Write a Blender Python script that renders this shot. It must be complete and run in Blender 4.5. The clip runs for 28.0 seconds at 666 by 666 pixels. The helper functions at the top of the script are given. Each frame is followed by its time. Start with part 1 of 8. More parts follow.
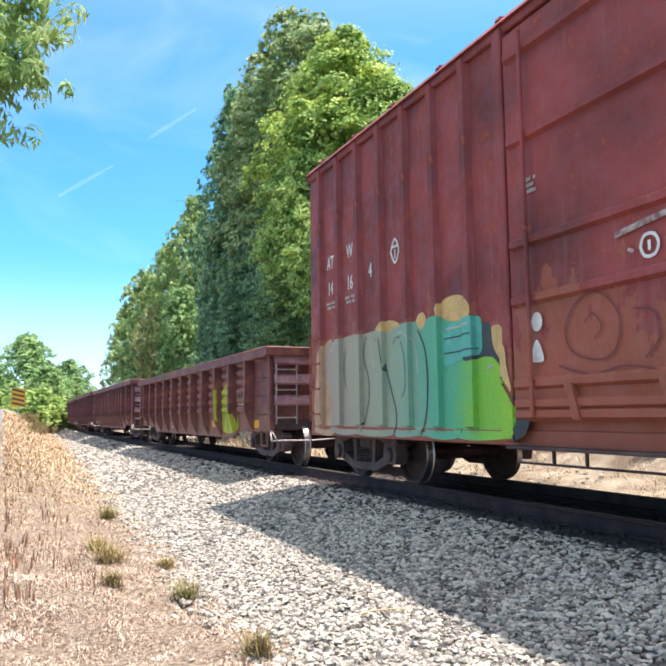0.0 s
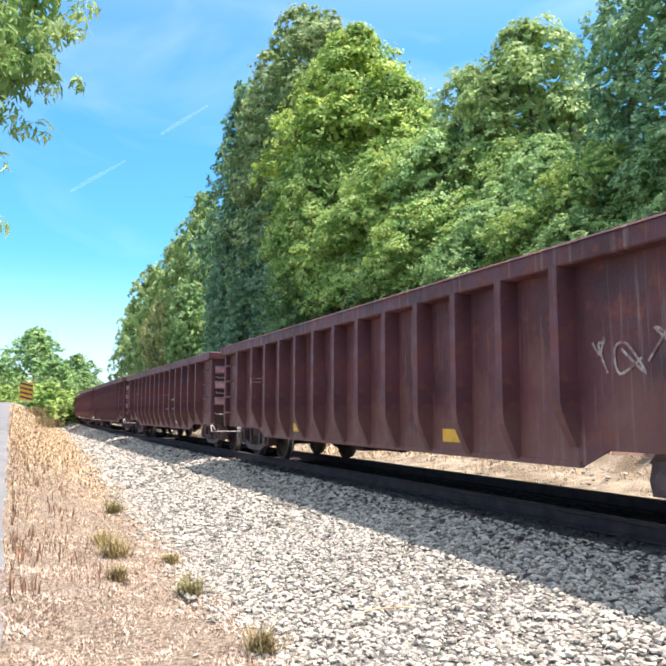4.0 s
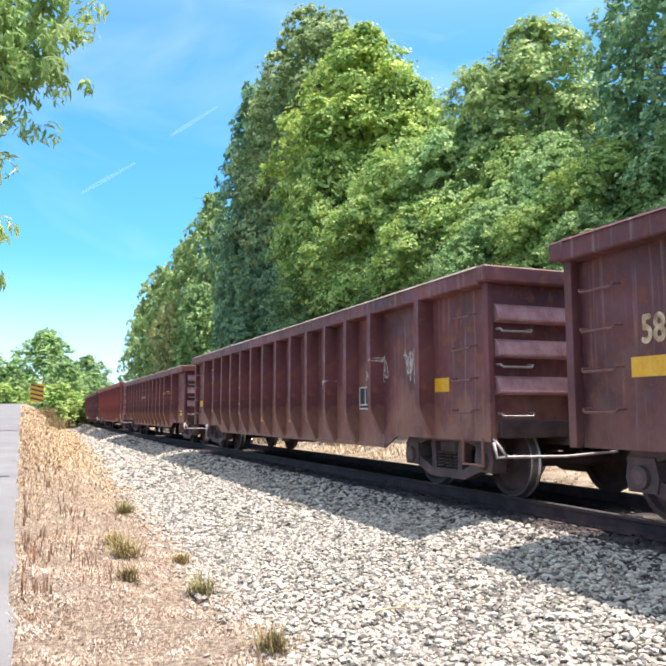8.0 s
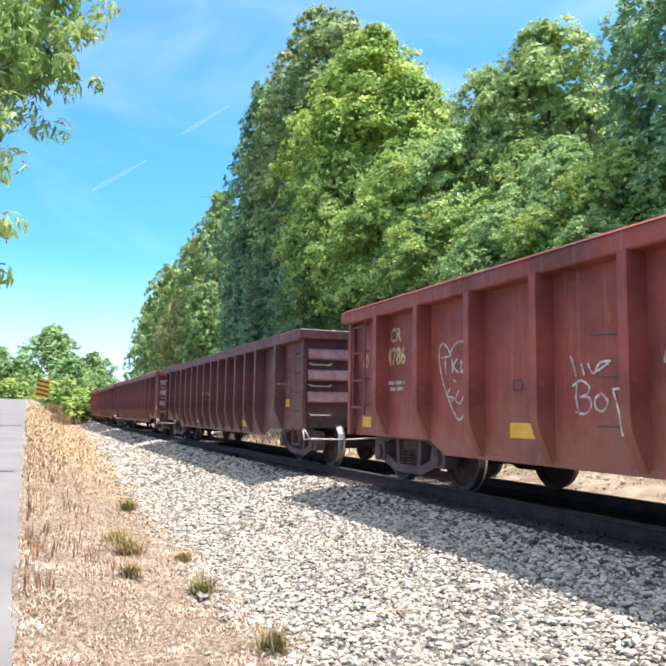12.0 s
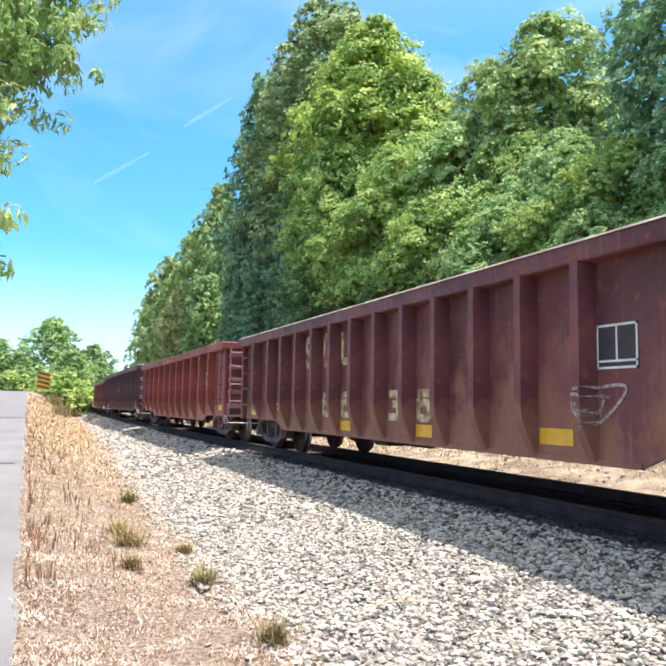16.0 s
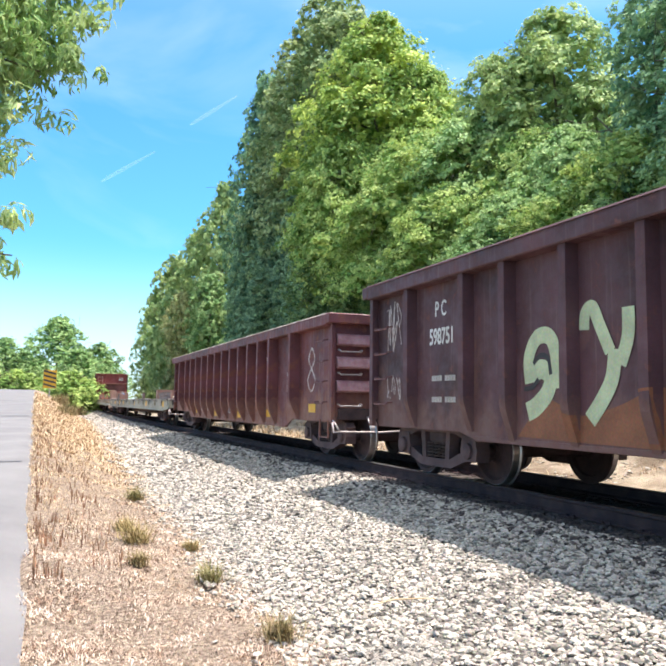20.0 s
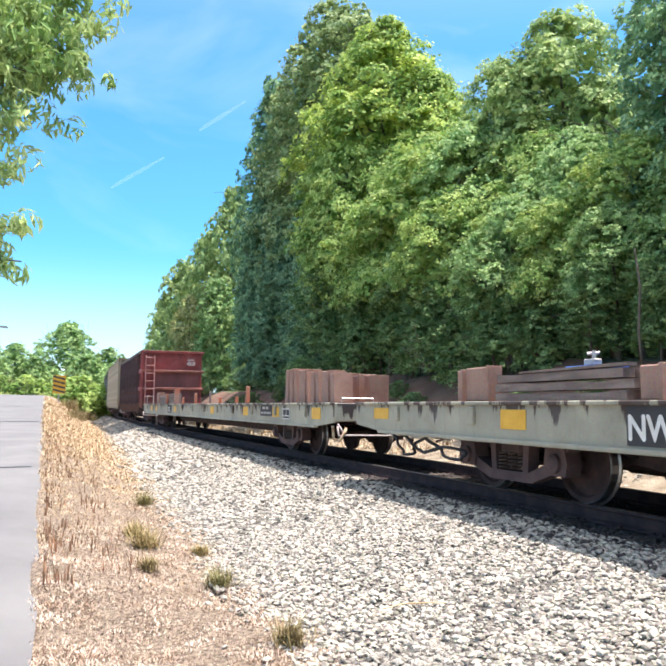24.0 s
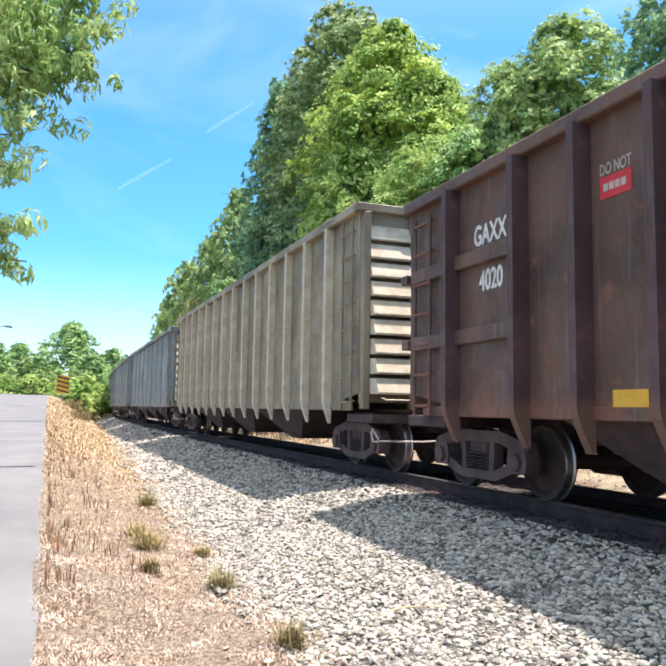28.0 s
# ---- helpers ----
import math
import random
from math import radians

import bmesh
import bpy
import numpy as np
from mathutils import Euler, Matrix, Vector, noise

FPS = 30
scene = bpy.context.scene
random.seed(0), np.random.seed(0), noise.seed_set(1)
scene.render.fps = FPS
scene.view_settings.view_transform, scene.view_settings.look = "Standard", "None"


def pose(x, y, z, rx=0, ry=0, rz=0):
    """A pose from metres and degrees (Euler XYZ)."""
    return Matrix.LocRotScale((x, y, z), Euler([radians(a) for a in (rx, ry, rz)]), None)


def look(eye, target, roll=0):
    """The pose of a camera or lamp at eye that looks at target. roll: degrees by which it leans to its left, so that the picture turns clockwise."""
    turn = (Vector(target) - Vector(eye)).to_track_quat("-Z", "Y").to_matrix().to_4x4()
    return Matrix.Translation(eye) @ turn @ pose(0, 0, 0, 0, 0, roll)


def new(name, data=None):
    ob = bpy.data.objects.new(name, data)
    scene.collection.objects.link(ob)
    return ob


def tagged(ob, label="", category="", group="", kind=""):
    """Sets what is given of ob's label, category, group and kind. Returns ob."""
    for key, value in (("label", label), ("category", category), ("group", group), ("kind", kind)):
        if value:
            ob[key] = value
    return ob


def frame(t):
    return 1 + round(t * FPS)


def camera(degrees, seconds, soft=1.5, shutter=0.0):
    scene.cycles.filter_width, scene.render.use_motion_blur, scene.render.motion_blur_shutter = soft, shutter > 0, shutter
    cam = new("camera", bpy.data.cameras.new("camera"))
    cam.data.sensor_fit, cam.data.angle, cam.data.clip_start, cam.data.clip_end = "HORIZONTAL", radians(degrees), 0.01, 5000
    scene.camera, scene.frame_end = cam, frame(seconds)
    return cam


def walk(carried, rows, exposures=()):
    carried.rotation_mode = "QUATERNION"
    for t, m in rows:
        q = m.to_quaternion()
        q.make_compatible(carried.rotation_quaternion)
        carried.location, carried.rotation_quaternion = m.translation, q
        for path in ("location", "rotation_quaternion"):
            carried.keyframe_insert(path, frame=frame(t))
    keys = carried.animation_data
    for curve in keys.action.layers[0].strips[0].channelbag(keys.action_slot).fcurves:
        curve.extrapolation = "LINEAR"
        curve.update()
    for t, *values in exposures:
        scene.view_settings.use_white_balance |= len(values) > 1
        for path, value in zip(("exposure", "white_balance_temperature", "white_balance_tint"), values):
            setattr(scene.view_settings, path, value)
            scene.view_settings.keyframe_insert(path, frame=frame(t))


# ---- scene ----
cam = camera(47.85, 28.0, soft=2.2)
EYE = Vector((-6.13, 0.0, 0.985))  # the track's centre line is x = 0, the rail tops are z = 0


def aim(yaw, pitch, roll):
    """The camera's pose: degrees to the right of the track's direction, up, and leaning left."""
    y, p = radians(yaw), radians(pitch)
    return look(EYE, EYE + Vector((math.sin(y) * math.cos(p), math.cos(y) * math.cos(p), math.sin(p))), roll)


walk(cam, [
    (0, aim(23.65, 6.22, -0.66)),
    (0.5, aim(23.59, 6.25, -0.72)),
    (1, aim(23.55, 6.35, -0.14)),
    (1.5, aim(23.52, 6.32, 0.47)),
    (2, aim(23.43, 6.22, 0.76)),
    (2.5, aim(23.35, 6.20, 0.65)),
    (3, aim(23.26, 6.13, 0.44)),
    (3.5, aim(23.20, 6.09, 0.22)),
    (5.5, aim(22.83, 5.94, -0.01)),
    (6, aim(22.74, 5.92, 0.06)),
    (6.5, aim(22.69, 5.93, 0.13)),
    (7, aim(22.60, 5.94, 0.05)),
    (7.5, aim(22.49, 6.00, -0.06)),
    (8, aim(22.40, 6.05, -0.15)),
    (8.5, aim(22.32, 6.14, -0.20)),
    (9, aim(22.24, 6.16, -0.26)),
    (9.5, aim(22.14, 6.23, -0.26)),
    (10, aim(22.04, 6.22, -0.02)),
    (10.5, aim(22.00, 6.19, 0.34)),
    (11, aim(21.97, 6.13, 0.61)),
    (11.5, aim(22.00, 6.10, 0.68)),
    (12, aim(21.95, 6.09, 0.82)),
    (12.5, aim(21.92, 6.06, 0.88)),
    (14.5, aim(21.95, 5.83, 0.57)),
    (15, aim(21.93, 5.75, 0.83)),
    (15.5, aim(21.93, 5.63, 0.99)),
    (16, aim(21.91, 5.54, 0.93)),
    (16.5, aim(21.91, 5.43, 0.74)),
    (17, aim(21.90, 5.36, 0.70)),
    (17.5, aim(21.85, 5.35, 0.83)),
    (18, aim(21.78, 5.33, 0.91)),
    (18.5, aim(21.66, 5.27, 0.79)),
    (19, aim(21.60, 5.30, 0.71)),
    (19.5, aim(21.56, 5.35, 0.74)),
    (20, aim(21.51, 5.35, 0.75)),
    (20.5, aim(21.46, 5.34, 0.74)),
    (21, aim(21.39, 5.41, 0.67)),
    (21.5, aim(21.30, 5.45, 0.50)),
    (23.5, aim(21.00, 5.61, 0.44)),
    (24, aim(20.89, 5.64, 0.47)),
    (24.5, aim(20.77, 5.67, 0.54)),
    (25, aim(20.67, 5.67, 0.54)),
    (25.5, aim(20.60, 5.65, 0.53)),
    (26, aim(20.58, 5.66, 0.52)),
    (26.5, aim(20.52, 5.70, 0.49)),
    (27, aim(20.53, 5.82, 0.52)),
    (27.5, aim(20.57, 5.81, 0.84)),
    (28, aim(20.60, 5.81, 0.95))],
    exposures=[(0, 0.985, 6520, 17), (28, 0.985, 6520, 17)])

# ---- world and sun ----
TO_SUN = Vector((0.305, -0.03, 1.0)).normalized()
world = bpy.data.worlds.new("sky")
scene.world = world
world.use_nodes = True
wn, wl = world.node_tree.nodes, world.node_tree.links
sky = wn.new("ShaderNodeTexSky")
sky.sky_type, sky.sun_disc = "NISHITA", False
sky.sun_elevation = math.asin(TO_SUN.z)
sky.sun_rotation = math.atan2(TO_SUN.x, TO_SUN.y)
sky.air_density, sky.dust_density, sky.ozone_density = 1.0, 0.9, 1.0
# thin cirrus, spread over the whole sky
wco = wn.new("ShaderNodeTexCoord")
wmap = wn.new("ShaderNodeMapping")
wmap.inputs["Scale"].default_value = (1.3, 0.8, 3.0)
wmap.inputs["Rotation"].default_value = (0.25, 0.0, -0.5)
wmap.inputs["Location"].default_value = (2.2, 7.5, 5.1)
wno = wn.new("ShaderNodeTexNoise")
wno.inputs["Scale"].default_value, wno.inputs["Detail"].default_value, wno.inputs["Distortion"].default_value = 1.9, 6.0, 0.7
wramp = wn.new("ShaderNodeValToRGB")
wramp.color_ramp.elements[0].position, wramp.color_ramp.elements[1].position = 0.50, 0.85
wramp.color_ramp.elements[0].color = (0, 0, 0, 1)
wramp.color_ramp.elements[1].color = (0.27, 0.27, 0.27, 1)
wmix = wn.new("ShaderNodeMix")
wmix.data_type = "RGBA"
wmix.inputs["B"].default_value = (8.0, 8.3, 8.5, 1)
wl.new(wco.outputs["Generated"], wmap.inputs["Vector"])
wl.new(wmap.outputs["Vector"], wno.inputs["Vector"])
wl.new(wno.outputs["Fac"], wramp.inputs["Fac"])
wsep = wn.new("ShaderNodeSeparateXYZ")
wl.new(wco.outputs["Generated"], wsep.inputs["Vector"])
# White veil thickening overhead, mostly out of view, added to brighten the shade.
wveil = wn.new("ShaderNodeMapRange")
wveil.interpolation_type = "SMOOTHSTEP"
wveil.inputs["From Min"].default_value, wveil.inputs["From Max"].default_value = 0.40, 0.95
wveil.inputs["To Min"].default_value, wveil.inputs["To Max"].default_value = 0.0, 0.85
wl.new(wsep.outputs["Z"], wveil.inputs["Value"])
wlow = wn.new("ShaderNodeMapRange")
wlow.interpolation_type = "SMOOTHSTEP"
wlow.inputs["From Min"].default_value, wlow.inputs["From Max"].default_value = 0.0, 0.21
wlow.inputs["To Min"].default_value, wlow.inputs["To Max"].default_value = 0.42, 0.0
wl.new(wsep.outputs["Z"], wlow.inputs["Value"])
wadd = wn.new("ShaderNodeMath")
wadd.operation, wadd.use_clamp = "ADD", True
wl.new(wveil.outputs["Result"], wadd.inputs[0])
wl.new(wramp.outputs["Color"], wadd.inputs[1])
wadd2 = wn.new("ShaderNodeMath")
wadd2.operation, wadd2.use_clamp = "ADD", True
wl.new(wadd.outputs[0], wadd2.inputs[0])
wl.new(wlow.outputs["Result"], wadd2.inputs[1])
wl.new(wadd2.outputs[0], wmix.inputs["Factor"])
wtint = wn.new("ShaderNodeMix")
wtint.data_type, wtint.blend_type = "RGBA", "MULTIPLY"
wtint.inputs["Factor"].default_value = 1.0
wtint.inputs["B"].default_value = (0.36, 0.92, 1.19, 1)
wl.new(sky.outputs["Color"], wtint.inputs["A"])
wl.new(wtint.outputs["Result"], wmix.inputs["A"])
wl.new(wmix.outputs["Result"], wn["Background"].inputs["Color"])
wn["Background"].inputs["Strength"].default_value = 0.125

sun = new("sun", bpy.data.lights.new("sun", "SUN"))
sun.data.energy, sun.data.angle, sun.data.color = 5.0, radians(0.53), (1.0, 0.96, 0.90)
sun.matrix_world = look(TO_SUN * 200, (0, 0, 0))


# ---- materials ----
def graph(name):
    m = bpy.data.materials.new(name)
    m.use_nodes = True
    n = m.node_tree.nodes
    return m, n, m.node_tree.links, n["Principled BSDF"]


def noise_node(n, l, scale, detail=4.0, stretch=None, rough=0.55):
    co = n.new("ShaderNodeTexCoord")
    no = n.new("ShaderNodeTexNoise")
    no.inputs["Scale"].default_value, no.inputs["Detail"].default_value = scale, detail
    no.inputs["Roughness"].default_value = rough
    if stretch:
        mp = n.new("ShaderNodeMapping")
        mp.inputs["Scale"].default_value = stretch
        l.new(co.outputs["Object"], mp.inputs["Vector"])
        l.new(mp.outputs["Vector"], no.inputs["Vector"])
    else:
        l.new(co.outputs["Object"], no.inputs["Vector"])
    return no


def ramp_node(n, l, src, lo, hi, c0=(0, 0, 0, 1), c1=(1, 1, 1, 1)):
    r = n.new("ShaderNodeValToRGB")
    r.color_ramp.elements[0].position, r.color_ramp.elements[1].position = lo, hi
    r.color_ramp.elements[0].color, r.color_ramp.elements[1].color = c0, c1
    l.new(src, r.inputs["Fac"])
    return r


def mix_node(n, l, fac, a, b, blend="MIX"):
    m = n.new("ShaderNodeMix")
    m.data_type, m.blend_type = "RGBA", blend
    for key, v in (("Factor", fac), ("A", a), ("B", b)):
        if isinstance(v, (int, float)):
            m.inputs[key].default_value = v
        elif isinstance(v, tuple):
            m.inputs[key].default_value = (*v[:3], 1)
        else:
            l.new(v, m.inputs[key])
    return m.outputs["Result"]


def bump_node(n, l, height, strength, distance):
    b = n.new("ShaderNodeBump")
    b.inputs["Strength"].default_value, b.inputs["Distance"].default_value = strength, distance
    l.new(height, b.inputs["Height"])
    return b.outputs["Normal"]


def plain(name, a, b, rough=0.8, metal=0.0, scale=3.0, fine=40.0, bump=0.3, depth=0.01, stretch=None, vary=0.0):
    """Two colours mixed by a coarse and a fine noise, with a fine relief."""
    m, n, l, p = graph(name)
    c, f = noise_node(n, l, scale, 5, stretch), noise_node(n, l, fine, 3)
    col = mix_node(n, l, ramp_node(n, l, c.outputs["Fac"], 0.35, 0.65).outputs["Color"], a, b)
    col = mix_node(n, l, 0.35, col, mix_node(n, l, 1.0, col, f.outputs["Color"], "OVERLAY"))
    if vary:
        info, hs = n.new("ShaderNodeObjectInfo"), n.new("ShaderNodeHueSaturation")
        mr = n.new("ShaderNodeMapRange")
        mr.inputs["To Min"].default_value, mr.inputs["To Max"].default_value = 1 - vary, 1 + vary
        l.new(info.outputs["Random"], mr.inputs["Value"])
        l.new(mr.outputs["Result"], hs.inputs["Value"])
        l.new(col, hs.inputs["Color"])
        col = hs.outputs["Color"]
    l.new(col, p.inputs["Base Color"])
    p.inputs["Roughness"].default_value, p.inputs["Metallic"].default_value = rough, metal
    l.new(bump_node(n, l, f.outputs["Fac"], bump, depth), p.inputs["Normal"])
    return m


def car_paint(name, paint, rust, rust_at=0.53, streak=0.35, pale=(0.42, 0.33, 0.27), rough=0.62, dust=(0.24, 0.115, 0.07), much=0.6, lift=0.0, edge=None):
    """Old freight car paint: faded patches, rust, and thin pale runs down the sheet."""
    m, n, l, p = graph(name)
    big = noise_node(n, l, 0.9, 6)
    mid = noise_node(n, l, 4.5, 6, None, 0.65)
    run = noise_node(n, l, 3.0, 4, (1.0, 5.0, 0.25))
    fine = noise_node(n, l, 60, 3)
    dark = tuple(c * 0.45 for c in paint)
    col = mix_node(n, l, ramp_node(n, l, big.outputs["Fac"], 0.35, 0.65).outputs["Color"], paint, dark)
    col = mix_node(n, l, ramp_node(n, l, mid.outputs["Fac"], rust_at, rust_at + 0.12).outputs["Color"], col, rust)
    st = n.new("ShaderNodeMath")
    st.operation = "MULTIPLY"
    st.inputs[1].default_value = streak
    l.new(ramp_node(n, l, run.outputs["Fac"], 0.56, 0.74).outputs["Color"], st.inputs[0])
    col = mix_node(n, l, st.outputs[0], col, pale)
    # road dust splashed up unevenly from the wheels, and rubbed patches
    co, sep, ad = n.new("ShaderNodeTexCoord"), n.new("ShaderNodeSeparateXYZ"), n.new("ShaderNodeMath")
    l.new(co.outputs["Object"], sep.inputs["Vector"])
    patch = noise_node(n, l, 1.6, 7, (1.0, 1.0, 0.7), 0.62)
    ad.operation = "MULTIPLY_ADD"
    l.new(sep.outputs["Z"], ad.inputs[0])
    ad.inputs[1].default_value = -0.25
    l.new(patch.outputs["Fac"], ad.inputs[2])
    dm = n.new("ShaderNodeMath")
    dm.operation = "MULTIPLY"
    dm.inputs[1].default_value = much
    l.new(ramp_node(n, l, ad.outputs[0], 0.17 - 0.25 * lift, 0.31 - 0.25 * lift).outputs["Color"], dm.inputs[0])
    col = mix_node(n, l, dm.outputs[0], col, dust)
    if edge:
        # rust and tar running down from chipped places on the deck's edge
        drip = noise_node(n, l, 2.2, 6, (1.0, 1.7, 0.16), 0.7)
        ed = n.new("ShaderNodeMath")
        ed.operation = "MULTIPLY_ADD"
        l.new(sep.outputs["Z"], ed.inputs[0])
        ed.inputs[1].default_value = 0.55
        l.new(drip.outputs["Fac"], ed.inputs[2])
        hf = n.new("ShaderNodeMath")
        hf.operation = "MULTIPLY"
        hf.inputs[1].default_value = 0.5
        l.new(ed.outputs[0], hf.inputs[0])
        col = mix_node(n, l, ramp_node(n, l, hf.outputs[0], 0.530, 0.543).outputs["Color"], col, edge)
    col = mix_node(n, l, 0.3, col, mix_node(n, l, 1.0, col, fine.outputs["Color"], "OVERLAY"))
    l.new(col, p.inputs["Base Color"])
    rr = ramp_node(n, l, mid.outputs["Fac"], 0.4, 0.7, (rough - 0.1,) * 3 + (1,), (0.9, 0.9, 0.9, 1))
    l.new(rr.outputs["Color"], p.inputs["Roughness"])
    l.new(bump_node(n, l, mid.outputs["Fac"], 0.25, 0.012), p.inputs["Normal"])
    return m


def leaf_mat(name, a, b, c):
    """Leaves: three greens by island, part of the light passing through."""
    m, n, l, p = graph(name)
    geo = n.new("ShaderNodeNewGeometry")
    r = n.new("ShaderNodeValToRGB")
    r.color_ramp.elements[0].color, r.color_ramp.elements[1].color = (*a, 1), (*c, 1)
    e = r.color_ramp.elements.new(0.55)
    e.color = (*b, 1)
    l.new(geo.outputs["Random Per Island"], r.inputs["Fac"])
    big = noise_node(n, l, 0.75, 3)
    col = mix_node(n, l, ramp_node(n, l, big.outputs["Fac"], 0.42, 0.60).outputs["Color"], mix_node(n, l, 0.55, r.outputs["Color"], a), mix_node(n, l, 0.45, r.outputs["Color"], c))
    info, hs, mr = n.new("ShaderNodeObjectInfo"), n.new("ShaderNodeHueSaturation"), n.new("ShaderNodeMapRange")
    mr.inputs["To Min"].default_value, mr.inputs["To Max"].default_value = 0.97, 1.13
    l.new(info.outputs["Random"], mr.inputs["Value"])
    l.new(mr.outputs["Result"], hs.inputs["Value"])
    l.new(col, hs.inputs["Color"])
    l.new(hs.outputs["Color"], p.inputs["Base Color"])
    p.inputs["Roughness"].default_value = 0.65
    p.inputs["Specular IOR Level"].default_value = 0.15
    tr, mx = n.new("ShaderNodeBsdfTranslucent"), n.new("ShaderNodeMixShader")
    mx.inputs[0].default_value = 0.30
    l.new(hs.outputs["Color"], tr.inputs["Color"])
    l.new(p.outputs[0], mx.inputs[1])
    l.new(tr.outputs[0], mx.inputs[2])
    l.new(mx.outputs[0], n["Material Output"].inputs["Surface"])
    return m


LEAF = leaf_mat("leaf_green", (0.11, 0.24, 0.075), (0.30, 0.47, 0.16), (0.56, 0.69, 0.32))
LEAF_WARM = leaf_mat("leaf_yellow_green", (0.12, 0.26, 0.06), (0.34, 0.50, 0.125), (0.63, 0.70, 0.25))
LEAF_GOLD = leaf_mat("leaf_golden_green", (0.12, 0.24, 0.06), (0.38, 0.54, 0.12), (0.72, 0.78, 0.22))
LEAF_OLIVE = leaf_mat("leaf_olive_green", (0.17, 0.27, 0.10), (0.34, 0.44, 0.185), (0.57, 0.64, 0.33))
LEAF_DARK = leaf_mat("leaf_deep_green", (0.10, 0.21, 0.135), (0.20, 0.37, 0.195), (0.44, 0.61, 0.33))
LEAF_BLUE = leaf_mat("leaf_blue_green", (0.11, 0.24, 0.13), (0.24, 0.42, 0.20), (0.50, 0.66, 0.35))
# Darker green for low trees and shrubs: the wood's shade put in the leaf.
LEAF_SHADE = leaf_mat("leaf_shaded_green", (0.07, 0.15, 0.06), (0.17, 0.30, 0.10), (0.36, 0.48, 0.20))
# Light yellow-green, paled further for haze on the far trees.
LEAF_FAR = leaf_mat("leaf_hazed_pale_green", (0.17, 0.29, 0.10), (0.40, 0.52, 0.19), (0.66, 0.74, 0.34))
LEAF_TAN = leaf_mat("leaf_tan_green", (0.22, 0.26, 0.09), (0.44, 0.44, 0.18), (0.66, 0.62, 0.30))
LEAF_ROAD = leaf_mat("leaf_light_green", (0.20, 0.34, 0.10), (0.43, 0.57, 0.20), (0.70, 0.76, 0.38))
BARK = plain("bark", (0.10, 0.075, 0.055), (0.19, 0.155, 0.12), 0.95, 0, 4, 25, 0.8, 0.03, (4, 4, 0.6))
ASPHALT = plain("asphalt_sunbleached", (0.135, 0.130, 0.128), (0.18, 0.174, 0.168), 0.92, 0, 0.8, 120, 0.5, 0.004)
TAR = plain("tar_seal", (0.03, 0.03, 0.032), (0.05, 0.05, 0.05), 0.6, 0, 3, 60)
STRAW_GROUND = plain("dry_grass_thatch", (0.17, 0.115, 0.078), (0.50, 0.385, 0.27), 0.95, 0, 26, 90, 1.0, 0.05)
SAND = plain("tan_dirt", (0.20, 0.145, 0.09), (0.47, 0.385, 0.27), 0.95, 0, 1.3, 30, 1.0, 0.08)
CLAY = plain("red_clay_bank", (0.13, 0.068, 0.045), (0.215, 0.125, 0.082), 0.95, 0, 0.6, 12, 0.9, 0.08)
FLOOR_WOODS = plain("forest_floor_litter", (0.09, 0.075, 0.045), (0.12, 0.14, 0.06), 0.95, 0, 0.5, 9, 0.9, 0.1)
BALLAST = plain("ballast_bed", (0.055, 0.047, 0.04), (0.20, 0.18, 0.15), 0.95, 0, 22, 45, 1.0, 0.05)
# Brown bed by the rails, its colour darkened for shade under the cars.
BALLAST_DARK = plain("brown_shaded_ballast", (0.030, 0.023, 0.022), (0.070, 0.053, 0.048), 0.95, 0, 18, 45, 1.0, 0.05)
STONE = plain("crushed_granite", (0.27, 0.243, 0.20), (0.47, 0.425, 0.35), 0.9, 0, 9, 70, 0.5, 0.01, None, 0.35)
STEEL_RAIL = plain("rail_steel_worn", (0.34, 0.31, 0.29), (0.5, 0.47, 0.44), 0.32, 0.9, 8, 60, 0.1, 0.002)
RAIL_RUST = plain("rail_rust", (0.040, 0.022, 0.024), (0.078, 0.043, 0.040), 0.9, 0.1, 6, 50)
TIE_WOOD = plain("creosote_timber", (0.045, 0.035, 0.028), (0.10, 0.08, 0.065), 0.95, 0, 3, 30, 0.6, 0.02, (1, 8, 8))
GRIME = plain("truck_grime", (0.055, 0.034, 0.034), (0.105, 0.064, 0.058), 0.85, 0.05, 4, 40, 0.4, 0.01)
WHEEL = plain("wheel_steel_brown", (0.048, 0.026, 0.025), (0.085, 0.046, 0.042), 0.8, 0.1, 5, 40, 0.2, 0.005)
TREAD = plain("wheel_tread_bright", (0.34, 0.32, 0.31), (0.50, 0.47, 0.45), 0.36, 0.95, 8, 60, 0.1, 0.002)
ROD = plain("galvanised_rod", (0.34, 0.30, 0.28), (0.52, 0.47, 0.43), 0.5, 0.5, 8, 50, 0.2, 0.003)
LEVER = plain("worn_lever_steel", (0.36, 0.30, 0.28), (0.56, 0.48, 0.44), 0.6, 0.1, 8, 50, 0.2, 0.003)
SPRING = plain("spring_rust", (0.06, 0.04, 0.034), (0.11, 0.07, 0.055), 0.8, 0.2, 10, 60)
YELLOW = plain("reflector_yellow", (0.70, 0.34, 0.012), (0.78, 0.43, 0.03), 0.45, 0, 6, 50, 0.1, 0.002)
WHITE = plain("stencil_white", (0.62, 0.58, 0.52), (0.78, 0.75, 0.70), 0.7, 0, 7, 60, 0.2, 0.002)
LETTER = plain("worn_lettering", (0.26, 0.12, 0.055), (0.70, 0.56, 0.35), 0.8, 0, 7, 60, 0.2, 0.002)
# Pale rim dust, lightened to read as a sunlit edge.
RIM = plain("rim_dust_sunlit", (0.22, 0.17, 0.14), (0.46, 0.38, 0.31), 0.9, 0, 3, 40, 0.4, 0.006)
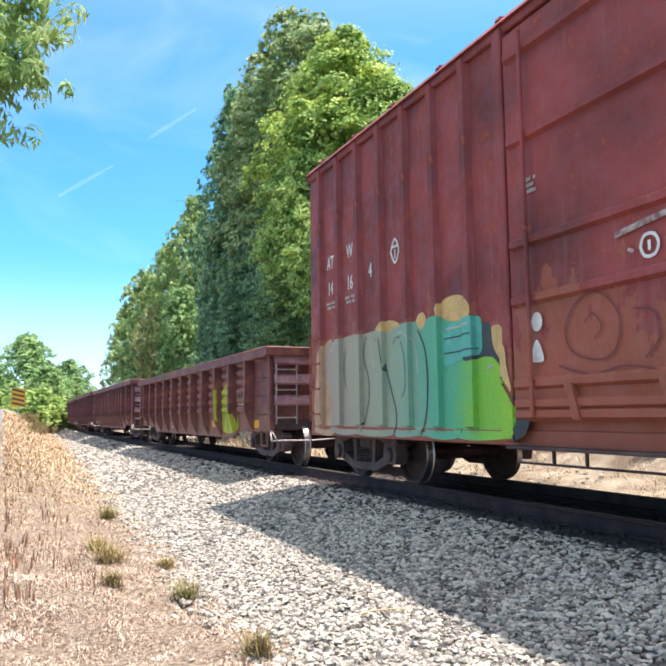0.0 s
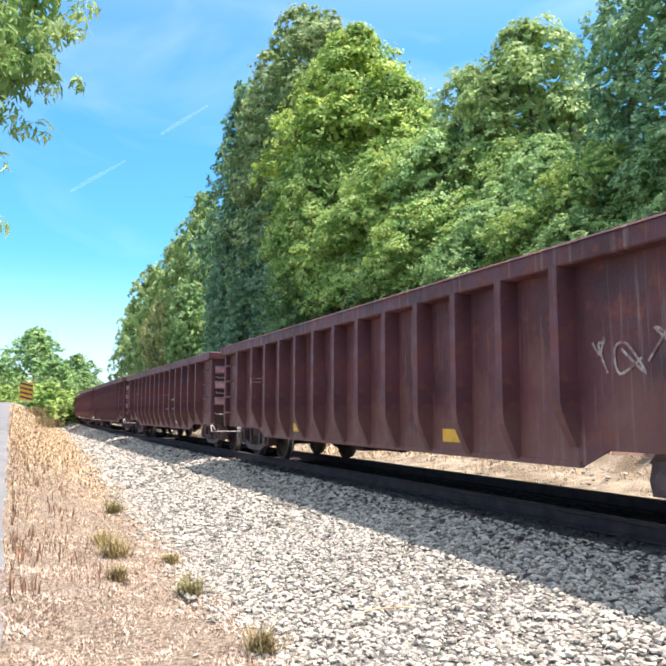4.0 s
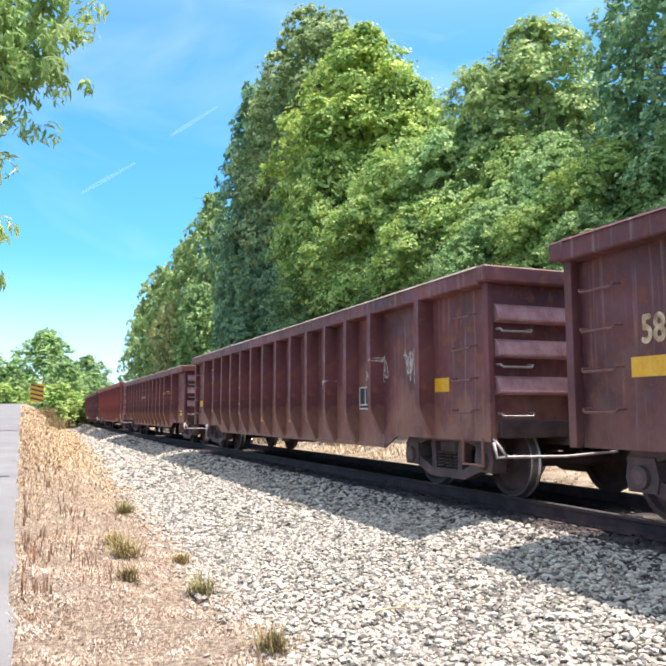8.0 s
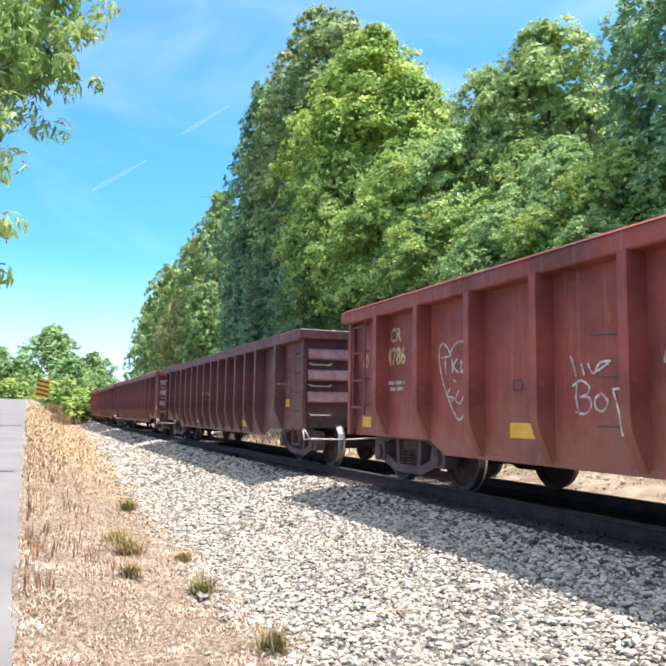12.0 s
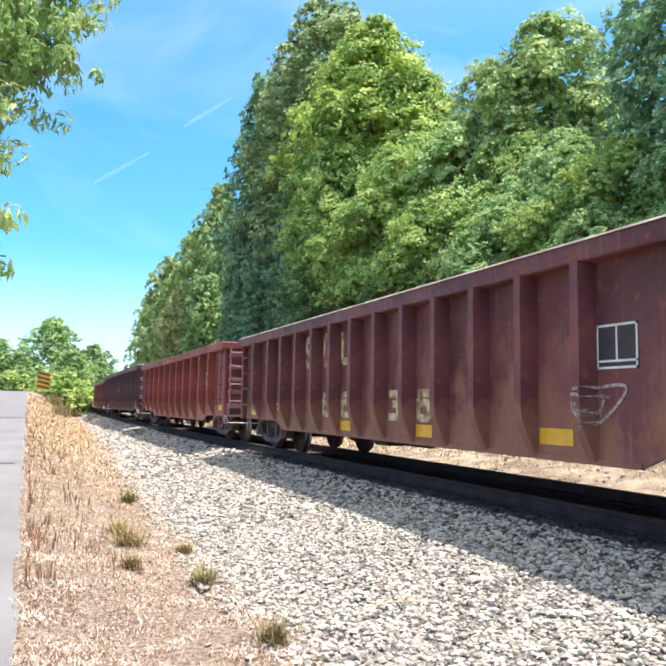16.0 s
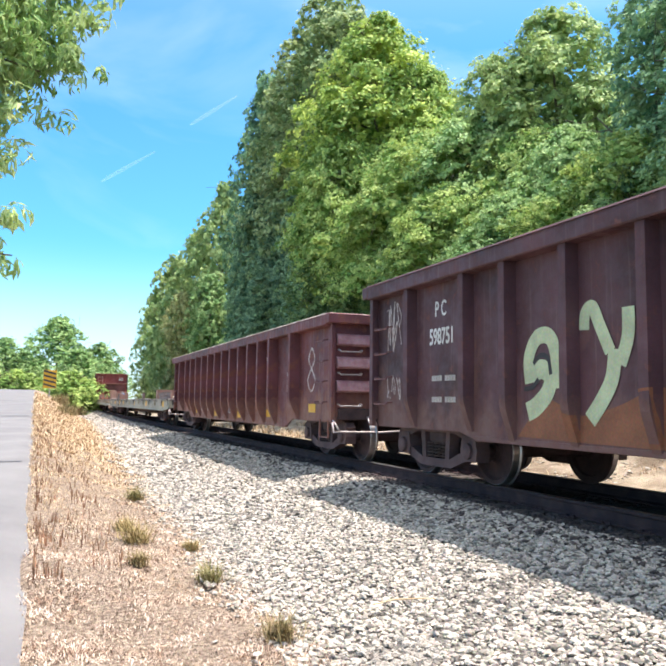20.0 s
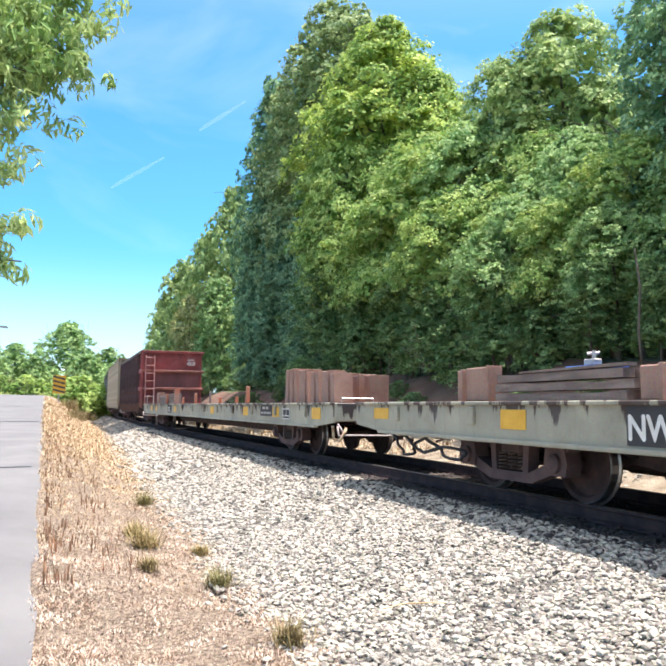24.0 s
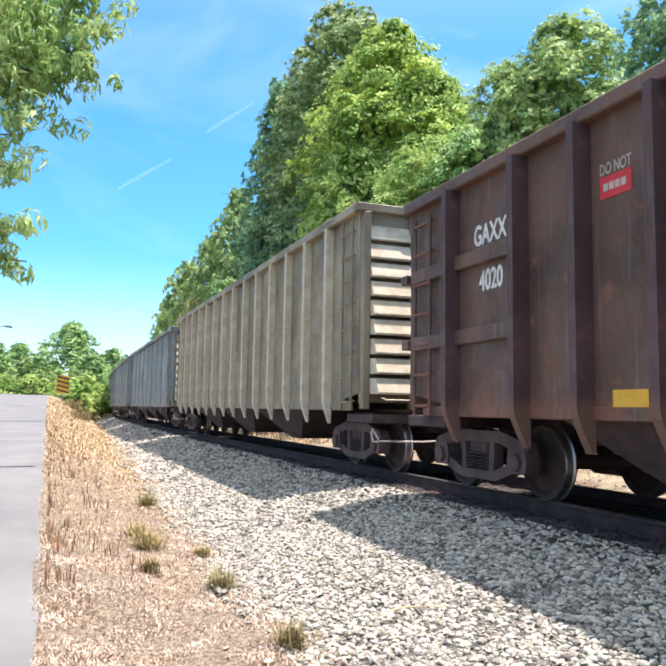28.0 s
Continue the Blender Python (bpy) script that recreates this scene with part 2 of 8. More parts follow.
DUSTY = plain("dusty_pink_brown", (0.22, 0.12, 0.10), (0.36, 0.24, 0.20), 0.9, 0, 6, 40, 0.3, 0.006)
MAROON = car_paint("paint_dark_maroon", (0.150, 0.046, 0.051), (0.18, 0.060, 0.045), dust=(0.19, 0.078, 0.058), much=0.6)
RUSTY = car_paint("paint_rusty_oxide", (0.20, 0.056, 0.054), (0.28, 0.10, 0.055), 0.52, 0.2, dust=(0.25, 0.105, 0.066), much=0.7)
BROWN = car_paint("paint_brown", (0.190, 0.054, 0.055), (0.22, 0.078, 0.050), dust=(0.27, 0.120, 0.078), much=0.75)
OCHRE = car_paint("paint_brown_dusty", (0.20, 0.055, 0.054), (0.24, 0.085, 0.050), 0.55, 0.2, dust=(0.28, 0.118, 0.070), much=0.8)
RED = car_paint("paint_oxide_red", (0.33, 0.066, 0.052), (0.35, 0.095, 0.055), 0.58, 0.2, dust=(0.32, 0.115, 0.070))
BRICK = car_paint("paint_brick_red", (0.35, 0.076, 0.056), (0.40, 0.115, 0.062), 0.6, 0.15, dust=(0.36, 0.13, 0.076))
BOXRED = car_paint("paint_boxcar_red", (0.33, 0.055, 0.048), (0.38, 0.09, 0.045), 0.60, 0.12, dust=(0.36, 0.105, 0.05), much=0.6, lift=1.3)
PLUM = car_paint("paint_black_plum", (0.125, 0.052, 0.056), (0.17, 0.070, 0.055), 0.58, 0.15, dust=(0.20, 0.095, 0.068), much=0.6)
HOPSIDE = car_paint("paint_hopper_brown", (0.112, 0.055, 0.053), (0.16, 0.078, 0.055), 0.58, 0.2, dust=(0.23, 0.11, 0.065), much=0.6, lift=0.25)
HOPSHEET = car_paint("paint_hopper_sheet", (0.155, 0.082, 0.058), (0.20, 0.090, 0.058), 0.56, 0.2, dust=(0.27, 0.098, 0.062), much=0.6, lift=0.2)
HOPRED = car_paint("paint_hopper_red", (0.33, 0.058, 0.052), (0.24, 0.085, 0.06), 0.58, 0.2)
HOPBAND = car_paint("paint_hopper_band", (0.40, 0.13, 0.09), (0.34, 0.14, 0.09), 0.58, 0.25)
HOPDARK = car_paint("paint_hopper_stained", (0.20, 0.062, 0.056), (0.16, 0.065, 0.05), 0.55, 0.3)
END_PINK = plain("pale_pink_brown", (0.33, 0.145, 0.15), (0.46, 0.26, 0.26), 0.85, 0, 6, 40, 0.3, 0.006)
GRAB = plain("grab_iron_brown", (0.13, 0.052, 0.05), (0.20, 0.088, 0.075), 0.7, 0, 8, 50, 0.2, 0.003)
LADDER_PINK = plain("faded_pink_paint", (0.36, 0.15, 0.13), (0.50, 0.27, 0.24), 0.8, 0, 6, 40, 0.2, 0.004)
GREY = car_paint("paint_light_grey", (0.38, 0.30, 0.20), (0.27, 0.185, 0.115), 0.6, 0.45, (0.15, 0.11, 0.07), dust=(0.27, 0.20, 0.13))
CREAM = plain("cream_weathered_lit", (0.50, 0.41, 0.29), (0.66, 0.57, 0.43), 0.85, 0, 5, 40, 0.3, 0.006)
PALEGREY = car_paint("paint_pale_grey", (0.28, 0.28, 0.255), (0.30, 0.24, 0.17), 0.66, 0.25, (0.22, 0.18, 0.13), dust=(0.32, 0.28, 0.21))
DECKGREY = car_paint("paint_pale_green_grey", (0.47, 0.425, 0.31), (0.27, 0.19, 0.115), 0.60, 0.45, (0.11, 0.085, 0.06), dust=(0.36, 0.33, 0.25), edge=(0.07, 0.045, 0.035))
INSIDE = plain("rusty_interior", (0.10, 0.055, 0.035), (0.17, 0.09, 0.055), 0.9, 0.1, 2, 30)
TIMBER = plain("weathered_timber", (0.17, 0.12, 0.10), (0.27, 0.20, 0.165), 0.9, 0, 2.5, 30, 0.5, 0.01, (6, 1, 6))
BLOCK = plain("rusty_steel_box", (0.24, 0.12, 0.085), (0.36, 0.21, 0.155), 0.8, 0.1, 2, 30)
P_BLUEBOX = plain("blue_enamel", (0.03, 0.12, 0.45), (0.05, 0.18, 0.55), 0.5, 0, 4, 40)
STAKE = plain("orange_stake_paint", (0.44, 0.13, 0.065), (0.40, 0.19, 0.12), 0.7, 0, 5, 40)


# ---- mesh building ----
class Shape:
    """Vertices and faces gathered in plain lists; each face carries a material slot."""

    def __init__(self):
        self.v, self.f, self.s = [], [], []

    def add(self, verts, faces, slot=0):
        k = len(self.v)
        self.v += [tuple(p) for p in verts]
        self.f += [tuple(i + k for i in f) for f in faces]
        self.s += [slot] * len(faces)
        return self

    def box(self, x0, x1, y0, y1, z0, z1, c=0.0, slot=0):
        """A box; c chamfers its long and short edges."""
        if c <= 0:
            vs = [(x, y, z) for z in (z0, z1) for y in (y0, y1) for x in (x0, x1)]
            return self.add(vs, [(0, 2, 3, 1), (4, 5, 7, 6), (0, 1, 5, 4), (2, 6, 7, 3), (0, 4, 6, 2), (1, 3, 7, 5)], slot)
        vs, q = [], {}
        for i in (0, 1):
            for j in (0, 1):
                for k in (0, 1):
                    x, y, z = (x0, x1)[i], (y0, y1)[j], (z0, z1)[k]
                    dx, dy, dz = (c, -c)[i], (c, -c)[j], (c, -c)[k]
                    for a, p in enumerate(((x, y + dy, z + dz), (x + dx, y, z + dz), (x + dx, y + dy, z))):
                        q[i, j, k, a] = len(vs)
                        vs.append(p)
        fs = []
        for i in (0, 1):
            fs.append([q[i, 0, 0, 0], q[i, 1, 0, 0], q[i, 1, 1, 0], q[i, 0, 1, 0]][:: 1 if i else -1])
            fs.append([q[0, i, 0, 1], q[1, i, 0, 1], q[1, i, 1, 1], q[0, i, 1, 1]][:: -1 if i else 1])
            fs.append([q[0, 0, i, 2], q[1, 0, i, 2], q[1, 1, i, 2], q[0, 1, i, 2]][:: 1 if i else -1])
            for j in (0, 1):
                fs.append([q[i, j, 0, 0], q[i, j, 1, 0], q[i, j, 1, 1], q[i, j, 0, 1]])
                fs.append([q[i, 0, j, 0], q[i, 1, j, 0], q[i, 1, j, 2], q[i, 0, j, 2]])
                fs.append([q[0, i, j, 1], q[1, i, j, 1], q[1, i, j, 2], q[0, i, j, 2]])
                for k in (0, 1):
                    fs.append([q[i, j, k, 0], q[i, j, k, 1], q[i, j, k, 2]])
        return self.add(vs, fs, slot)

    def prism(self, poly, lo, hi, axis="x", slot=0):
        """A closed outline in the two other axes, drawn out from lo to hi along axis."""
        put = {"x": lambda a, b, c: (c, a, b), "y": lambda a, b, c: (a, c, b), "z": lambda a, b, c: (a, b, c)}[axis]
        n = len(poly)
        vs = [put(a, b, lo) for a, b in poly] + [put(a, b, hi) for a, b in poly]
        fs = [tuple(range(n))[::-1], tuple(range(n, 2 * n))] + [(i, (i + 1) % n, n + (i + 1) % n, n + i) for i in range(n)]
        return self.add(vs, fs, slot)

    def tube(self, points, r, n=6, slot=0):
        """A round bar along the points."""
        pts = [Vector(p) for p in points]
        vs, fs = [], []
        for i, p in enumerate(pts):
            d = (pts[min(i + 1, len(pts) - 1)] - pts[max(i - 1, 0)]).normalized()
            u = d.orthogonal().normalized() if i == 0 else (u - d * u.dot(d)).normalized()
            w = d.cross(u)
            rr = r[i] if isinstance(r, (list, tuple)) else r
            vs += [p + (u * math.cos(2 * math.pi * k / n) + w * math.sin(2 * math.pi * k / n)) * rr for k in range(n)]
        for i in range(len(pts) - 1):
            fs += [(i * n + k, i * n + (k + 1) % n, (i + 1) * n + (k + 1) % n, (i + 1) * n + k) for k in range(n)]
        fs += [tuple(range(n))[::-1], tuple(range((len(pts) - 1) * n, len(pts) * n))]
        return self.add(vs, fs, slot)

    def lathe(self, prof, n=28, axis="x", slots=None):
        """A profile of (along, radius) turned round an axis through the origin."""
        vs, fs, sl = [], [], []
        for a, r in prof:
            for k in range(n):
                c, s = r * math.cos(2 * math.pi * k / n), r * math.sin(2 * math.pi * k / n)
                vs.append({"x": (a, c, s), "y": (c, a, s), "z": (c, s, a)}[axis])
        for i in range(len(prof) - 1):
            fs += [(i * n + k, i * n + (k + 1) % n, (i + 1) * n + (k + 1) % n, (i + 1) * n + k) for k in range(n)]
            sl += [slots[i] if slots else 0] * n
        k = len(self.v)
        self.v += vs
        self.f += [tuple(j + k for j in f) for f in fs]
        self.s += sl
        return self

    def moved(self, m):
        self.v = [tuple(m @ Vector(p)) for p in self.v]
        return self

    def mesh(self, name, *mats, smooth=False):
        me = bpy.data.meshes.new(name)
        me.from_pydata(self.v, [], self.f)
        for m in mats:
            me.materials.append(m)
        if len(mats) > 1:
            me.polygons.foreach_set("material_index", self.s)
        if smooth:
            me.polygons.foreach_set("use_smooth", [True] * len(self.f))
        bm = bmesh.new()
        bm.from_mesh(me)
        bmesh.ops.recalc_face_normals(bm, faces=bm.faces)
        bm.to_mesh(me)
        bm.free()
        return me


def big_mesh(name, verts, faces, mats, slots=None, smooth=False):
    """A mesh straight from arrays, for what has very many faces, all with the same number of corners."""
    me = bpy.data.meshes.new(name)
    verts, faces = np.asarray(verts, np.float32), np.asarray(faces, np.int32)
    k = faces.shape[1]
    me.vertices.add(len(verts))
    me.vertices.foreach_set("co", verts.ravel())
    me.loops.add(faces.size)
    me.loops.foreach_set("vertex_index", faces.ravel())
    me.polygons.add(len(faces))
    me.polygons.foreach_set("loop_start", np.arange(0, faces.size, k, dtype=np.int32))
    for m in mats:
        me.materials.append(m)
    if slots is not None:
        me.polygons.foreach_set("material_index", np.asarray(slots, np.int32))
    me.polygons.foreach_set("use_smooth", np.full(len(faces), smooth))
    me.update(calc_edges=True)
    return me


def part(name, data, parent, label="", at=None):
    """Links a mesh as one part under a thing or a part."""
    ob = new(name, data)
    ob.parent = parent
    if at is not None:
        ob.matrix_basis = at
    if label:
        ob["label"] = label
    return ob


def thing(name, label, category, group="", kind="", data=None):
    return tagged(new(name, data), label, category, group, kind)


# ---- the lie of the land ----
CURVE_FROM, CURVE_R = 30.0, 1000.0


def track_at(s):
    """The track's centre and its turn to the right, in radians, s metres on from beside the camera."""
    if s <= CURVE_FROM:
        return 0.0, s, 0.0
    a = (s - CURVE_FROM) / CURVE_R
    return CURVE_R * (1 - math.cos(a)), CURVE_FROM + CURVE_R * math.sin(a), a


def track_x(y):
    y = np.minimum(np.maximum(np.asarray(y, float) - CURVE_FROM, 0), 900)
    return CURVE_R - np.sqrt(CURVE_R**2 - y**2)


def road_z(y):
    y = np.asarray(y, float)
    up = -0.60 + 0.0365 * np.clip(y - 4, 0, 64)
    return up - 0.012 * np.clip(y - 72, 0, 300)


def ballast_edge(y):
    return -4.3 + 0.036 * np.clip(np.asarray(y, float) - 9, 0, 50)


def step(a, b, x):
    t = np.clip((x - a) / (b - a), 0, 1)
    return t * t * (3 - 2 * t)


ROAD_EDGE = -6.13


def land_z(x, y):
    """The ground's height."""
    x, y = np.asarray(x, float), np.asarray(y, float)
    u = x - track_x(y)
    e = ballast_edge(y)
    rz = road_z(y)
    toe = -0.62
    road_u = ROAD_EDGE - track_x(y)
    left = np.where(u > e, -0.185 + (toe + 0.185) * np.clip((-1.6 - u) / (-1.6 - e), 0, 1),
                    toe + (rz - toe) * step(0, 1, np.clip((e - u) / np.maximum(e - road_u, 0.6), 0, 1)))
    right = np.where(u < 3.0, -0.185 - 0.275 * step(1.6, 3.0, u), -0.46 + 0.25 * step(3.4, 5.4, u) + 2.6 * step(5.6, 9.8, u) + 0.06 * np.clip(u - 9.8, 0, 60))
    return np.where(u > 0, right, left)


def smooth_noise(x, y, size, seed):
    """Cheap value noise on a grid."""
    r = np.random.RandomState(seed).rand(64, 64)
    gx, gy = np.asarray(x) / size, np.asarray(y) / size
    ix, iy = np.floor(gx).astype(int), np.floor(gy).astype(int)
    fx, fy = gx - ix, gy - iy
    fx, fy = fx * fx * (3 - 2 * fx), fy * fy * (3 - 2 * fy)
    a, b = r[ix % 64, iy % 64], r[(ix + 1) % 64, iy % 64]
    c, d = r[ix % 64, (iy + 1) % 64], r[(ix + 1) % 64, (iy + 1) % 64]
    return (a * (1 - fx) + b * fx) * (1 - fy) + (c * (1 - fx) + d * fx) * fy - 0.5


def rough_z(x, y):
    """The land with its unevenness, off the road and the track bed."""
    u = np.asarray(x) - track_x(y)
    off = np.where((u > -4.6) & (u < 2.8), 0.15, 1.0) * np.where(np.asarray(x) < ROAD_EDGE, 0.2, 1.0)
    return land_z(x, y) + off * (0.10 * smooth_noise(x, y, 0.9, 3) + 0.05 * smooth_noise(x, y, 0.3, 4) + np.where(u > 5, 0.5, 0) * smooth_noise(x, y, 2.5, 5))


def grid_mesh(name, xs, ys, zf, mats, slotf=None, along_track=False):
    X, Y = np.meshgrid(xs, ys)
    if along_track:
        X = X + track_x(Y)
    Z = zf(X, Y)
    n, m = len(xs), len(ys)
    i = np.arange((m - 1) * (n - 1))
    a = (i // (n - 1)) * n + i % (n - 1)
    f = np.stack([a, a + 1, a + n + 1, a + n], 1)
    V = np.stack([X.ravel(), Y.ravel(), Z.ravel()], 1)
    slots = slotf(V[f].mean(1)) if slotf else None
    return big_mesh(name, V, f, mats, slots, True)


def build_ground():
    xs = np.concatenate([np.linspace(-900, -60, 12), np.linspace(-50, -14, 10), np.linspace(-13, -6.4, 8), np.linspace(-6.2, -1.75, 56), np.linspace(-1.6, -1.2, 4), np.linspace(-1.0, 3, 10), np.linspace(3.2, 12, 40), np.linspace(13, 60, 16), np.linspace(80, 900, 12)])
    ys = np.concatenate([np.linspace(-900, -60, 10), np.linspace(-50, -2, 20), np.linspace(-1, 24, 170), np.linspace(24.5, 80, 90), np.linspace(82, 200, 40), np.linspace(220, 1500, 14)])

    def slot(c):
        u = c[:, 0] - track_x(c[:, 1])
        s = np.zeros(len(c), int)
        s[u > ballast_edge(c[:, 1])] = 1
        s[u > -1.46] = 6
        s[u > 2.2] = 2
        s[u > 6.5] = 3
        s[u > 9.5] = 4
        s[(c[:, 0] < -14)] = 5
        return s
    g = thing("ground", "sunlit dry grass verge, pale ballast strip and red clay bank", "ground", kind="structure",
              data=grid_mesh("ground", xs, ys, rough_z, [STRAW_GROUND, BALLAST, SAND, CLAY, FLOOR_WOODS, FLOOR_WOODS, BALLAST_DARK], slot))
    rs = [-13.2, -12.9, -11, -9.6, -8, -6.6, -6.3, ROAD_EDGE]
    rys = np.concatenate([np.linspace(-120, 0, 20), np.linspace(1, 90, 90), np.linspace(95, 300, 20)])
    edge = 0.05
    n = len(rs)
    V, F = [], []
    for y in rys:
        for i, x in enumerate(rs):
            wob = edge * float(smooth_noise(np.array(x), np.array(y), 0.7, 9)) if i in (0, n - 1) else 0
            V.append((x + wob, y, float(road_z(y)) + 0.045 - (0.04 if i in (0, n - 1) else 0) + 0.012 * i * (i < 4)))
    for j in range(len(rys) - 1):
        F += [(j * n + i, j * n + i + 1, (j + 1) * n + i + 1, (j + 1) * n + i) for i in range(n - 1)]
    thing("road", "pale sun-bleached asphalt road with a ragged edge", "road", kind="structure", data=big_mesh("road", V, F, [ASPHALT], None, True))
    return g


# ---- track ----
def sweep(profile, s0, s1, stepm):
    """A profile of (sideways, up) drawn along the track."""
    ss = np.arange(s0, s1 + 0.01, stepm)
    sh = Shape()
    n = len(profile)
    V, F = [], []
    for s in ss:
        x, y, a = track_at(float(s))
        for u, z in profile:
            V.append((x + u * math.cos(a), y - u * math.sin(a), z))
    for j in range(len(ss) - 1):
        F += [(j * n + i, j * n + (i + 1) % n, (j + 1) * n + (i + 1) % n, (j + 1) * n + i) for i in range(n)]
    return V, F


def build_track():
    tr = thing("railroad_track", "rusty steel rails on dark creosoted ties in pale ballast", "railroad track", kind="structure")
    for side in (-1, 1):
        c = side * 0.755
        prof = [(-0.07, -0.17), (0.07, -0.17), (0.07, -0.155), (0.012, -0.13), (0.012, -0.045), (0.036, -0.035), (0.036, -0.006), (0.028, 0.0), (-0.028, 0.0), (-0.036, -0.006), (-0.036, -0.035), (-0.012, -0.045), (-0.012, -0.13), (-0.07, -0.155)]
        V, F = sweep([(c + a, b) for a, b in prof], -60, 330, 2.5)
        slots = [1 if (i % 14) in (6, 7, 8) else 0 for i in range(len(F))]
        part("rail", big_mesh("rail", V, F, [RAIL_RUST, STEEL_RAIL], slots), tr)
    tie = Shape().box(-1.3, 1.3, -0.115, 0.115, -0.36, -0.175, 0.012).mesh("tie", TIE_WOOD)
    plate = Shape()
    for side in (-1, 1):
        c = side * 0.755
        plate.box(c - 0.17, c + 0.17, -0.09, 0.09, -0.174, -0.165)
        for dx in (-0.085, 0.085):
            for dy in (-0.05, 0.05):
                plate.box(c + dx - 0.012, c + dx + 0.012, dy - 0.012, dy + 0.012, -0.17, -0.142)
    plate = plate.mesh("tie_plate", RAIL_RUST)
    rnd = random.Random(5)
    for i in range(280):
        s = -12 + 0.53 * i
        x, y, a = track_at(s)
        t = part("tie", tie, tr, at=pose(x + rnd.uniform(-0.03, 0.03), y, rnd.uniform(-0.008, 0.004), 0, 0, -math.degrees(a) + rnd.uniform(-1, 1)))
        if s < 26:
            part("tie_plate", plate, tr, at=pose(x, y, 0, 0, 0, -math.degrees(a)))
    return tr


# ---- trees and plants ----
def leaf_cloud(rs, centres, radii, counts, size, flat=0.75, droop=0.0, lift=0.25, slim=0.33):
    """Folded four-cornered leaves thrown over clumps. Returns vertices and faces."""
    c = np.repeat(centres, counts, 0)
    r = np.repeat(radii, counts)[:, None]
    d = rs.normal(size=(len(c), 3))
    d /= np.linalg.norm(d, axis=1)[:, None]
    d[:, 2] = d[:, 2] * flat + lift * 0.4
    p = c + d * r * rs.uniform(0.55, 1.05, (len(c), 1))
    nrm = d * 0.95 + rs.normal(size=d.shape) * 0.42 + np.array([0, 0, 0.30])
    nrm /= np.linalg.norm(nrm, axis=1)[:, None]
    ref = rs.normal(size=d.shape) + np.array([0, 0, -droop])
    t = ref - nrm * (ref * nrm).sum(1)[:, None]
    t /= np.linalg.norm(t, axis=1)[:, None]
    b = np.cross(nrm, t)
    s = size * rs.uniform(0.6, 1.25, (len(c), 1))
    v = np.stack([p - t * s * 0.5, p + b * s * slim + nrm * s * 0.1, p + t * s * 0.55, p - b * s * slim + nrm * s * 0.1], 1).reshape(-1, 3)
    f = np.arange(len(v)).reshape(-1, 4)
    return v, f


def limb(rs, sh, p, d, length, r, depth, tips, up=0.25):
    """A bending tapered limb with forks; collects the tips."""
    pts, rad = [p], [r]
    n = 4
    for i in range(n):
        d = (d + Vector(rs.normal(size=3)) * 0.16 + Vector((0, 0, up * 0.25))).normalized()
        p = p + d * length / n
        pts.append(p)
        rad.append(max(r * (1 - 0.72 * (i + 1) / n), 0.012))
        if depth > 0 and i >= 1:
            side = d.cross(Vector(rs.normal(size=3))).normalized()
            limb(rs, sh, p, (d * 0.55 + side).normalized(), length * rs.uniform(0.45, 0.65), rad[-1] * 0.75, depth - 1, tips, up)
    sh.tube(pts, rad, 5)
    tips.append(p)


def trunk_and_limbs(rs, height, base, radius, lean=0.0):
    """A tapered trunk with forking limbs; gives the shape and the top's offset."""
    sh = Shape()
    tall = height * 0.86
    pts = [Vector((0, 0, -0.3))]
    x = y = 0.0
    for i in range(1, 8):
        x, y = x + rs.normal() * 0.15 + lean, y + rs.normal() * 0.15
        pts.append(Vector((x, y, tall * i / 7)))
    r0 = height * 0.011 + 0.05
    sh.tube(pts, [r0 * (1.25 if i == 0 else 1 - 0.88 * i / 7) for i in range(8)], 9)
    tips = []
    for k in range(13):
        h = base + (0.9 - base) * (k + rs.rand()) / 13
        q = pts[int(h * 7 / 0.86) if h < 0.85 else 7]
        q = Vector((q.x, q.y, height * h))
        a = k * 2.4 + rs.rand()
        limb(rs, sh, q, Vector((math.cos(a), math.sin(a), rs.uniform(0.1, 0.6))).normalized(), radius * (0.8 if h < 0.6 else 0.42), r0 * 0.42 * (1 - 0.5 * h), 1, tips)
    return sh, x, y


CROWNS = {"cone": (0.80, 1.0, 0.98, 0.88, 0.72, 0.48, 0.16), "dome": (0.70, 0.95, 1.0, 0.98, 0.88, 0.68, 0.25), "column": (0.85, 1.0, 1.0, 0.95, 0.86, 0.66, 0.30), "broad": (0.55, 0.9, 1.0, 1.0, 0.92, 0.70, 0.30)}


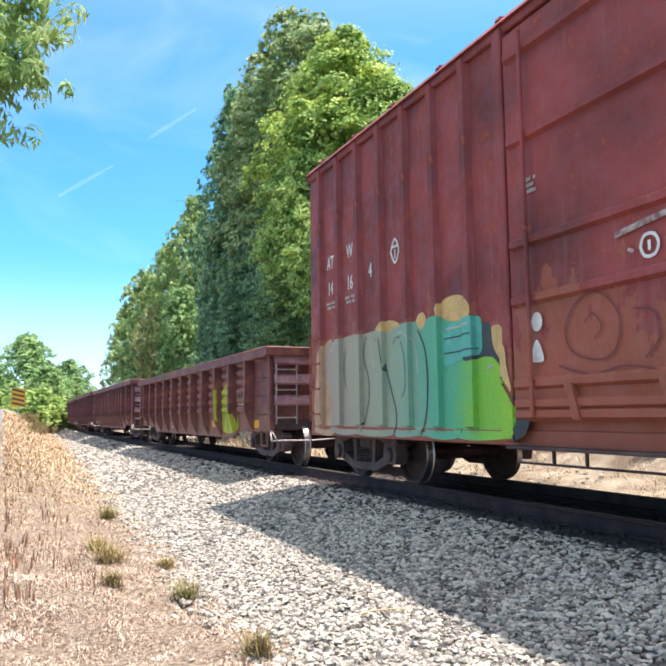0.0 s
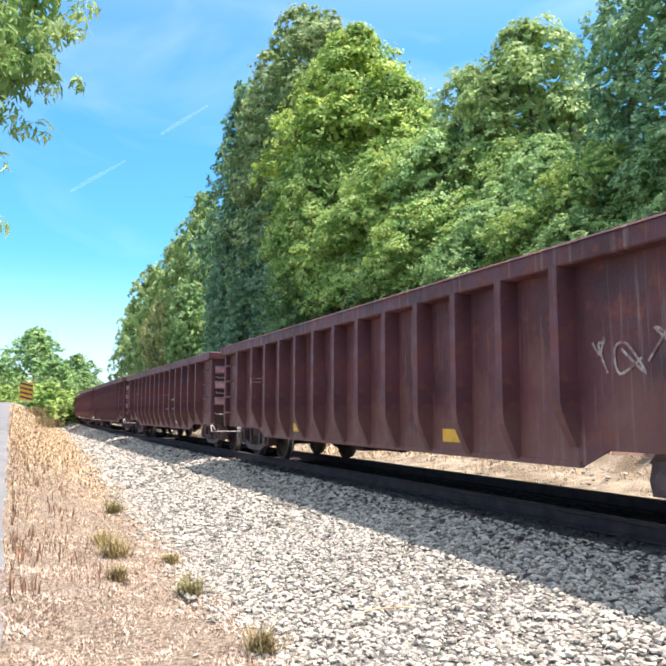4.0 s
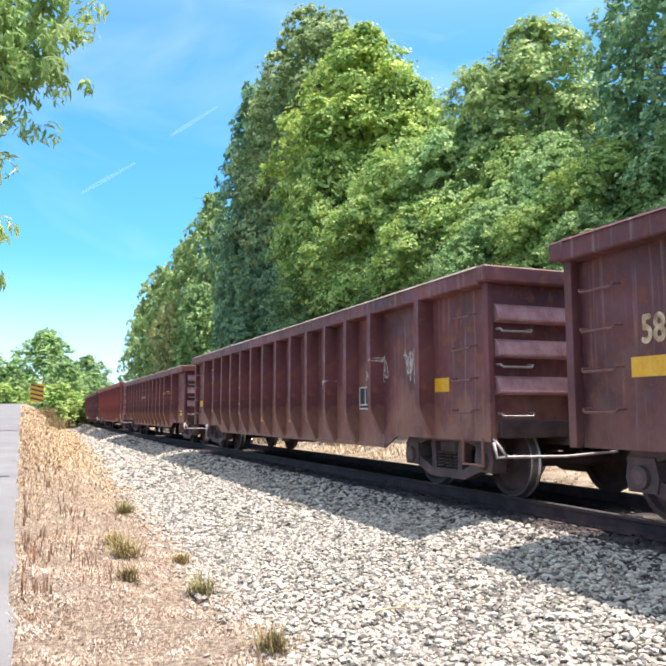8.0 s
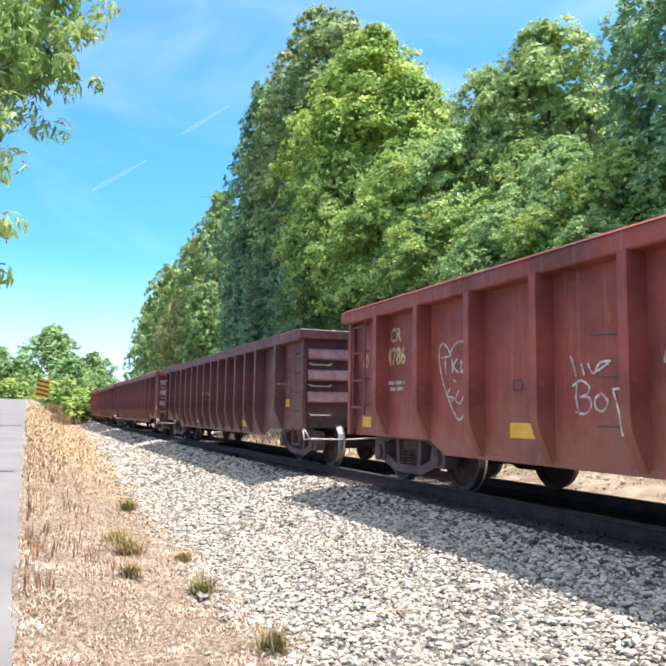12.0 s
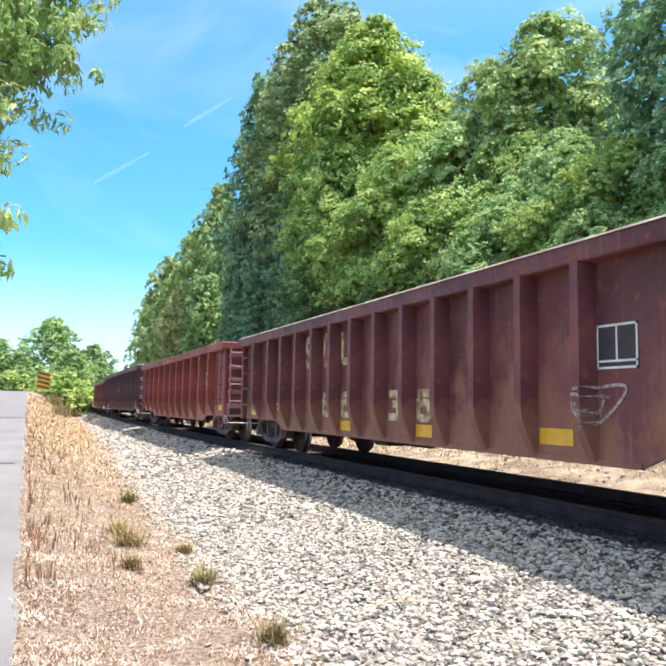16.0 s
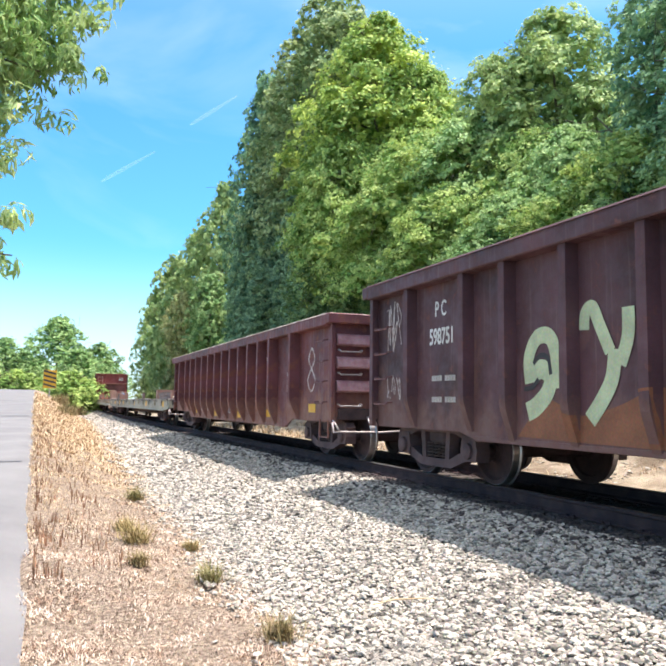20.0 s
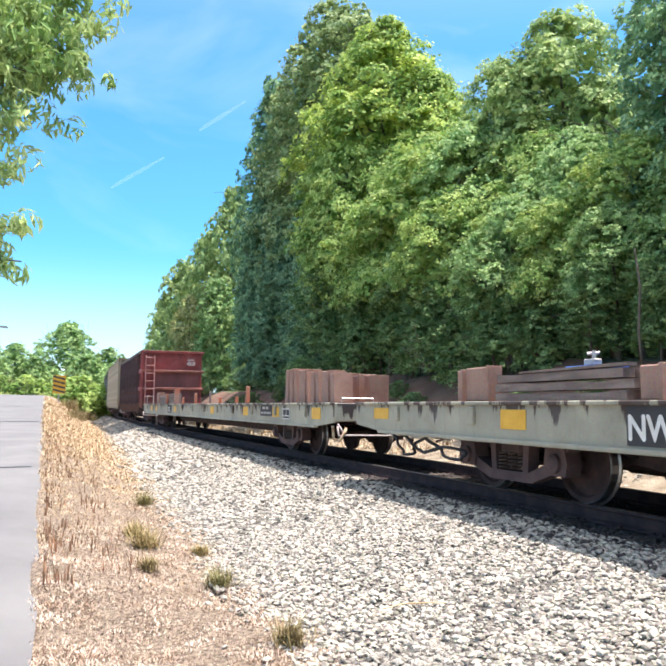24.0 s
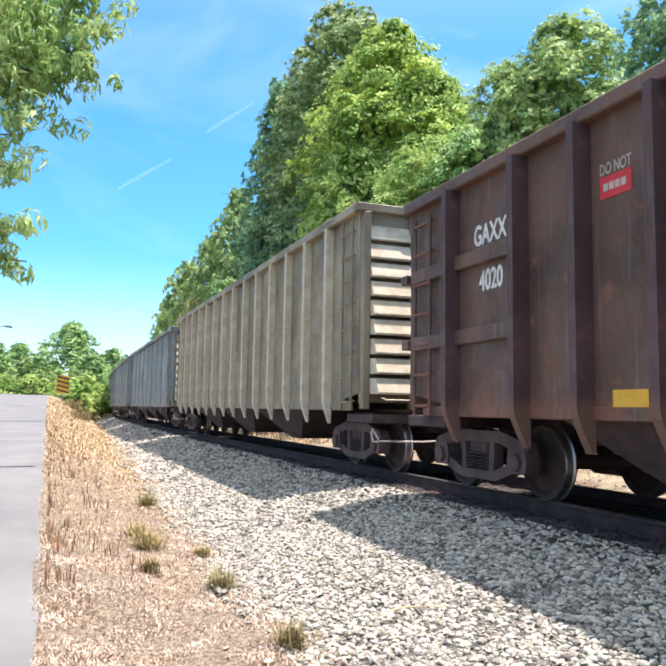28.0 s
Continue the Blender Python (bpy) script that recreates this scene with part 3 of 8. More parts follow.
def tree_parts(seed, height, base, radius, boughs, sprays=15, leaves=9, size=0.26, shape="dome", bough=1.3, lean=0.0):
    """A broad-leaved tree: trunk and limbs, and a crown of tiered boughs, each a tilted dome of leaf sprays, with shade and gaps between."""
    rs = np.random.RandomState(seed)
    sh, tx, ty = trunk_and_limbs(rs, height, base, radius, lean)
    prof = CROWNS[shape]
    lobes = [(rs.uniform(0, 6.28), rs.uniform(0, 1), rs.uniform(-0.30, 0.24)) for _ in range(14)]
    V = []
    C, R, N, O = [], [], [], []
    for i in range(boughs):
        k = (i + rs.rand()) / boughs
        k = 1 - (1 - k) ** 0.8
        env = radius * float(np.interp(k, np.linspace(0, 1, 7), prof))
        a = i * 2.39996 + rs.normal() * 0.3
        bulge = 1 + sum(w * math.exp(-((math.cos(a - la) - 1) * 2.2) ** 2 - ((k - lh) * 6) ** 2) for la, lh, w in lobes)
        r = bough * rs.uniform(0.55, 1.35) * (1 - 0.30 * k)
        rad = max(env * bulge * (rs.uniform(0.78, 1.05) if i % 4 else rs.uniform(0.30, 0.75)) - r * 0.55, 0.05)
        out = np.array([math.cos(a), math.sin(a), 0.0])
        C.append(out * rad + np.array([tx * k, ty * k, height * (base + (0.985 - base) * k) - r * 0.5 * k]))
        n = np.array([0, 0, 1.0]) + out * rs.uniform(0.25, 0.85) + rs.normal(size=3) * 0.16
        N.append(n / np.linalg.norm(n))
        O.append(out)
        R.append(r)
    C, R, N, O = np.array(C), np.array(R), np.array(N), np.array(O)
    e2 = np.cross(N, O)
    e2 /= np.linalg.norm(e2, axis=1)[:, None]
    e1 = np.cross(e2, N)
    # sprays over each bough's dome, a few hanging under it
    S = sprays
    rho = np.sqrt(rs.rand(boughs, S))
    th = rs.uniform(0, 6.283, (boughs, S))
    wob = 1 + 0.28 * np.sin(3 * th + rs.uniform(0, 6.28, (boughs, 1))) * rho
    under = rs.rand(boughs, S) < 0.16
    up = np.where(under, -0.35 * rs.rand(boughs, S), 0.46 * (1 - rho**2))
    Rb = R[:, None, None]
    P = C[:, None, :] + Rb * wob[..., None] * rho[..., None] * (np.cos(th)[..., None] * 1.12 * e1[:, None, :] + np.sin(th)[..., None] * e2[:, None, :]) + Rb * up[..., None] * N[:, None, :]
    P[..., 2] -= (R[:, None] * 0.26 * rho**2)
    P += rs.normal(size=P.shape) * 0.05
    nrm = N[:, None, :] * 0.9 + 0.75 * (P - C[:, None, :]) / Rb + rs.normal(size=P.shape) * 0.22
    # leaves of each spray
    L = leaves
    Q = P[:, :, None, :] + rs.normal(size=(boughs, S, L, 3)) * (0.12 * R[:, None, None, None] + 0.02) * np.array([1, 1, 0.55])
    q = (nrm[:, :, None, :] + rs.normal(size=Q.shape) * 0.38).reshape(-1, 3)
    Q = Q.reshape(-1, 3)
    # a loose dark heart that closes the crown
    m = int(boughs * 7)
    kk = rs.rand(m)
    ra = radius * np.interp(kk, np.linspace(0, 1, 7), prof) * 0.62 * np.sqrt(rs.rand(m))
    an = rs.uniform(0, 6.283, m)
    H = np.stack([ra * np.cos(an) + tx * kk, ra * np.sin(an) + ty * kk, height * (base + (0.95 - base) * kk)], 1)
    big = np.concatenate([np.full(len(Q), size), np.full(m, size * 2.2)])
    Q, q = np.concatenate([Q, H]), np.concatenate([q, rs.normal(size=(m, 3))])
    v, f = leaf_quads(rs, Q, q, big)
    return sh, v, f


def leaf_quads(rs, P, nrm, size, slim=0.40, droop=0.35):
    """One folded four-cornered leaf at each point, facing about along nrm."""
    nrm = nrm / np.linalg.norm(nrm, axis=1)[:, None]
    ref = rs.normal(size=P.shape) + np.array([0, 0, -droop])
    t = ref - nrm * (ref * nrm).sum(1)[:, None]
    t /= np.linalg.norm(t, axis=1)[:, None]
    b = np.cross(nrm, t)
    s = (size * rs.uniform(0.65, 1.25, len(P)))[:, None]
    v = np.stack([P - t * s * 0.5, P + b * s * slim + nrm * s * 0.08, P + t * s * 0.55, P - b * s * slim + nrm * s * 0.08], 1).reshape(-1, 3)
    return v, np.arange(len(v)).reshape(-1, 4)


KINDS = {}


def tree_kind(key, leaf, **kw):
    sh, v, f = tree_parts(**kw)
    KINDS[key] = (sh.mesh("trunk", BARK, smooth=True), big_mesh("crown", v, f, [leaf]), kw["height"])


def plant_tree(key, x, y, height, turn, label, category="tree", group="trees beside the track", wide=1.0, name="tree"):
    trunk, crown, h = KINDS[key]
    t = thing(name, label, category, group)
    s = height / h
    t.matrix_basis = Matrix.LocRotScale((x, y, float(land_z(x, y)) - 0.1), Euler((0, 0, turn)), (s * wide, s * wide, s))
    part("trunk", trunk, t)
    part("crown", crown, t)
    return t


def at_bearing(bearing, dist):
    b = radians(bearing)
    return EYE.x + dist * math.sin(b), dist * math.cos(b)


def tree_to(key, bearing, top, dist, turn, label, **kw):
    """A tree at that bearing and distance whose top stands at that angle over the eye's level."""
    x, y = at_bearing(bearing, dist)
    h = EYE.z + dist * math.tan(radians(top)) - float(land_z(x, y))
    return plant_tree(key, x, y, h, turn, label, **kw)


def build_woods():
    tree_kind("olive_dome", LEAF_OLIVE, seed=11, height=28, base=0.25, radius=5.6, boughs=260, size=0.29, shape="dome", bough=1.35)
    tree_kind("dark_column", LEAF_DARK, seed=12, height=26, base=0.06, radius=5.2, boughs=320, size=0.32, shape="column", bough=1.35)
    tree_kind("tiered", LEAF_GOLD, seed=23, height=24, base=0.42, radius=5.6, boughs=120, sprays=32, leaves=12, size=0.25, shape="cone", bough=1.75)
    tree_kind("bright", LEAF_WARM, seed=25, height=15, base=0.40, radius=5.0, boughs=88, sprays=30, leaves=12, size=0.22, shape="broad", bough=1.55)
    tree_kind("bright_b", LEAF, seed=14, height=15, base=0.36, radius=4.8, boughs=92, sprays=30, leaves=12, size=0.22, shape="dome", bough=1.5)
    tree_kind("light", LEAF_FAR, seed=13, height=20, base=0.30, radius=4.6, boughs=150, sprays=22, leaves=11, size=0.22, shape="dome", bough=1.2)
    tree_kind("blue", LEAF_BLUE, seed=36, height=20, base=0.18, radius=4.2, boughs=170, sprays=15, leaves=9, size=0.20, shape="dome", bough=0.95)
    tree_kind("young_b", LEAF, seed=16, height=8, base=0.30, radius=3.0, boughs=90, sprays=12, leaves=8, size=0.17, shape="broad", bough=0.7)
    tree_kind("far", LEAF, seed=17, height=14, base=0.08, radius=4.6, boughs=130, sprays=15, leaves=8, size=0.30, shape="dome", bough=1.15)
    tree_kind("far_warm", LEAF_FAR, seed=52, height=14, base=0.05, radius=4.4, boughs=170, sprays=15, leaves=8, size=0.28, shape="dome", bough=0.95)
    tree_kind("far_gold", LEAF_TAN, seed=53, height=14, base=0.05, radius=4.4, boughs=150, sprays=15, leaves=8, size=0.28, shape="dome", bough=0.9)
    tree_kind("pine", LEAF, seed=41, height=14, base=0.06, radius=6.2, boughs=170, sprays=14, leaves=8, size=0.28, shape="cone", bough=1.0)
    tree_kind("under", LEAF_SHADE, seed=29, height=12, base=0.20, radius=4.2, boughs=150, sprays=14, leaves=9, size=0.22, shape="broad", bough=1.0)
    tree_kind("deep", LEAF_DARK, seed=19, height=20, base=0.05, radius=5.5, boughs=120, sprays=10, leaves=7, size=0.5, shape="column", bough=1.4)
    tree_kind("bush", LEAF_WARM, seed=48, height=3, base=0.06, radius=1.7, boughs=48, sprays=11, leaves=8, size=0.14, shape="broad", bough=0.5)
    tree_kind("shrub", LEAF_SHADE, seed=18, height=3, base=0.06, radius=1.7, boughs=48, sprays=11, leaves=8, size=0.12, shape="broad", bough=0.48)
    big = "tall broad-leaved tree in full summer leaf at the wood's edge"
    mid = "leafy green tree of the trackside wood, sunlit from above"
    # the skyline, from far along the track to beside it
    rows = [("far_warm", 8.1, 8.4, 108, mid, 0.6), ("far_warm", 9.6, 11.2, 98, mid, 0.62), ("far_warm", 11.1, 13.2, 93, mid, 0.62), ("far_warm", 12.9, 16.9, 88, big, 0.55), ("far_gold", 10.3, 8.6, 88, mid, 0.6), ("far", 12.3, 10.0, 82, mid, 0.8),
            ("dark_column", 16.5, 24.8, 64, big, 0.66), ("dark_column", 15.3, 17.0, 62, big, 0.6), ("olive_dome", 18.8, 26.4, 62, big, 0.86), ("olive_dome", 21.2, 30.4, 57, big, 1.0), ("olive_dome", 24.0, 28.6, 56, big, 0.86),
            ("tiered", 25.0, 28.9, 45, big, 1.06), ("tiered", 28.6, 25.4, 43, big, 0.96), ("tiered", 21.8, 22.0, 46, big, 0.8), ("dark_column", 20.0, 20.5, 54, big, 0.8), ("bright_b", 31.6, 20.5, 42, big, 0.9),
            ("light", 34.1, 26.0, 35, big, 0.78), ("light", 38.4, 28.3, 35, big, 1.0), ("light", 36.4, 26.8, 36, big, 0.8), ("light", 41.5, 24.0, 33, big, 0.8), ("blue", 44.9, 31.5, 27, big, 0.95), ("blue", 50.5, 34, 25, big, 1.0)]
    # Trees past the right of view, unseen, added to close the wood and shade.
    rows += [("light", 57, 38, 25, big, 1.0), ("far", 64, 38, 22, big, 1.0), ("far", 72, 42, 21, big, 1.0), ("far", 82, 42, 20, big, 1.0), ("far", 95, 42, 21, big, 1.0), ("far", 110, 40, 22, big, 1.0)]
    for i, (k, b, top, d, lab, w) in enumerate(rows):
        tree_to(k, b, top, d, i * 1.7, lab, wide=w)
    # lower trees before them, sunlit ones and some in the darkened shade green
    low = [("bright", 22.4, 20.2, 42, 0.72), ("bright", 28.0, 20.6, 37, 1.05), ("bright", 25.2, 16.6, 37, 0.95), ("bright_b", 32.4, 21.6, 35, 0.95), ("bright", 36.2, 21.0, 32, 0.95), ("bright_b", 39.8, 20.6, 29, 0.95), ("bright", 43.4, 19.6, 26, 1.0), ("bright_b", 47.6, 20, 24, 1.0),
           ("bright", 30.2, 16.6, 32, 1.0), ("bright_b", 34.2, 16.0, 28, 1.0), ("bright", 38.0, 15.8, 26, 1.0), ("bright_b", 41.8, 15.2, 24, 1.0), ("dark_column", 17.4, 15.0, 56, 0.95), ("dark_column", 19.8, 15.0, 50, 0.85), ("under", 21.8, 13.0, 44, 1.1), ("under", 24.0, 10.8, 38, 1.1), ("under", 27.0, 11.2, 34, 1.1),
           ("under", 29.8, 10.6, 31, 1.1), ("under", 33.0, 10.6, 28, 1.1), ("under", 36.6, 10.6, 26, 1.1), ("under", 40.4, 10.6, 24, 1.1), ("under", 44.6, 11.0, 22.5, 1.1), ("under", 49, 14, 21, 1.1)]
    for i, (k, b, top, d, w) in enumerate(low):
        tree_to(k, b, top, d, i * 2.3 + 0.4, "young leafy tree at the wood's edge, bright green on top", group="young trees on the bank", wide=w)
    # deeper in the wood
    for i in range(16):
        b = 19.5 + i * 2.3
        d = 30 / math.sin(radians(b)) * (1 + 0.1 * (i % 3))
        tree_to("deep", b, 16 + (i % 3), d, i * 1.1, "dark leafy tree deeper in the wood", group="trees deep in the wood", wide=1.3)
    # shrubs hanging over the clay bank
    r = random.Random(8)
    for i in range(16):
        y = 6 + i * 4.9
        u = r.uniform(8.6, 10.4)
        x = float(track_x(y)) + u
        plant_tree(("shrub", "shrub", "young_b")[i % 3], x, y, r.uniform(1.6, 3.0), r.uniform(0, 6), "leafy shrub hanging over the red clay bank", "shrub", "shrubs on the bank", 1.25, "shrub")
    for i in range(16):
        y = 7 + i * 3.3 + r.uniform(-1, 1)
        x = float(track_x(y)) + r.uniform(7.0, 8.5)
        plant_tree("shrub", x, y, r.uniform(0.6, 1.3), r.uniform(0, 6), "low leafy shrub on the face of the red clay bank", "shrub", "shrubs on the bank", 1.3, "shrub")
    # thin bare stems standing at the top of the bank
    for i in range(26):
        y = 7.5 + i * 1.15 + r.uniform(-0.4, 0.4)
        x = float(track_x(y)) + r.uniform(8.6, 10.6)
        h = r.uniform(2.5, 5.0)
        q = r.uniform(-0.5, 0.5)
        sap = thing("sapling", "thin grey-brown sapling stem at the top of the bank", "sapling", "saplings on the bank",
                    data=Shape().tube([(0, 0, -0.2), (q * 0.2, 0.1, h * 0.35), (q * 0.5, q * 0.3, h * 0.7), (q, 0.1, h)], [0.05, 0.042, 0.034, 0.02], 6).mesh("sapling", BARK, smooth=True))
        sap.location = (x, y, float(land_z(x, y)))
    # far trees past the road's crest
    for i, (b, top, d, k) in enumerate([(-5.5, 4.2, 120, "far"), (-3.6, 4.6, 118, "far"), (-2.0, 4.5, 125, "far"), (-0.9, 3.6, 122, "far"), (0.3, 3.2, 128, "far"), (1.45, 6.25, 130, "pine"), (2.6, 3.9, 112, "far"), (4.05, 4.35, 140, "pine"), (5.0, 3.0, 160, "far"), (-8, 5, 110, "far"), (-11, 6, 100, "far")]):
        tree_to(k, b, top, d, i * 2.0, "rounded green tree beyond the road's crest", group="trees beyond the road", wide=1.25)
    for i, (b, top, d) in enumerate([(2.2, 2.2, 80), (2.9, 1.7, 84), (1.4, 1.8, 86), (-0.4, 1.9, 96), (-1.6, 2.2, 96), (-3.0, 2.2, 96)]):
        tree_to("bush", b, top, d, i * 2.0, "bright green roadside shrub", category="shrub", group="shrubs beside the road", wide=1.5, name="shrub")


def build_road_tree():
    """The tree that overhangs the road: its trunk stands past the verge, out on the far side."""
    rs = np.random.RandomState(31)
    t = thing("roadside_tree", "tree with long drooping leaves overhanging the asphalt road", "tree")
    x0, y0 = -14.6, 11.5
    t.matrix_basis = pose(x0, y0, float(road_z(y0)) - 0.1)
    sh = Shape()
    sh.tube([(0, 0, -0.2), (0.1, 0, 2), (0.3, 0.1, 4.5), (0.4, 0.2, 7), (0.5, 0.2, 10)], [0.34, 0.27, 0.22, 0.15, 0.05], 10)
    cs, rr = [], []

    def branch(a, b, sag, r, clumps, rad):
        a, b = Vector(a), Vector(b)
        pts = []
        for i in range(9):
            k = i / 8
            pts.append(a.lerp(b, k) + Vector((rs.normal() * 0.06, rs.normal() * 0.06, sag * math.sin(k * math.pi))))
        sh.tube(pts, [max(r * (1 - 0.9 * i / 8), 0.01) for i in range(9)], 6)
        for i in range(int(clumps * 0.85)):
            k = 1 - 0.42 * rs.rand() ** 1.4
            q = pts[0].lerp(pts[-1], k) + Vector((0, 0, sag * math.sin(k * math.pi)))
            cs.append(tuple(q + Vector(rs.normal(size=3)) * rad))
            rr.append(rs.uniform(0.14, 0.30))

    def toward(bearing, top, dist):
        x, y = at_bearing(bearing, dist)
        return x - x0, y - y0, EYE.z + dist * math.tan(radians(top)) - float(road_z(y0)) + 0.1
    # the dense bough over the road, then two thinner ones under it
    for bearing, top, dist, clumps, rad in ((2.3, 24.4, 11.5, 70, 0.22), (1.4, 26.6, 11.7, 110, 0.32), (0.2, 24.0, 11.3, 110, 0.30), (0.6, 28.6, 11.9, 130, 0.40), (-1.4, 22.6, 11.2, 110, 0.30), (-2.0, 26.0, 11.5, 130, 0.42), (-3.4, 23.0, 11.2, 110, 0.40), (-3.8, 28.5, 11.6, 120, 0.5), (0.0, 32.0, 12.0, 120, 0.45)):
        branch((0.4, 0.1, 4.6 + 0.06 * top), toward(bearing, top, dist), 0.5, 0.07, clumps, rad)
    for bearing, top, dist, clumps, rad in ((-3.6, 18.4, 11.0, 45, 0.18), (-3.2, 16.4, 11.1, 45, 0.18), (-2.9, 12.2, 11.0, 45, 0.16), (-2.0, 10.0, 11.0, 40, 0.14), (-4.2, 10.4, 11.2, 40, 0.2)):
        branch((0.3, 0.1, 1.6 + 0.11 * top), toward(bearing, top, dist), 0.4, 0.04, clumps, rad)
    for i in range(9):
        a = 1.6 + i * 0.45
        branch((0.4, 0.1, 4 + i * 0.6), (4.0 * math.cos(a) - 1.0, 4.0 * math.sin(a), 6 + i * 0.7), 0.8, 0.08, 50, 0.7)
    rs2 = np.array(rr) * 0.72
    v, f = leaf_cloud(rs, np.array(cs), rs2, np.full(len(cs), 26), 0.18, 0.9, 2.2, 0.0, 0.15)
    part("trunk", sh.mesh("trunk", BARK, smooth=True), t)
    part("crown", big_mesh("crown", v, f, [LEAF_ROAD]), t)


def stone_shapes(n):
    """Small broken stones, each a different squashed and cut lump of 20 faces."""
    bm = bmesh.new()
    bmesh.ops.create_icosphere(bm, subdivisions=1, radius=1.0)
    base = np.array([v.co[:] for v in bm.verts])
    faces = np.array([[v.index for v in f.verts] for f in bm.faces])
    bm.free()
    rs = np.random.RandomState(2)
    out = []
    for _ in range(n):
        out.append(base * rs.uniform(0.55, 1.30, (len(base), 1)) * np.array([1.15, rs.uniform(0.55, 0.95), rs.uniform(0.4, 0.8)]))
    return out, faces


def build_ballast():
    shapes, faces = stone_shapes(14)
    rs = np.random.RandomState(7)
    bed = thing("ballast_stones", "sharp pale grey crushed granite ballast", "ballast", kind="stuff")

    def scatter(y0, y1, u0, u1, per, size, left=True):
        n = int((y1 - y0) * abs(u1 - u0) * per)
        y = rs.uniform(y0, y1, n)
        e = ballast_edge(y) + 0.18 * smooth_noise(y * 0 + 3, y, 0.6, 6) - np.abs(rs.normal(size=n)) * 0.22 if left else np.full(n, u0)
        u = e + (u1 - e) * rs.rand(n)
        x = u + track_x(y)
        return np.stack([x, y, land_z(x, y) + size * rs.uniform(-0.1, 0.5, n)], 1), size * (0.45 + 1.0 * rs.rand(n) ** 1.6)
    P, S = [], []
    for a in ((3.2, 9, -4.3, -1.24, 1250, 0.027), (9, 16, -4.3, -1.24, 480, 0.036), (16, 30, -4.2, -1.24, 170, 0.055), (30, 60, -3.8, -1.2, 55, 0.08), (60, 110, -2.8, -1.3, 20, 0.12)):
        p, s = scatter(*a)
        P.append(p)
        S.append(s)
    for a in ((4, 40, 1.6, 3.0, 110, 0.05), (40, 75, 1.6, 3.0, 30, 0.09), (5, 60, 2.6, 5.6, 26, 0.04)):
        p, s = scatter(*a, left=False)
        P.append(p)
        S.append(s)
    P, S = np.concatenate(P), np.concatenate(S)
    near = np.argsort((P[:, 0] + 4.0) ** 2 + (P[:, 1] - 4.3) ** 2)[:300]
    rest = np.setdiff1d(np.arange(len(P)), near)

    def joined(P, S, mat, owner):
        k = rs.randint(0, len(shapes), len(P))
        a = rs.uniform(0, 6.283, len(P))
        tilt = rs.uniform(-0.6, 0.6, len(P))
        B = np.array(shapes)[k] * S[:, None, None]
        ct, st = np.cos(tilt)[:, None], np.sin(tilt)[:, None]
        yy, zz = B[:, :, 1] * ct - B[:, :, 2] * st, B[:, :, 1] * st + B[:, :, 2] * ct
        ca, sa = np.cos(a)[:, None], np.sin(a)[:, None]
        B = np.stack([B[:, :, 0] * ca - yy * sa, B[:, :, 0] * sa + yy * ca, zz], 2) + P[:, None, :]
        F = (faces[None] + (np.arange(len(P)) * len(shapes[0]))[:, None, None]).reshape(-1, 3)
        part("stones", big_mesh("stones", B.reshape(-1, 3), F, [mat]), owner)["kind"] = "stuff"
    joined(P[rest], S[rest], STONE_MANY, bed)
    # brown stones near the rails and between ties, darkened for the cars' shade
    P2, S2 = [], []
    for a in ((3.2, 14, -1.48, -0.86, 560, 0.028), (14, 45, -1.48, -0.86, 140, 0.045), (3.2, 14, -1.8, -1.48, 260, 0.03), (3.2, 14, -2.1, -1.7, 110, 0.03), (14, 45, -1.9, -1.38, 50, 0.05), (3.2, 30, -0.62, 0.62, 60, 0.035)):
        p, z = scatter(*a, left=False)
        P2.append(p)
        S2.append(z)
    shaded_bed = thing("shaded_ballast_stones", "brown ballast stones along the rails, darkened for the train's shade", "ballast", kind="stuff")
    joined(np.concatenate(P2), np.concatenate(S2), STONE_SHADED, shaded_bed)
    ms = [big_mesh("stone", s, faces, [STONE]) for s in shapes]
    for i in near:
        part("stone", ms[int(i) % len(ms)], bed, at=Matrix.LocRotScale(Vector(P[i]), Euler((rs.uniform(-0.5, 0.5), rs.uniform(-0.5, 0.5), rs.uniform(0, 6))), (float(S[i]),) * 3))


def blades(rs, P, length, width, lean, bend=0.3):
    """Flat tapering blades, two quads each, at the given feet."""
    n = len(P)
    a = rs.uniform(0, 2 * math.pi, n)
    d = np.stack([np.cos(a), np.sin(a), np.zeros(n)], 1)
    w = np.stack([-np.sin(a), np.cos(a), np.zeros(n)], 1) * (width * rs.uniform(0.6, 1.3, n))[:, None] / 2
    L = (length * rs.uniform(0.5, 1.3, n))[:, None]
    ln = (lean * rs.uniform(0.4, 1.2, n))[:, None]
    up = np.array([0, 0, 1.0])
    mid = P + L * 0.55 * (d * np.sin(ln) + up * np.cos(ln))
    l2 = ln + bend * rs.uniform(-0.5, 1.5, (n, 1))
    tip = mid + L * 0.45 * (d * np.sin(l2) + up * np.cos(l2))
    v = np.stack([P - w, P + w, mid + w * 0.8, mid - w * 0.8, tip + w * 0.15, tip - w * 0.15], 1).reshape(-1, 3)
    k = (np.arange(n) * 6)[:, None]
    f = np.concatenate([k + np.array([0, 1, 2, 3]), k + np.array([3, 2, 4, 5])], 0)
    return v, f


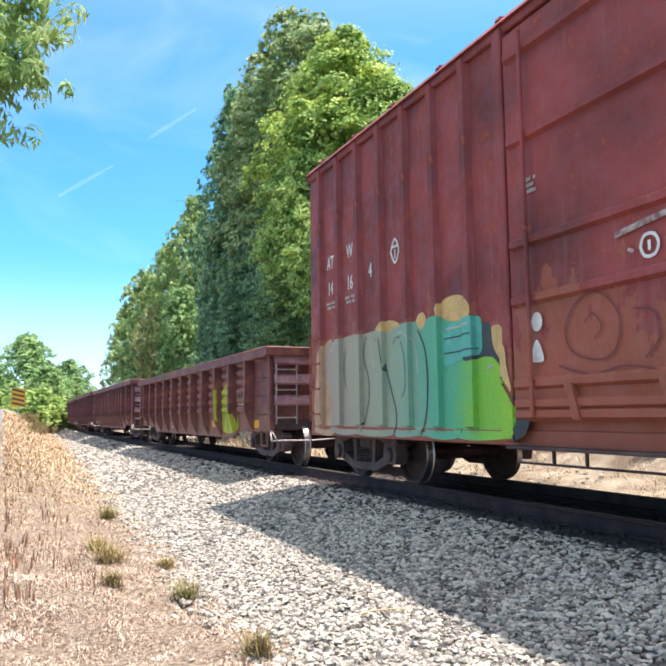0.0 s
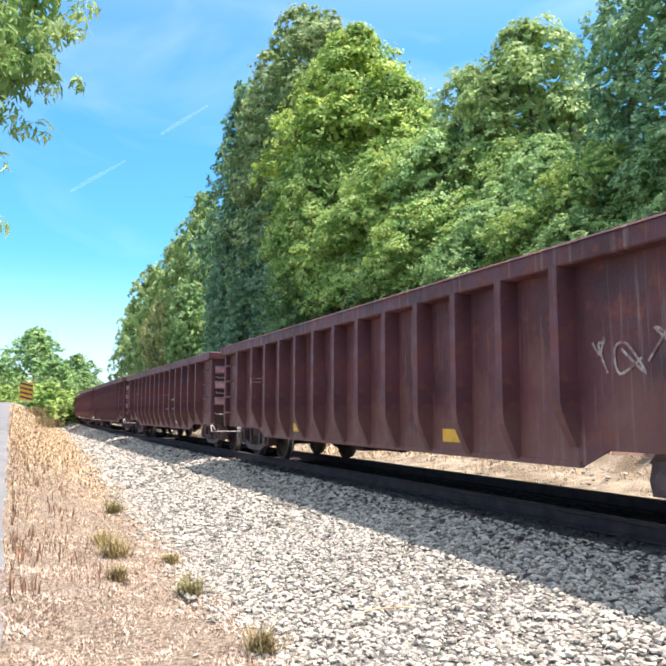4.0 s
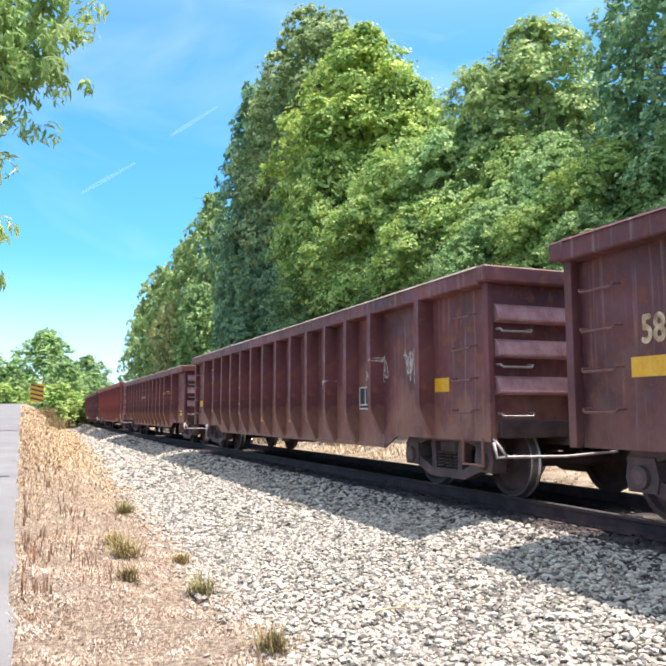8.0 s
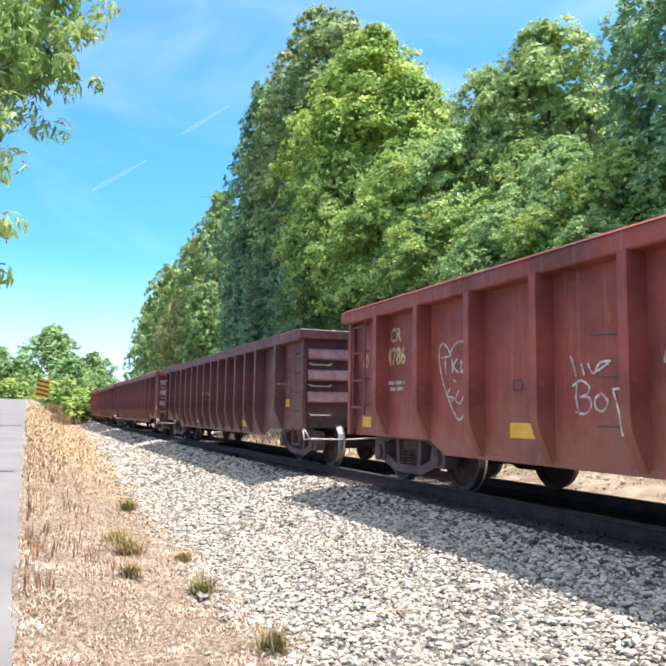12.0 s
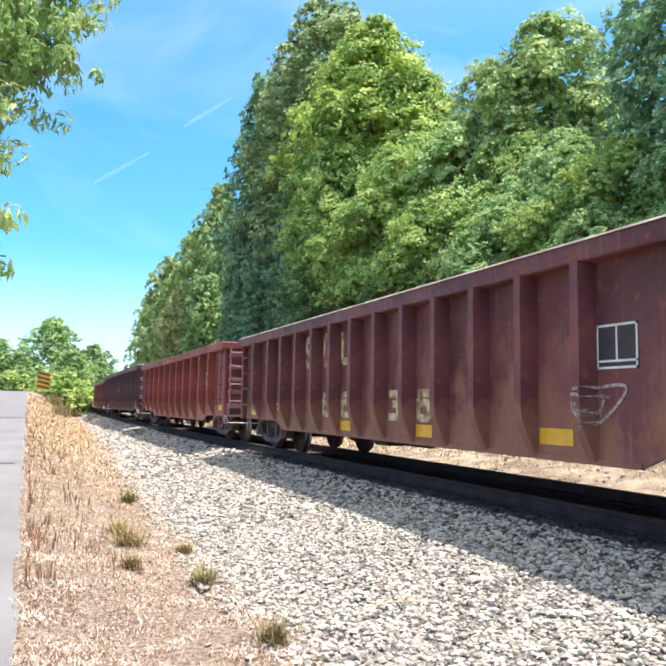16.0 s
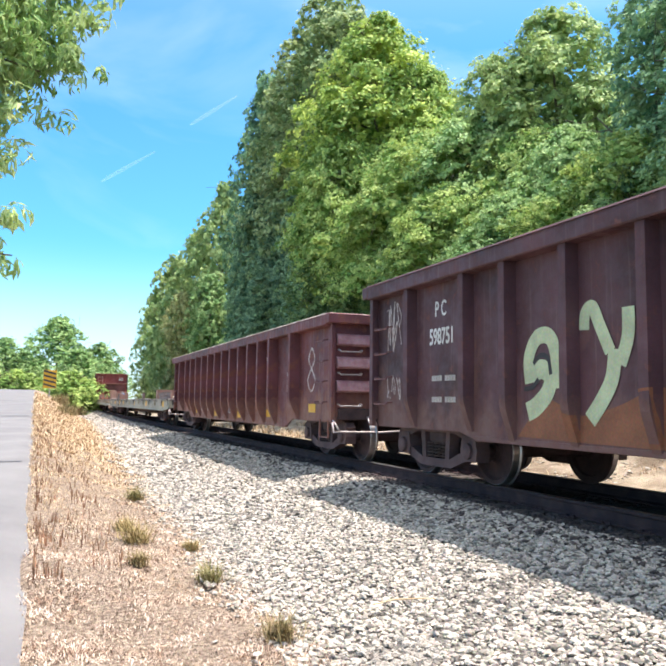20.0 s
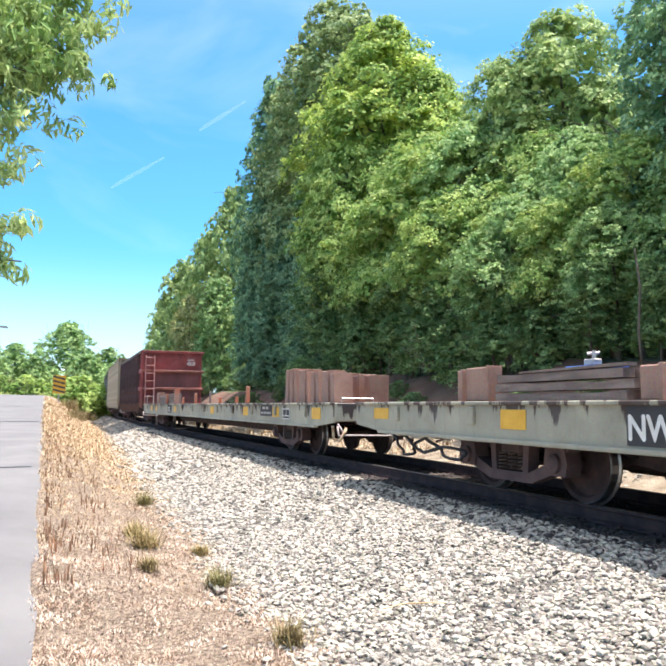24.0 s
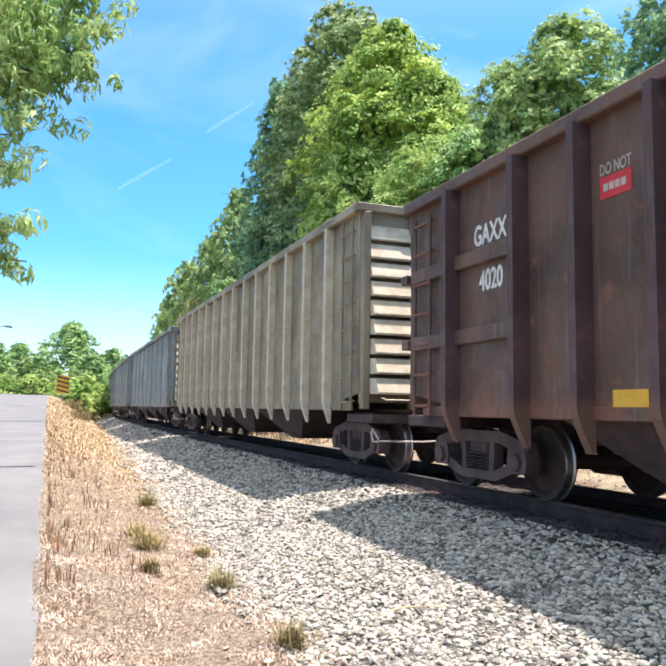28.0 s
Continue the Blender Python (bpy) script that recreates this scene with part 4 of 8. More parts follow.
def build_verge():
    rs = np.random.RandomState(21)

    def mat_of(name, label, mat, n, y0, y1, power, want):
        y = y0 + (y1 - y0) * rs.rand(n) ** power
        e = ballast_edge(y) + track_x(y) + 0.15
        x = ROAD_EDGE - 0.04 + (e - ROAD_EDGE) * rs.rand(n)
        P = np.stack([x, y, rough_z(x, y) - 0.004], 1)
        tuft = smooth_noise(x, y, 0.28, 14) + 0.6 * smooth_noise(x, y, 0.9, 15)
        keep = want(x, y, tuft)
        P, y, tuft = P[keep], y[keep], tuft[keep]
        far = np.clip((y - 3) / 12, 0.6, 2.4)
        v, f = blades(rs, P, (0.062 + 0.05 * np.clip(tuft, -0.4, 0.6)) * far, 0.0125 * far, np.clip(1.48 - 0.35 * tuft, 1.15, 1.55), 0.3)
        tagged(new(name, big_mesh(name, v, f, [mat])), label, "grass", kind="stuff")
    # bleached litter near by, golden flattened straw further along the bank
    mat_of("grass_litter", "pale pinkish dry grass litter on the verge", LITTER, 120000, 3.0, 20, 1.9, lambda x, y, t: (t + rs.normal(size=len(y)) * 0.25 > -0.35) & (y + 6 * smooth_noise(x, y, 1.6, 31) + rs.normal(size=len(y)) < 10.0))
    mat_of("dry_grass", "flattened golden straw-coloured grass on the bank", STRAW, 90000, 5.0, 60, 1.9, lambda x, y, t: y + 6 * smooth_noise(x, y, 1.6, 31) + rs.normal(size=len(y)) > 8.5)
    # straw tufts on the dirt beyond the track
    n = 16000
    y = 4 + 56 * rs.rand(n) ** 1.3
    u = 2.6 + 4.6 * rs.rand(n)
    x = u + track_x(y)
    keep = smooth_noise(x, y, 0.7, 41) + 0.5 * smooth_noise(x, y, 0.25, 42) > 0.12
    x, y = x[keep], y[keep]
    far = np.clip(y / 12, 0.8, 2.5)
    v, f = blades(rs, np.stack([x, y, rough_z(x, y)], 1), 0.13 * far, 0.016 * far, np.full(len(x), 0.9), 0.4)
    tagged(new("bank_grass", big_mesh("bank_grass", v, f, [STRAW])), "dry straw tufts on the dirt beyond the track", "grass", kind="stuff")
    # upright dead stems in broken rows beside the road
    m = 1700
    y = 6.6 + 26 * rs.rand(m) ** 1.5
    x = ROAD_EDGE + 0.05 + 0.85 * rs.rand(m) ** 1.3
    keep = smooth_noise(x, y * 0.5, 0.22, 17) > 0.03
    x, y = x[keep], y[keep]
    m = len(x)
    P = np.stack([x, y, rough_z(x, y)], 1)
    v, f = blades(rs, P, np.full(m, 0.125), np.full(m, 0.013), np.full(m, 0.16), 0.2)
    tagged(new("dead_weed_stems", big_mesh("dead_weed_stems", v, f, [STEM])), "upright reddish-brown dead weed stems beside the road", "weeds", kind="stuff")
    # small living plants at the ballast's edge
    for i, (bx, by, s, leafy) in enumerate([(-4.51, 5.0, 0.15, 0), (-4.60, 6.8, 0.16, 1), (-4.63, 12.0, 0.17, 1), (-5.03, 8.55, 0.20, 2), (-5.18, 7.15, 0.11, 0), (-4.5, 8.2, 0.10, 2), (-5.1, 9.1, 0.14, 2)]):
        k = 260
        P = np.zeros((k, 3)) + rs.normal(size=(k, 3)) * np.array([s * 0.33, s * 0.33, 0])
        v, f = blades(rs, P, np.full(k, s * 1.25), np.full(k, 0.008), np.full(k, 0.75), 0.6)
        b = thing("weed_clump", ("dark olive-brown weed clump in the straw", "low green-brown weed clump at the ballast's edge", "golden tuft of dry grass on the verge")[leafy], "weed", "weed clumps on the verge",
                  data=big_mesh("weed_clump", v, f, [(WEED_DRY, WEED_GREEN, STEM_GOLD)[leafy]]))
        b.location = (bx, by, float(rough_z(bx, by)))
    # brown brush on the bank, further on
    for i, (bx, by, s) in enumerate([(-4.7, 44, 0.55), (-4.1, 50, 0.8), (-4.6, 57, 0.9)]):
        k = 420
        P = rs.normal(size=(k, 3)) * np.array([s * 0.45, s * 0.8, 0])
        v, f = blades(rs, P, np.full(k, s * 0.8), np.full(k, 0.03), np.full(k, 0.5), 0.4)
        b = thing("brush_clump", "tan and olive brush on the railway bank", "brush", "brush on the bank", kind="stuff", data=big_mesh("brush_clump", v, f, [WEED_DRY]))
        b.location = (bx, by, float(rough_z(bx, by)))
    # a dead stick on the stones
    st = Shape().tube([(-0.28, 0.0, 0.0), (-0.1, 0.03, 0.012), (0.1, -0.01, 0.014), (0.3, -0.06, 0.0)], [0.006, 0.007, 0.006, 0.004], 6)
    s = thing("stick", "thin bleached dead stick lying on the ballast", "stick", data=st.mesh("stick", STRAW))
    s.location = (-3.52, 5.05, float(land_z(-3.52, 5.05)) + 0.045)


def straw_material(name, dark, mid, pale):
    m, n, l, p = graph(name)
    geo = n.new("ShaderNodeNewGeometry")
    r = n.new("ShaderNodeValToRGB")
    r.color_ramp.elements[0].color, r.color_ramp.elements[1].color = (*dark, 1), (*pale, 1)
    r.color_ramp.elements.new(0.2).color = (*dark, 1)
    r.color_ramp.elements.new(0.5).color = (*mid, 1)
    l.new(geo.outputs["Random Per Island"], r.inputs["Fac"])
    lump = noise_node(n, l, 5, 4)
    shade = ramp_node(n, l, lump.outputs["Fac"], 0.36, 0.60, (0.62, 0.50, 0.42, 1), (1, 1, 1, 1))
    l.new(mix_node(n, l, 1.0, r.outputs["Color"], shade.outputs["Color"], "MULTIPLY"), p.inputs["Base Color"])
    p.inputs["Roughness"].default_value = 0.85
    return m


STRAW = straw_material("straw_blades", (0.22, 0.13, 0.06), (0.66, 0.51, 0.30), (0.82, 0.70, 0.49))
LITTER = straw_material("litter_blades", (0.16, 0.095, 0.065), (0.66, 0.52, 0.39), (0.86, 0.75, 0.61))
STEM = plain("dead_stems", (0.22, 0.10, 0.055), (0.40, 0.22, 0.12), 0.9, 0, 3, 30)
STEM_GOLD = plain("golden_tuft", (0.26, 0.19, 0.07), (0.42, 0.33, 0.15), 0.9, 0, 8, 30)
WEED_GREEN = plain("weed_olive", (0.17, 0.155, 0.05), (0.33, 0.28, 0.12), 0.8, 0, 8, 40)
WEED_DRY = plain("weed_brown", (0.16, 0.12, 0.045), (0.34, 0.26, 0.12), 0.85, 0, 8, 40)


def stones_material(name, lo, mid, hi):
    m, n, l, p = graph(name)
    geo = n.new("ShaderNodeNewGeometry")
    r = n.new("ShaderNodeValToRGB")
    r.color_ramp.elements[0].color, r.color_ramp.elements[1].color = (*lo, 1), (*hi, 1)
    e = r.color_ramp.elements.new(0.45)
    e.color = (*mid, 1)
    l.new(geo.outputs["Random Per Island"], r.inputs["Fac"])
    f = noise_node(n, l, 70, 3)
    l.new(mix_node(n, l, 0.4, r.outputs["Color"], mix_node(n, l, 1.0, r.outputs["Color"], f.outputs["Color"], "OVERLAY")), p.inputs["Base Color"])
    p.inputs["Roughness"].default_value = 0.9
    l.new(bump_node(n, l, f.outputs["Fac"], 0.5, 0.01), p.inputs["Normal"])
    return m


STONE_MANY = stones_material("crushed_granite_many", (0.13, 0.115, 0.094), (0.36, 0.322, 0.262), (0.54, 0.485, 0.395))
# Darkened past their brown for the shade under the train.
STONE_SHADED = stones_material("crushed_granite_shaded", (0.022, 0.017, 0.017), (0.050, 0.038, 0.035), (0.11, 0.088, 0.075))


TRAILS = []


def build_roadside():
    """The marker sign, the street lamp, the road's tar lines and the vapour trails."""
    y = 55.0
    x = EYE.x + y * math.tan(radians(0.92))
    g = float(land_z(x, y))
    s = thing("marker_sign", "yellow roadside marker sign with black slanting stripes", "sign")
    s.matrix_basis = pose(x, y, g)
    zc = EYE.z + y * math.tan(radians(1.45)) - g
    part("post", Shape().box(-0.04, 0.04, 0.02, 0.08, -0.3, zc + 0.6, 0.006).mesh("post", ROD), s)
    pl = part("plate", Shape().box(-0.42, 0.42, -0.012, 0.012, zc - 0.62, zc + 0.62, 0.004).mesh("plate", YELLOW), s)
    for k in range(4):
        z = zc - 0.5 + k * 0.3
        part("stripe", Shape().prism([(-0.4, z + 0.1), (0.4, z - 0.1), (0.4, z + 0.02), (-0.4, z + 0.22)], -0.018, -0.013, "y").mesh("stripe", TAR), pl)
    y = 62.0
    x = EYE.x + y * math.tan(radians(-3.6))
    g = float(road_z(y))
    la = thing("street_lamp", "grey street lamp on a long curved arm over the road", "street lamp")
    px = -13.9
    zt = EYE.z + y * math.tan(radians(5.45)) - g
    la.matrix_basis = pose(px, y, g - 0.1)
    hx = EYE.x + y * math.tan(radians(-2.75)) - px
    part("pole", Shape().tube([(0, 0, 0), (0, 0, 3), (0, 0, zt - 0.6)], [0.11, 0.09, 0.07], 10).mesh("pole", ROD), la)
    part("arm", Shape().tube([(0, 0, zt - 0.7), (0.5, 0, zt - 0.25), (1.6, 0, zt), (hx - 0.5, 0, zt + 0.05)], 0.045, 8).mesh("arm", ROD), la)
    part("lamp_head", Shape().prism([(hx - 0.6, zt + 0.02), (hx + 0.1, zt - 0.05), (hx + 0.16, zt + 0.02), (hx, zt + 0.14), (hx - 0.5, zt + 0.12)], -0.14, 0.14, "y").mesh("lamp_head", ROD), la)
    for i, (y0, w) in enumerate(((15.2, 0.05), (29.5, 0.10), (43.0, 0.08))):
        V, F = [], []
        for k in range(15):
            xx = -13.0 + k * 6.7 / 14
            yy = y0 + 0.5 * float(smooth_noise(np.array(xx), np.array(y0), 1.1, 12))
            V += [(xx, yy - w, float(road_z(yy - w)) + 0.1), (xx, yy + w, float(road_z(yy + w)) + 0.1)]
        V = [(a, b, c - 0.045) for a, b, c in V]
        F = [(2 * k, 2 * k + 2, 2 * k + 3, 2 * k + 1) for k in range(14)]
        tagged(new("tar_seam", big_mesh("tar_seam", V, F, [TAR])), "dark tar seam across the pale asphalt", "tar seam", kind="structure")
    m, n, l, p = graph("vapour")
    p.inputs["Base Color"].default_value = (0.9, 0.9, 0.9, 1)
    # Faint glow in place of the sunlight the trails scatter.
    p.inputs["Emission Color"].default_value = (0.8, 0.93, 1.0, 1)
    p.inputs["Emission Strength"].default_value = 0.35
    p.inputs["Alpha"].default_value = 0.045
    for a, b in (((4.3, 15.8), (8.1, 18.25)), ((10.66, 20.35), (14.2, 22.6))):
        ends = []
        for az, el in (a, b):
            az, el = radians(az), radians(el)
            ends.append(EYE + 3000 * Vector((math.sin(az) * math.cos(el), math.cos(az) * math.cos(el), math.sin(el))))
        sh = Shape().tube([ends[0].lerp(ends[1], k / 8) for k in range(9)], [2 + 6 * math.sin(math.pi * min(k + 1, 8) / 9) * (1 - 0.4 * k / 8) for k in range(9)], 7)
        TRAILS.append(tagged(new("vapour_trail", sh.mesh("vapour_trail", m, smooth=True)), "short faint white vapour trail in the blue sky", "vapour trail", kind="structure"))


# ---- paint marks and lettering, a few millimetres proud of the sheets ----
def paint(name, col, rough=0.75):
    return plain(name, tuple(c * 0.85 for c in col), tuple(min(c * 1.1, 0.9) for c in col), rough, 0, 5, 40, 0.2, 0.002)


P_GREY, P_TEAL = paint("spray_grey_green", (0.38, 0.42, 0.36)), paint("spray_teal", (0.10, 0.42, 0.33))
P_TAN, P_DARK = paint("spray_tan", (0.62, 0.40, 0.16)), paint("spray_dark", (0.05, 0.06, 0.065))
P_LIME, P_PALE, P_CHALK = paint("spray_lime", (0.42, 0.45, 0.04)), paint("spray_pale_green", (0.50, 0.55, 0.33)), plain("chalk_white", (0.20, 0.10, 0.085), (0.50, 0.42, 0.37), 0.8, 0, 15, 70, 0.2, 0.002)
P_BLACK, P_ORANGE, P_RED = paint("patch_black", (0.045, 0.04, 0.04)), paint("patch_rust", (0.25, 0.095, 0.045)), paint("label_red", (0.60, 0.04, 0.05))
STENCIL = paint("stencil_dim_white", (0.46, 0.40, 0.35))
P_BRIGHT = plain("chalk_bright", (0.30, 0.19, 0.16), (0.68, 0.61, 0.56), 0.8, 0, 15, 70, 0.2, 0.002)
P_PINK = plain("patch_primer", (0.15, 0.045, 0.038), (0.34, 0.095, 0.062), 0.8, 0, 5, 40, 0.2, 0.002)
SURFACE, PANELS, LEVELS, OFF = {}, {}, {}, {}


def hat_surface(base, deep, wide, posts, ribs_from=None, ribs_to=99.0, foot_at=0.0):
    """How far out the side stands at y and z, with its posts and, where it has them, the ribs pressed into its panels."""
    pitch = abs(posts[1] - posts[0])

    def at(y, z):
        gap = min(abs(y - p) for p in posts)
        if gap < wide * 0.45:
            return base - deep * float(np.interp(z, (foot_at, foot_at + 0.18, foot_at + 0.35, foot_at + 0.45), (0.13, 0.56, 0.92, 1.0))) - 0.005
        if ribs_from is not None and y < ribs_to and gap > pitch * 0.14 and -0.08 < z - ribs_from < 1.08:
            q = abs((z - ribs_from + 0.1) % 0.2 - 0.1)
            return base - 0.005 - float(np.interp(q, (0, 0.05, 0.08), (0.06, 0.045, 0.0)))
        return base - 0.005
    return at


BREAKS = {}


def breaks(car):
    """Where along the car its side steps in or out, a hair to each side of every step."""
    if car not in BREAKS:
        at, out, y = SURFACE[car], [], -14.0
        while y < 14.0:
            if abs(at(y, 1.5) - at(y + 0.02, 1.5)) > 0.004:
                a, b = y, y + 0.02
                for _ in range(6):
                    m = (a + b) / 2
                    a, b = (m, b) if abs(at(m, 1.5) - at(a, 1.5)) < 0.004 else (a, m)
                out += [a, b]
            y += 0.02
        BREAKS[car] = out
    return BREAKS[car]


def flat_surface(base):
    return lambda y, z: base - 0.005


def lettering(car, words, y, z, high, mat=None, squeeze=0.72, name="lettering", end=False, bold=0.022):
    """Stencilled characters centred at y, their foot at z; end: on the leading end wall, y taken across it."""
    y += 0 if end else OFF.get(car, 0.0)
    cu = bpy.data.curves.new("letters", "FONT")
    cu.body, cu.size, cu.align_x = words, high * 1.38, "CENTER"
    tmp = bpy.data.objects.new("letters", cu)
    me = bpy.data.meshes.new_from_object(tmp)
    bpy.data.objects.remove(tmp)
    bpy.data.curves.remove(cu)
    at = SURFACE[car]
    xs = min(at(y + d, z) for d in (-0.01, 0.01)) if not end else 0
    half = next(h for c, m, h in CARS if c == car)
    flat = [(v.co.x * squeeze, v.co.y) for v in me.vertices]
    faces = [tuple(p.vertices) for p in me.polygons]
    bpy.data.meshes.remove(me)
    # the brush went over each stroke more than once
    sh, d = Shape(), bold * high
    for i, (a, b) in enumerate(((0, 0), (d, 0), (-d, 0), (0, d), (0, -d))):
        k = 0.0004 * i
        sh.add([(y + tx + a, -half - end - k, z + ty + b) if end else (xs - k, y - tx + a, z + ty + b) for tx, ty in flat], faces)
    return part(name, sh.mesh(name, mat or WHITE), car)


GLYPHS = {
    "S": [[(1, 0.74), (1, 0.92), (0.85, 1), (0.15, 1), (0, 0.9), (0, 0.62), (0.15, 0.53), (0.85, 0.47), (1, 0.38), (1, 0.1), (0.85, 0), (0.15, 0), (0, 0.08), (0, 0.26)]],
    "O": [[(0.5, 1), (0.15, 1), (0, 0.9), (0, 0.1), (0.15, 0), (0.85, 0), (1, 0.1), (1, 0.9), (0.85, 1), (0.45, 1)]],
    "U": [[(0, 1.04), (0, 0.16), (0.18, 0), (0.82, 0), (1, 0.16), (1, 1.04)]],
    "6": [[(0.0, 1.0), (1.0, 1.0)], [(0.06, 0.80), (0.06, 0.1), (0.2, 0), (0.85, 0), (1, 0.1), (1, 0.5), (0.85, 0.62), (0.06, 0.62)]],
    "3": [[(0, 1), (1, 1)], [(1, 0.92), (0.95, 0.6), (0.4, 0.54)], [(0.9, 0.52), (1, 0.4), (1, 0.1), (0.85, 0), (0.0, 0)]],
    "5": [[(1, 1), (0, 1)], [(0.04, 0.9), (0.04, 0.6), (0.85, 0.58), (1, 0.48), (1, 0.1), (0.85, 0), (0, 0)]],
    "2": [[(0, 1), (0.85, 1), (1, 0.9), (1, 0.6), (0.06, 0.42), (0.06, 0.1)], [(0, 0), (1, 0)]],
    "0": [[(0, 0.9), (0, 0.1), (0.15, 0), (0.85, 0), (1, 0.1), (1, 0.9), (0.85, 1), (0.15, 1), (0, 0.9), (0, 0.8)]],
    "7": [[(0, 1), (1, 1)], [(0.96, 0.88), (0.55, 0.4), (0.5, 0)]]}


def block_letter(car, char, y, z, high, wide, stroke):
    """A big worn block character, its strokes brushed on with gaps, centred at y with its foot at z."""
    y += OFF.get(car, 0.0)
    sh = Shape()
    w, h = wide - stroke, high - stroke
    for i, line in enumerate(GLYPHS[char]):
        P = [(y + w / 2 - a * w, z + stroke / 2 + b * h) for a, b in line]
        ribbon(sh, car, P, stroke, 0, 0.0006 * i)
    return part("block_letter", sh.mesh("block_letter", LETTER), car)


def oblong(car, y, z, wide, high, mat, name="reflector"):
    """A plain rectangle on the side, centred at y and z."""
    y += OFF.get(car, 0.0)
    if car in PANELS and wide < 0.7:
        # it sits on one panel, clear of the posts
        P = sorted(PANELS[car])
        room = [(max(a + 0.17 + wide / 2, min(b - 0.09 - wide / 2, y))) for a, b in zip([P[0] - 1.5] + P, P + [P[-1] + 1.5]) if b - a > wide + 0.24]
        y = min(room, key=lambda q: abs(q - y))
    x = SURFACE[car](y, z)
    return part(name, Shape().box(x - 0.002, x + 0.003, y - wide / 2, y + wide / 2, z - high / 2, z + high / 2).mesh(name, mat), car)


def bars(car, y, z, wide, high, rows, mat=None):
    """Writing too small to read: plain bars."""
    y += OFF.get(car, 0.0)
    sh = Shape()
    for i in range(rows):
        zz = z - i * high * 1.7
        x = SURFACE[car](y, zz) - 0.004
        k = max(int(wide / high / 0.9), 1)
        for j in range(k):
            if (j * 7 + i * 3) % 5 == 3 and k > 3:
                continue
            a = y + wide / 2 - wide * j / k
            sh.box(x - 0.002, x + 0.003, a - wide / k * 0.78, a, zz - high / 2, zz + high / 2)
    ob = part("stencil_bars", sh.mesh("stencil_bars", mat or STENCIL), car)
    ob["kind"] = "stuff"
    return ob


def ribbon(sh, car, pts, w, slot=0, lift=0.0):
    """A painted line of width w through (y, z) points, laid over posts and panels."""
    at = SURFACE[car]
    P = []
    for (a, b), (c, d) in zip(pts, pts[1:]):
        n = max(int(math.hypot(c - a, d - b) / 0.035), 1)
        P += [(a + (c - a) * i / n, b + (d - b) * i / n) for i in range(n)]
    P.append(pts[-1])
    Q = [P[0]]
    for (a, b), (c, d) in zip(P, P[1:]):
        for k in sorted((k for k in breaks(car) if (k - a) * (k - c) < 0), reverse=c < a):
            Q.append((k, b + (d - b) * (k - a) / (c - a)))
        Q.append((c, d))
    P = Q
    V = []
    for i, (y, z) in enumerate(P):
        a, b = P[max(i - 1, 0)], P[min(i + 1, len(P) - 1)]
        ty, tz = b[0] - a[0], b[1] - a[1]
        k = math.hypot(ty, tz) or 1
        ny, nz = -tz / k * w / 2, ty / k * w / 2
        for s in (-1, 1):
            V.append((at(y + s * ny, z + s * nz) - 0.001 - lift - 2e-5 * i, y + s * ny, z + s * nz))
    sh.add(V, [(2 * i, 2 * i + 1, 2 * i + 3, 2 * i + 2) for i in range(len(P) - 1)], slot)


def curl(pts, n=5):
    """Rounds a polyline off (Catmull-Rom)."""
    q = [pts[0]] + list(pts) + [pts[-1]]
    out = []
    for a, b, c, d in zip(q, q[1:], q[2:], q[3:]):
        for i in range(n):
            t = i / n
            out.append(tuple(0.5 * (2 * b[k] + (c[k] - a[k]) * t + (2 * a[k] - 5 * b[k] + 4 * c[k] - d[k]) * t * t + (3 * b[k] - a[k] - 3 * c[k] + d[k]) * t**3) for k in (0, 1)))
    return out + [pts[-1]]


def fill(sh, car, outline, slot=0, lift=0.0):
    """A filled painted area, creased where the side steps in or out."""
    at = SURFACE[car]
    bm = bmesh.new()
    bm.faces.new([bm.verts.new((0, y, z)) for y, z in outline])
    for axis, cuts in ((1, breaks(car)), (2, LEVELS.get(car, ()))):
        lo, hi = min(p[axis - 1] for p in outline), max(p[axis - 1] for p in outline)
        for k in cuts:
            if lo < k < hi:
                bmesh.ops.bisect_plane(bm, geom=bm.verts[:] + bm.edges[:] + bm.faces[:], plane_co=(0, k * (axis == 1), k * (axis == 2)), plane_no=(0, axis == 1, axis == 2))
    bmesh.ops.triangulate(bm, faces=bm.faces[:])
    bm.verts.index_update()
    sh.add([(at(v.co.y, v.co.z) - lift, v.co.y, v.co.z) for v in bm.verts], [[v.index for v in f.verts] for f in bm.faces], slot)
    bm.free()


COATS = {}


def graffiti(car, label, mats, areas=(), lines=()):
    """One painted piece: areas of (outline, slot) and lines of (points, width, slot); a later piece lies over an earlier one."""
    COATS[car] = COATS.get(car, 0) + 1
    coat = 0.0006 * COATS[car]
    def put(sh):
        return part("graffiti", sh.mesh("graffiti", *mats), car, label)
    for i, (o, s) in enumerate(areas):
        sh = Shape()
        o = [(y + OFF.get(car, 0.0), z) for y, z in o]
        fill(sh, car, curl(list(o) + [o[0]], 5)[:-1], s, coat + 0.0012 * i)
        put(sh)
    for i, (p, w, s) in enumerate(lines):
        sh = Shape()
        p = [(y + OFF.get(car, 0.0), z) for y, z in p]
        ribbon(sh, car, p, w, s, coat + 0.0012 * len(areas) + 0.0004 * (i % 12))
        put(sh)


